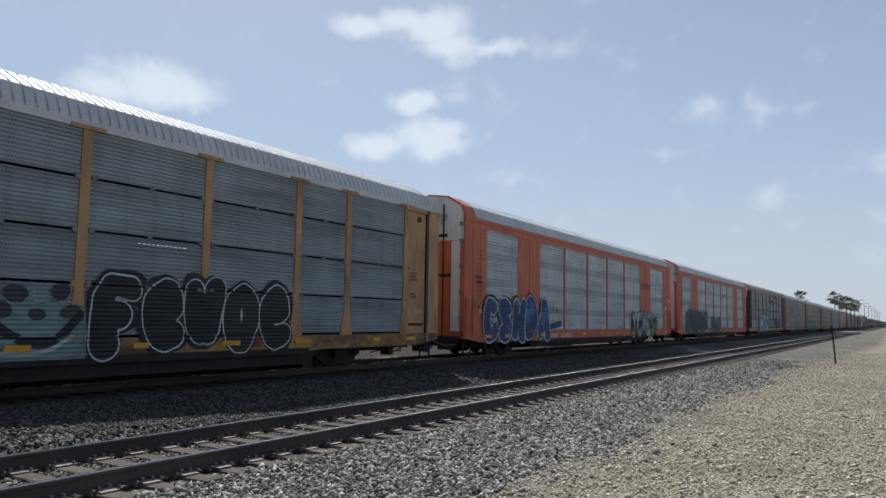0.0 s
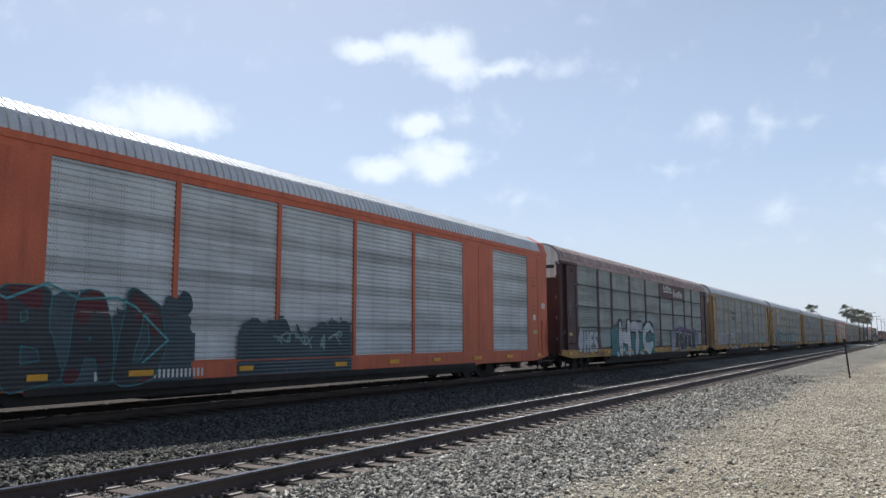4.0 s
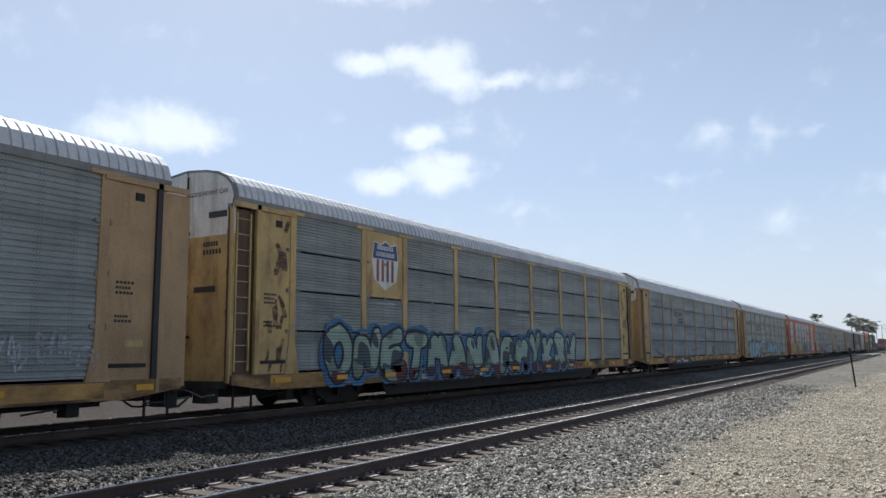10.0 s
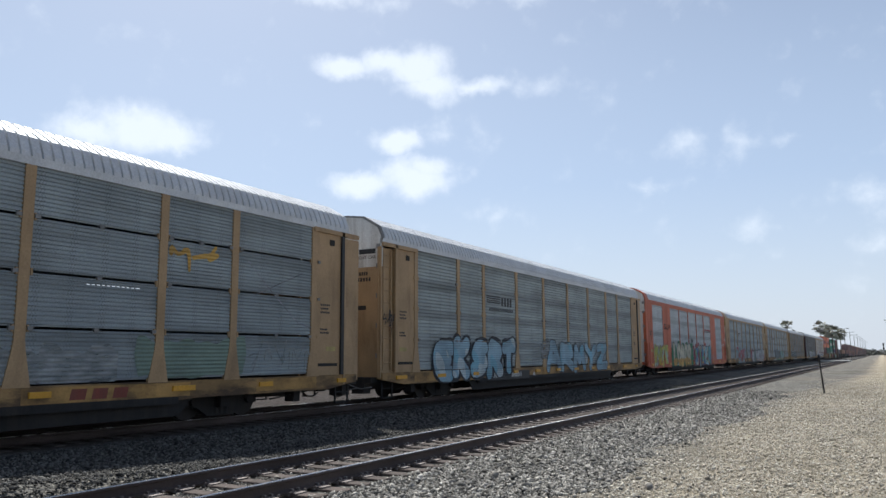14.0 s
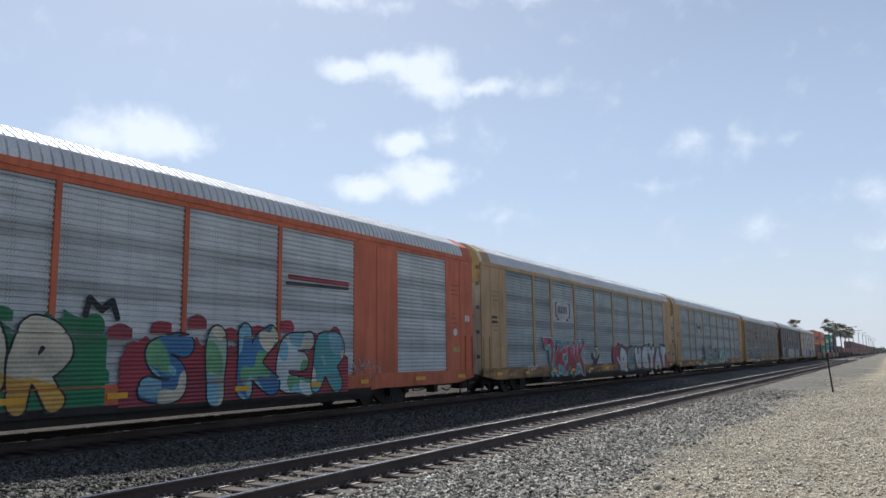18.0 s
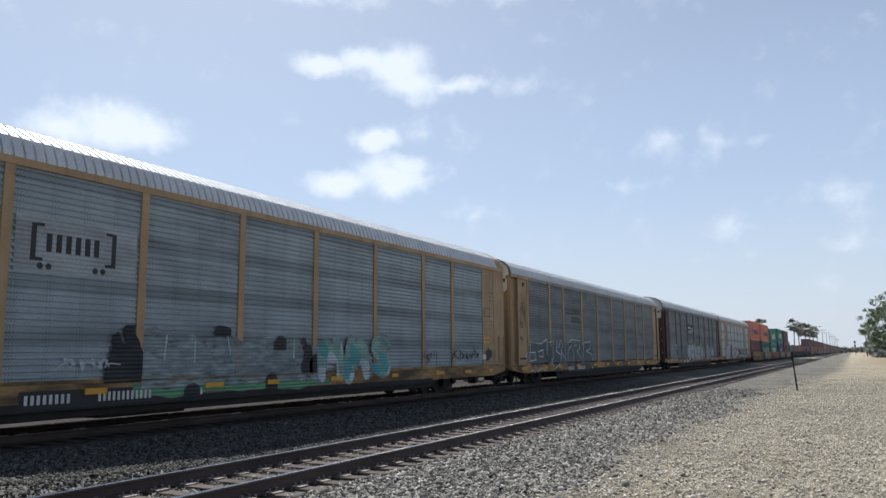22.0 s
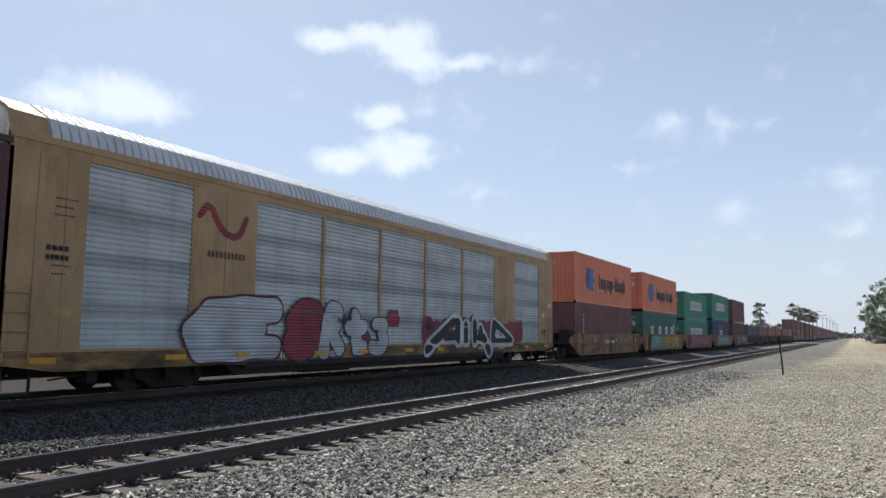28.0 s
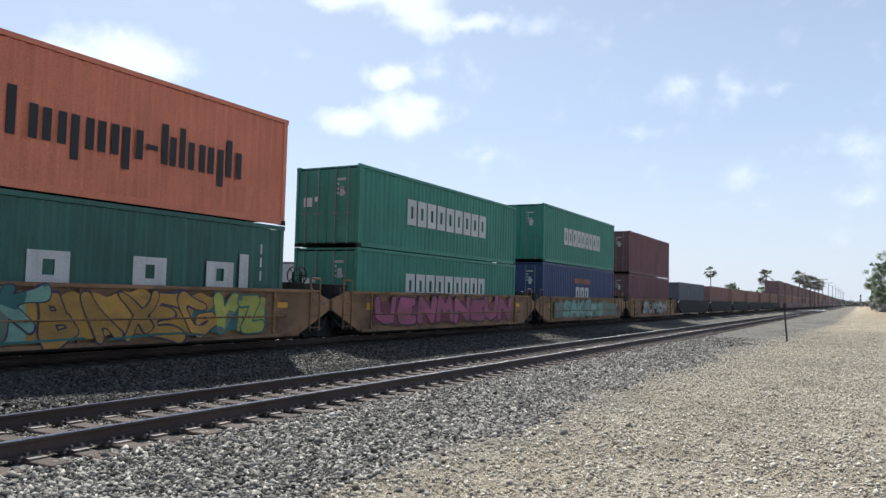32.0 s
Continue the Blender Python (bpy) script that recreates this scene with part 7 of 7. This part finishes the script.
streaks(c[11], [[(9.61, 1.34), (9.86, 2.33), (11.05, 2.4), (11.03, 2.02), (10.25, 1.86), (11.27, 1.69), (11.38, 1.31)], [(2.89, 0.92), (3.28, 1.09), (3.76, 1.03), (3.88, 0.95)], [(2.01, 0.98), (2.3, 1.01), (2.59, 0.91)]], "ice", 0.06, 1.68, label="angular white outline letters")
patchy(c[11], 1.9, 11.4, 1.15, 2.3, "gunmetal", 9, 86, 1.6675)
scrawl(c[11], 0.85, 1.6, 2.8, 4.6, "black", 6, 15, 0.025)
# dark brown car with white blocks
cloud(c[12], 9.3, 16.2, 1.3, 2.66, "lime", 81, 1.668, 10)
piece(c[12], "GOKE", 9.35, 15.4, 1.08, 2.56, "silver", "black", "dark", seed=28, fat=0.155, rim=0.05, halo=0.02, soft=1, spots=("white",), lean=.05, wave=.07)
piece(c[12], "NI EXAM", 16.0, 23.5, 1.08, 2.36, "silver", "dark", "", seed=29, fat=0.15, rim=0.03, soft=0, lean=.1, spots=("grey",), wave=.07)
piece(c[12], "DVZ", 2.1, 4.7, 1.15, 2.36, "pane", "white", "", seed=30, fat=0.16, rim=0.02, soft=0)
cloud(c[12], 6.7, 9.4, 1.3, 2.3, "pane", 31, 1.668, 4)
scrawl(c[12], 7.2, 9.0, 1.4, 2.2, "faint", 6, 67, 0.06)
board(c[12], 9.9, 12.5, 3.29, 4.24, M_BRN, "dark brown name board", 1.6, 1.648)
blocks(c[12], 10.1, 11.4, 3.86, 4.06, 7, M_LET, 1.649, seed=5)
for z in (3.62, 3.46):
    bars(c[12], 1.649, 10.05, z, 2.1, 0.07, 1, M_LET, skip=0)
bm = bmesh.new()
arc = [(12.05 + math.cos(a) * r, 3.62 + math.sin(a) * r) for r, sgn in ((0.33, 1), (0.2, -1)) for a in ([0.3 + 0.26 * i for i in range(10)][::sgn])]
prism(bm, arc, 1.652, 1.656, "x")
part("emblem_arc", bm, M_LET, c[12])
# tan car with red and white piece
band(c[13], 15.2, 24.3, 1.22, 2.3, "red", 91, 1.668, 0.16)
AKO = [[(15.45, 1.13), (17.5, 2.14), (17.85, 2.14), (17.84, 1.35)], [(16.84, 1.58), (17.77, 1.63)], [(18.51, 2.0), (18.52, 1.36)], [(19.3, 2.2), (19.32, 1.34)],
       [(19.85, 1.86), (19.6, 1.61), (20.19, 1.51), (20.68, 0.95)], [(21.14, 2.13), (21.02, 1.36), (23.0, 1.36), (21.14, 2.13)]]
streaks(c[13], AKO, "dark", 0.68, 1.672)
streaks(c[13], AKO, "white", 0.62, 1.675)
streaks(c[13], AKO, "black", 0.36, 1.679, label="angular black graffiti with a thick white outline")
streaks(c[13], [[(17.05, 1.8), (17.62, 2.0), (17.6, 1.82), (17.05, 1.8)]], "red", 0.08, 1.682)
streaks(c[13], [[(21.42, 1.86), (21.36, 1.54), (22.35, 1.54), (21.42, 1.86)]], "white", 0.07, 1.682)
streaks(c[13], [[(19.05, 2.1), (19.06, 1.4)], [(19.75, 1.9), (19.45, 1.62)], [(18.3, 1.95), (18.72, 1.95)]], "ice", 0.035, 1.682)
scrawl(c[13], 15.3, 16.0, 1.65, 2.25, "black", 6, 69, 0.04, 1.676)
scrawl(c[13], 23.3, 24.2, 2.0, 2.4, "black", 5, 70, 0.035, HW + .012)
piece(c[13], "E", 4.2, 7.6, 0.9, 2.5, "silver", "maroon", "", seed=31, fat=0.2, rim=0.035, soft=0, wave=.02)
piece(c[13], "S", 7.7, 9.3, 0.88, 2.55, "red", "black", "", seed=32, fat=0.22, rim=0.03, soft=1)
piece(c[13], "Rt", 9.3, 11.6, 0.92, 2.5, "silver", "dark", "", seed=33, fat=0.2, rim=0.03, soft=1)
cloud(c[13], 11.0, 11.9, 0.95, 1.9, "red", 92, 1.672, 2)
piece(c[13], "3", 11.8, 12.95, 0.95, 2.3, "silver", "dark", "", seed=34, fat=0.19, rim=0.03)
cloud(c[13], 12.9, 13.5, 1.9, 2.5, "red", 93, 1.672, 2)
scrawl(c[13], 10.0, 10.6, 1.9, 2.3, "dark", 5, 68, 0.03, 1.69)
streaks(c[13], [[(4.6, 4.4), (4.9, 4.75), (5.3, 4.1), (5.9, 3.95), (6.15, 4.5)]], "red", 0.17, HW + .012, 1)
blocks(c[13], 4.9, 6.2, 3.45, 3.6, 5, M_STEN, HW + .012)
# containers
M_EMB = paint("emblem_blue", (0.03, 0.085, 0.30), 0.5, 0, 0.12, 0.15)
FACE = C_W / 2 + 0.001
for b in (BOXES[1], BOXES[3]):
    for pts in ([(1.95, 1.45), (2.35, 2.15), (2.75, 2.15), (2.45, 1.5), (2.75, 0.85), (2.35, 0.9)],
                [(2.55, 1.5), (2.9, 2.15), (3.6, 2.1), (3.35, 1.72), (3.75, 1.6), (3.75, 1.3), (3.35, 1.25), (3.5, 0.8), (2.85, 0.85)]):
        bm = bmesh.new()
        prism(bm, pts, FACE, FACE + 0.006, "x")
        part("emblem", bm, M_EMB, b, "dark blue painted emblem")
    # plain upright bars with the rhythm of the painted name
    ys = 4.6
    for w, up, dn in ((.62, 1, 0), (.5, .7, 0), (.52, .7, .3), (.5, .7, 0), (.52, .7, .3), (.3, .42, -.3), (.42, 1, 0), (.16, 1, 0), (.52, .7, 0), (.5, .7, .3), (.52, 1, 0)):
        bm = bmesh.new()
        z0 = 1.0
        if dn < 0:
            box(bm, FACE, FACE + .005, ys, ys + w, z0 + .26, z0 + .38)
        else:
            s = min(w, .18)
            box(bm, FACE, FACE + .005, ys, ys + s, z0 - (dn if 0 < dn else 0) * .9 * (w > .515), z0 + up * .92)
            if w > .3:
                box(bm, FACE, FACE + .005, ys + w - s, ys + w, z0 - (dn * .9 if w < .515 else 0), z0 + min(up, .72) * .92)
        part("lettering", bm, M_BLKP, b)
        ys += w + 0.10
for i, ys in enumerate((2.5, 5.15, 7.55, 9.65)):
    blocks(BOXES[2], ys, ys + 1.0, 1.18, 1.82, 1, M_LET, FACE, 0.1, i)
bars(BOXES[2], FACE, 10.75, 1.1, 0.32, 0.95, 1, M_LET, skip=0)
blocks(BOXES[4], 2.9, 9.3, 1.02, 1.85, 9, M_LET, FACE, 0.14, 2)
blocks(BOXES[5], 2.9, 9.3, 0.95, 1.85, 9, M_LET, FACE, 0.14, 3)
blocks(BOXES[7], 3.0, 9.4, 1.05, 1.95, 9, M_LET, FACE, 0.14, 4)
blocks(BOXES[6], 5.0, 7.4, 1.05, 1.75, 3, M_LET, FACE, 0.2, 5)
bars(BOXES[6], FACE, 4.8, 1.95, 2.8, 0.28, 1, M_SHR, skip=0)
for i in range(6):
    bars(BOXES[0], FACE, 1.35, 2.2 - i * 0.24, 0.22, 0.07, 1, M_LET, skip=0)
    bars(BOXES[0], FACE, 1.42, 2.1 - i * 0.24, 0.07, 0.10, 1, M_LET, skip=0)
for i in range(3):
    bars(BOXES[2], FACE, 11.5, 1.4 + i * 0.35, 0.06, 0.25, 1, M_LET, skip=0)
# painted sills of the well cars
u = UNITS
WX = 1.603
band(u[1], 0.9, 5.4, 0.62, 1.66, "mint_flat", 201, WX)
band(u[1], 5.0, 9.7, 0.64, 1.66, "gold_flat", 202, WX + .002)
band(u[1], 9.0, 11.4, 0.66, 1.4, "teal_flat", 203, WX + .004)
band(u[1], 10.4, 11.4, 0.66, 1.6, "lime_flat", 204, WX + .006)
piece(u[1], "SWAVK", 0.9, 5.4, 0.62, 1.68, "mint_flat", "purple_flat", "", seed=40, x=WX + .008, fat=0.15, rim=0.022, soft=0, lean=.9, spots=("teal_flat", "moss_flat"), seams=(), wave=.22)
piece(u[1], "BAXEG", 5.2, 9.6, 0.62, 1.68, "gold_flat", "purple_flat", "", seed=41, x=WX + .008, fat=0.14, rim=0.03, soft=0, lean=.8, seams=(), wave=.2)
piece(u[1], "VZ", 9.5, 11.3, 0.66, 1.66, "lime_flat", "teal_flat", "", seed=46, x=WX + .010, fat=0.16, rim=0.03, soft=0, lean=.4, seams=(), spots=("moss_flat",))
streaks(u[1], [[(1.4, 0.72), (3.8, 0.64), (6.2, 0.7)], [(6.8, 0.66), (8.4, 0.74), (9.3, 0.66)]], "teal_flat", 0.05, WX + .02, 1)
band(u[2], 0.5, 11.2, 0.66, 1.6, "red_flat", 205, WX)
piece(u[2], "UENMNEUN", 0.5, 11.2, 0.72, 1.66, "pink_flat", "purple_flat", "", seed=42, x=WX + .003, fat=0.17, rim=0.03, seams=(), soft=0)
band(u[3], 0.8, 12.0, 0.66, 1.55, "moss_flat", 206, WX)
piece(u[3], "SAKEMS", 2.0, 9.0, 0.7, 1.6, "mint_flat", "moss_flat", "", seed=43, x=WX + .003, fat=0.16, seams=())
piece(u[4], "SUMON", 2.5, 10.0, 0.75, 1.6, "haze_flat", "moss_flat", "", seed=44, x=WX, fat=0.17, rim=0.04, seams=())
scrawl(u[0], 8.4, 10.0, 1.0, 1.6, "black_flat", 7, 17, 0.03, WX)
scrawl(u[0], 0.9, 2.6, 0.95, 1.6, "black_flat", 6, 18, 0.035, WX)
bars(u[0], 1.526, 5.1, 1.18, 0.7, 0.16, 4, M_LET)
bars(u[0], 1.526, 6.0, 1.18, 1.0, 0.16, 6, M_LET)

# ---- lineside: post, crossing, lamps, palms, trees ----


def line_post():
    p = empty("line_post", "thin dark leaning steel post in the gravel", "post")
    p.location = (-2.4, 38.9, -0.03)
    bm = bmesh.new()
    tube(bm, (0.05, 0, -0.1), (-0.08, 0, 1.62), 0.037, 8, 0.033)
    part("stake", bm, M_DARK, p)
    bm = bmesh.new()
    box(bm, -0.13, -0.03, -0.03, 0.03, 1.4, 1.75)
    part("head", bm, M_DARK, p)


line_post()


def warehouse(x, y, turn):
    w = empty("warehouse", "distant pale grey flat-roofed warehouse", "building", "warehouses behind the railway")
    w.location = (x, y, 0)
    w.rotation_euler = (0, 0, turn)
    bm = bmesh.new()
    box(bm, -17, 17, -8, 8, 0, 8.6)
    part("wall", bm, M_CONC, w)
    bm = bmesh.new()
    box(bm, -17.3, 17.3, -8.3, 8.3, 8.6, 9.1)
    part("roof", bm, M_GREY, w)
    for i in range(5):
        bm = bmesh.new()
        box(bm, -14 + i * 6, -11 + i * 6, -8.15, -8.0, 0, 3.6)
        part("dock_door", bm, M_GREY, w)


warehouse(-142, 158, 0.0)
warehouse(-165, 122, 0.25)
bm = bmesh.new()
box(bm, -12.3, -6.0, 196, 204, -0.1, 0.22)
cr = new("crossing_slab", mesh_of("crossing_slab", bm, M_CONC))
tagged(cr, "pale sunlit concrete slab of a level crossing", "level crossing", kind="structure")


def palm(x, y, h, r, seed):
    p = empty("palm_tree", "tall fan palm with a shaggy round crown", "palm tree", "palms beyond the track")
    p.location = (x, y, 0)
    rng = random.Random(seed)
    bm = bmesh.new()
    lean = rng.uniform(-.3, .3)
    for i in range(6):
        tube(bm, (lean * (i / 6) ** 2, 0, h * i / 6), (lean * ((i + 1) / 6) ** 2, 0, h * (i + 1) / 6), 0.17 - 0.008 * i, 8, 0.162 - 0.008 * i)
    part("trunk", bm, M_BARK, p)
    bm = bmesh.new()
    for i in range(30):
        az, el = rng.uniform(0, 6.283), math.asin(rng.uniform(-0.7, 0.98))
        d = Vector((math.cos(az) * math.cos(el), math.sin(az) * math.cos(el), math.sin(el)))
        side = d.cross(Vector((0, 0, 1))).normalized()
        c0 = Vector((lean, 0, h))
        stem = c0 + d * r * 0.5
        tube(bm, c0, stem, 0.03, 4)
        for j in range(-4, 5):
            a = j * 0.26
            tip = stem + (d * math.cos(a) + side * math.sin(a)) * r * rng.uniform(.45, .6) + Vector((0, 0, -r * 0.24 * (1 - el * .5)))
            w = side * math.cos(a) - d * math.sin(a)
            q = (stem + tip) / 2 + Vector((0, 0, r * 0.03))
            v = [bm.verts.new(s) for s in (stem, q + w * 0.062 * r, tip, q - w * 0.062 * r)]
            bm.faces.new(v)
    part("crown", bm, M_PALM, p)


# x over y and height over y fix each palm on its line of sight
for x, y, h, r, s in ((-17.4, 184, 7.6, 2.0, 1), (-15.6, 258, 9.7, 2.6, 2), (-14.4, 262, 8.9, 2.4, 3), (-12.7, 266, 8.6, 2.6, 4), (-12.0, 275, 8.5, 2.6, 5), (-11.2, 280, 8.0, 2.3, 6),
                      (-45, 280, 12.0, 2.4, 7), (4.2, 280, 8.6, 2.2, 8), (-82, 62, 7.6, 2.4, 9), (-86, 66, 6.4, 2.3, 10), (-77, 60, 5.6, 2.2, 11)):
    palm(x, y, h, r, s)


def yard_lamp(x, y, h):
    p = empty("yard_lamp", "tall grey yard lamp with two flat heads", "street lamp", "lamps along the yard")
    p.location = (x, y, 0)
    bm = bmesh.new()
    tube(bm, (0, 0, 0), (0, 0, h), 0.13, 8, 0.08)
    part("mast", bm, M_GREY, p)
    bm = bmesh.new()
    box(bm, -1.5, 1.5, -0.05, 0.05, h - 0.06, h + 0.04)
    part("arm", bm, M_GREY, p)
    for s in (-1, 1):
        bm = bmesh.new()
        box(bm, s * 1.15 - 0.4, s * 1.15 + 0.4, -0.25, 0.25, h - 0.02, h + 0.14)
        part("lamp_head", bm, M_GREY, p)


for i in range(8):
    yard_lamp(-10.6 + 0.12 * i, 300 + 52 * i, 10.4)


def signal_mast(x, y, h):
    p = empty("signal_mast", "distant dark railway signal on a mast", "railway signal")
    p.location = (x, y, 0)
    bm = bmesh.new()
    tube(bm, (0, 0, 0), (0, 0, h), 0.12, 8)
    part("mast", bm, M_GREY, p)
    for z in (h - 1.2, h - 3.0):
        bm = bmesh.new()
        box(bm, -0.35, 0.35, -0.3, 0.0, z, z + 1.2)
        part("signal_head", bm, M_BLKP, p)


signal_mast(1.3, 420, 6.6)


def tree(x, y, h, w, seed, clumps=150, leaves=26, label="leafy green roadside tree with an uneven crown", group="trees along the service road"):
    p = empty("tree", label, "tree", group)
    p.location = (x, y, 0)
    rng = random.Random(seed)
    bm = bmesh.new()
    tube(bm, (0, 0, -0.1), (0.1, 0, h * 0.4), 0.05 * h * 0.5, 8, 0.03 * h * 0.5)
    for i in range(7):
        a = i * 0.9 + rng.random()
        tube(bm, (0.1, 0, h * rng.uniform(.22, .4)), (math.cos(a) * w * .33, math.sin(a) * w * .33, h * rng.uniform(.5, .8)), 0.1, 6, 0.03)
    part("trunk", bm, M_BARK, p)
    bm = bmesh.new()
    for i in range(clumps):
        az, u, f = rng.uniform(0, 6.283), rng.uniform(-1, 1), rng.uniform(.45, 1.0)
        rad = math.sqrt(1 - u * u) * f
        c = Vector((math.cos(az) * rad * w / 2, math.sin(az) * rad * w / 2, h * (0.54 + 0.44 * u * f)))
        c += Vector([noise.noise((c.x * .6 + seed, c.y * .6, c.z * .6 + k)) * 0.9 for k in (0, 9, 18)])
        s = rng.uniform(.45, .95)
        for j in range(leaves):
            d = Vector((rng.gauss(0, 1), rng.gauss(0, 1), rng.gauss(0, .8))) * s * 0.42
            a = Vector((rng.gauss(0, 1), rng.gauss(0, 1), rng.gauss(0, 1))).normalized()
            b = a.orthogonal().normalized()
            q = rng.uniform(.10, .2)
            v = [bm.verts.new(c + d + t) for t in (a * q * 1.5, b * q * .7, -a * q * 1.5, -b * q * .7)]
            bm.faces.new(v)
    part("crown", bm, M_LEAF, p)


tree(6.6, 178, 13.2, 9.5, 1, 260, 30)
tree(9.6, 170, 8.0, 8.0, 2)
tree(11.5, 150, 7.0, 7.5, 3)
tree(9.5, 108, 4.8, 6.0, 4)
tree(13.5, 100, 5.2, 7.0, 5)
tree(7.5, 260, 7.5, 9.0, 6)
tree(16.5, 112, 6.0, 7.0, 7)
tree(-40, 292, 8.6, 6.0, 8, label="round leafy tree far behind the freight train", group="trees behind the train")
tree(-34.2, 345, 9.3, 8.0, 9, label="round leafy tree far behind the freight train", group="trees behind the train")


def far_belt(name, label, x0, x1, y, h, seed, n):
    """Irregular band of distant foliage, made of many small leaf clumps."""
    rng = random.Random(seed)
    verts, faces = [], []
    for i in range(n):
        x = rng.uniform(x0, x1)
        hh = h * (0.45 + 0.55 * abs(noise.noise((x * 0.03, seed, 0))) * 1.6) * rng.random() ** 0.5
        c = Vector((x, y + rng.uniform(-8, 8), hh))
        for j in range(5):
            a = Vector((rng.gauss(0, 1), rng.gauss(0, .5), rng.gauss(0, 1))).normalized()
            b = a.orthogonal().normalized()
            d = Vector((rng.gauss(0, 1), rng.gauss(0, 1), rng.gauss(0, .7)))
            q = rng.uniform(.5, 1.1) * h / 7
            m = len(verts)
            verts += [tuple(c + d + t) for t in (a * q, b * q * .8, -a * q, -b * q * .8)]
            faces.append((m, m + 1, m + 2, m + 3))
    me = bpy.data.meshes.new(name)
    me.from_pydata(verts, [], faces)
    me.materials.append(M_HEDGE)
    tagged(new(name, me), label, "trees", kind="stuff")


far_belt("far_trees", "distant hazy belt of trees at the horizon", -700, 160, 900, 9, 3, 5200)
far_belt("shrubs", "low shrubs and small cypress trees behind the track", -60, -17, 235, 6.0, 4, 900)
far_belt("roadside_bushes", "low bushes along the service road", 5, 22, 235, 4.0, 5, 700)


def motions():
    """The whole train rolls towards the camera's left at a nearly even pace."""
    times = (0, 4, 8, 12, 16, 20, 24, 28, 32)
    for ob, y, *z in TRAIN:
        h = z[0] if z else 0.0
        walk(ob, [(t, pose(TRAIN_X, y - travelled(t), h)) for t in times])


motions()
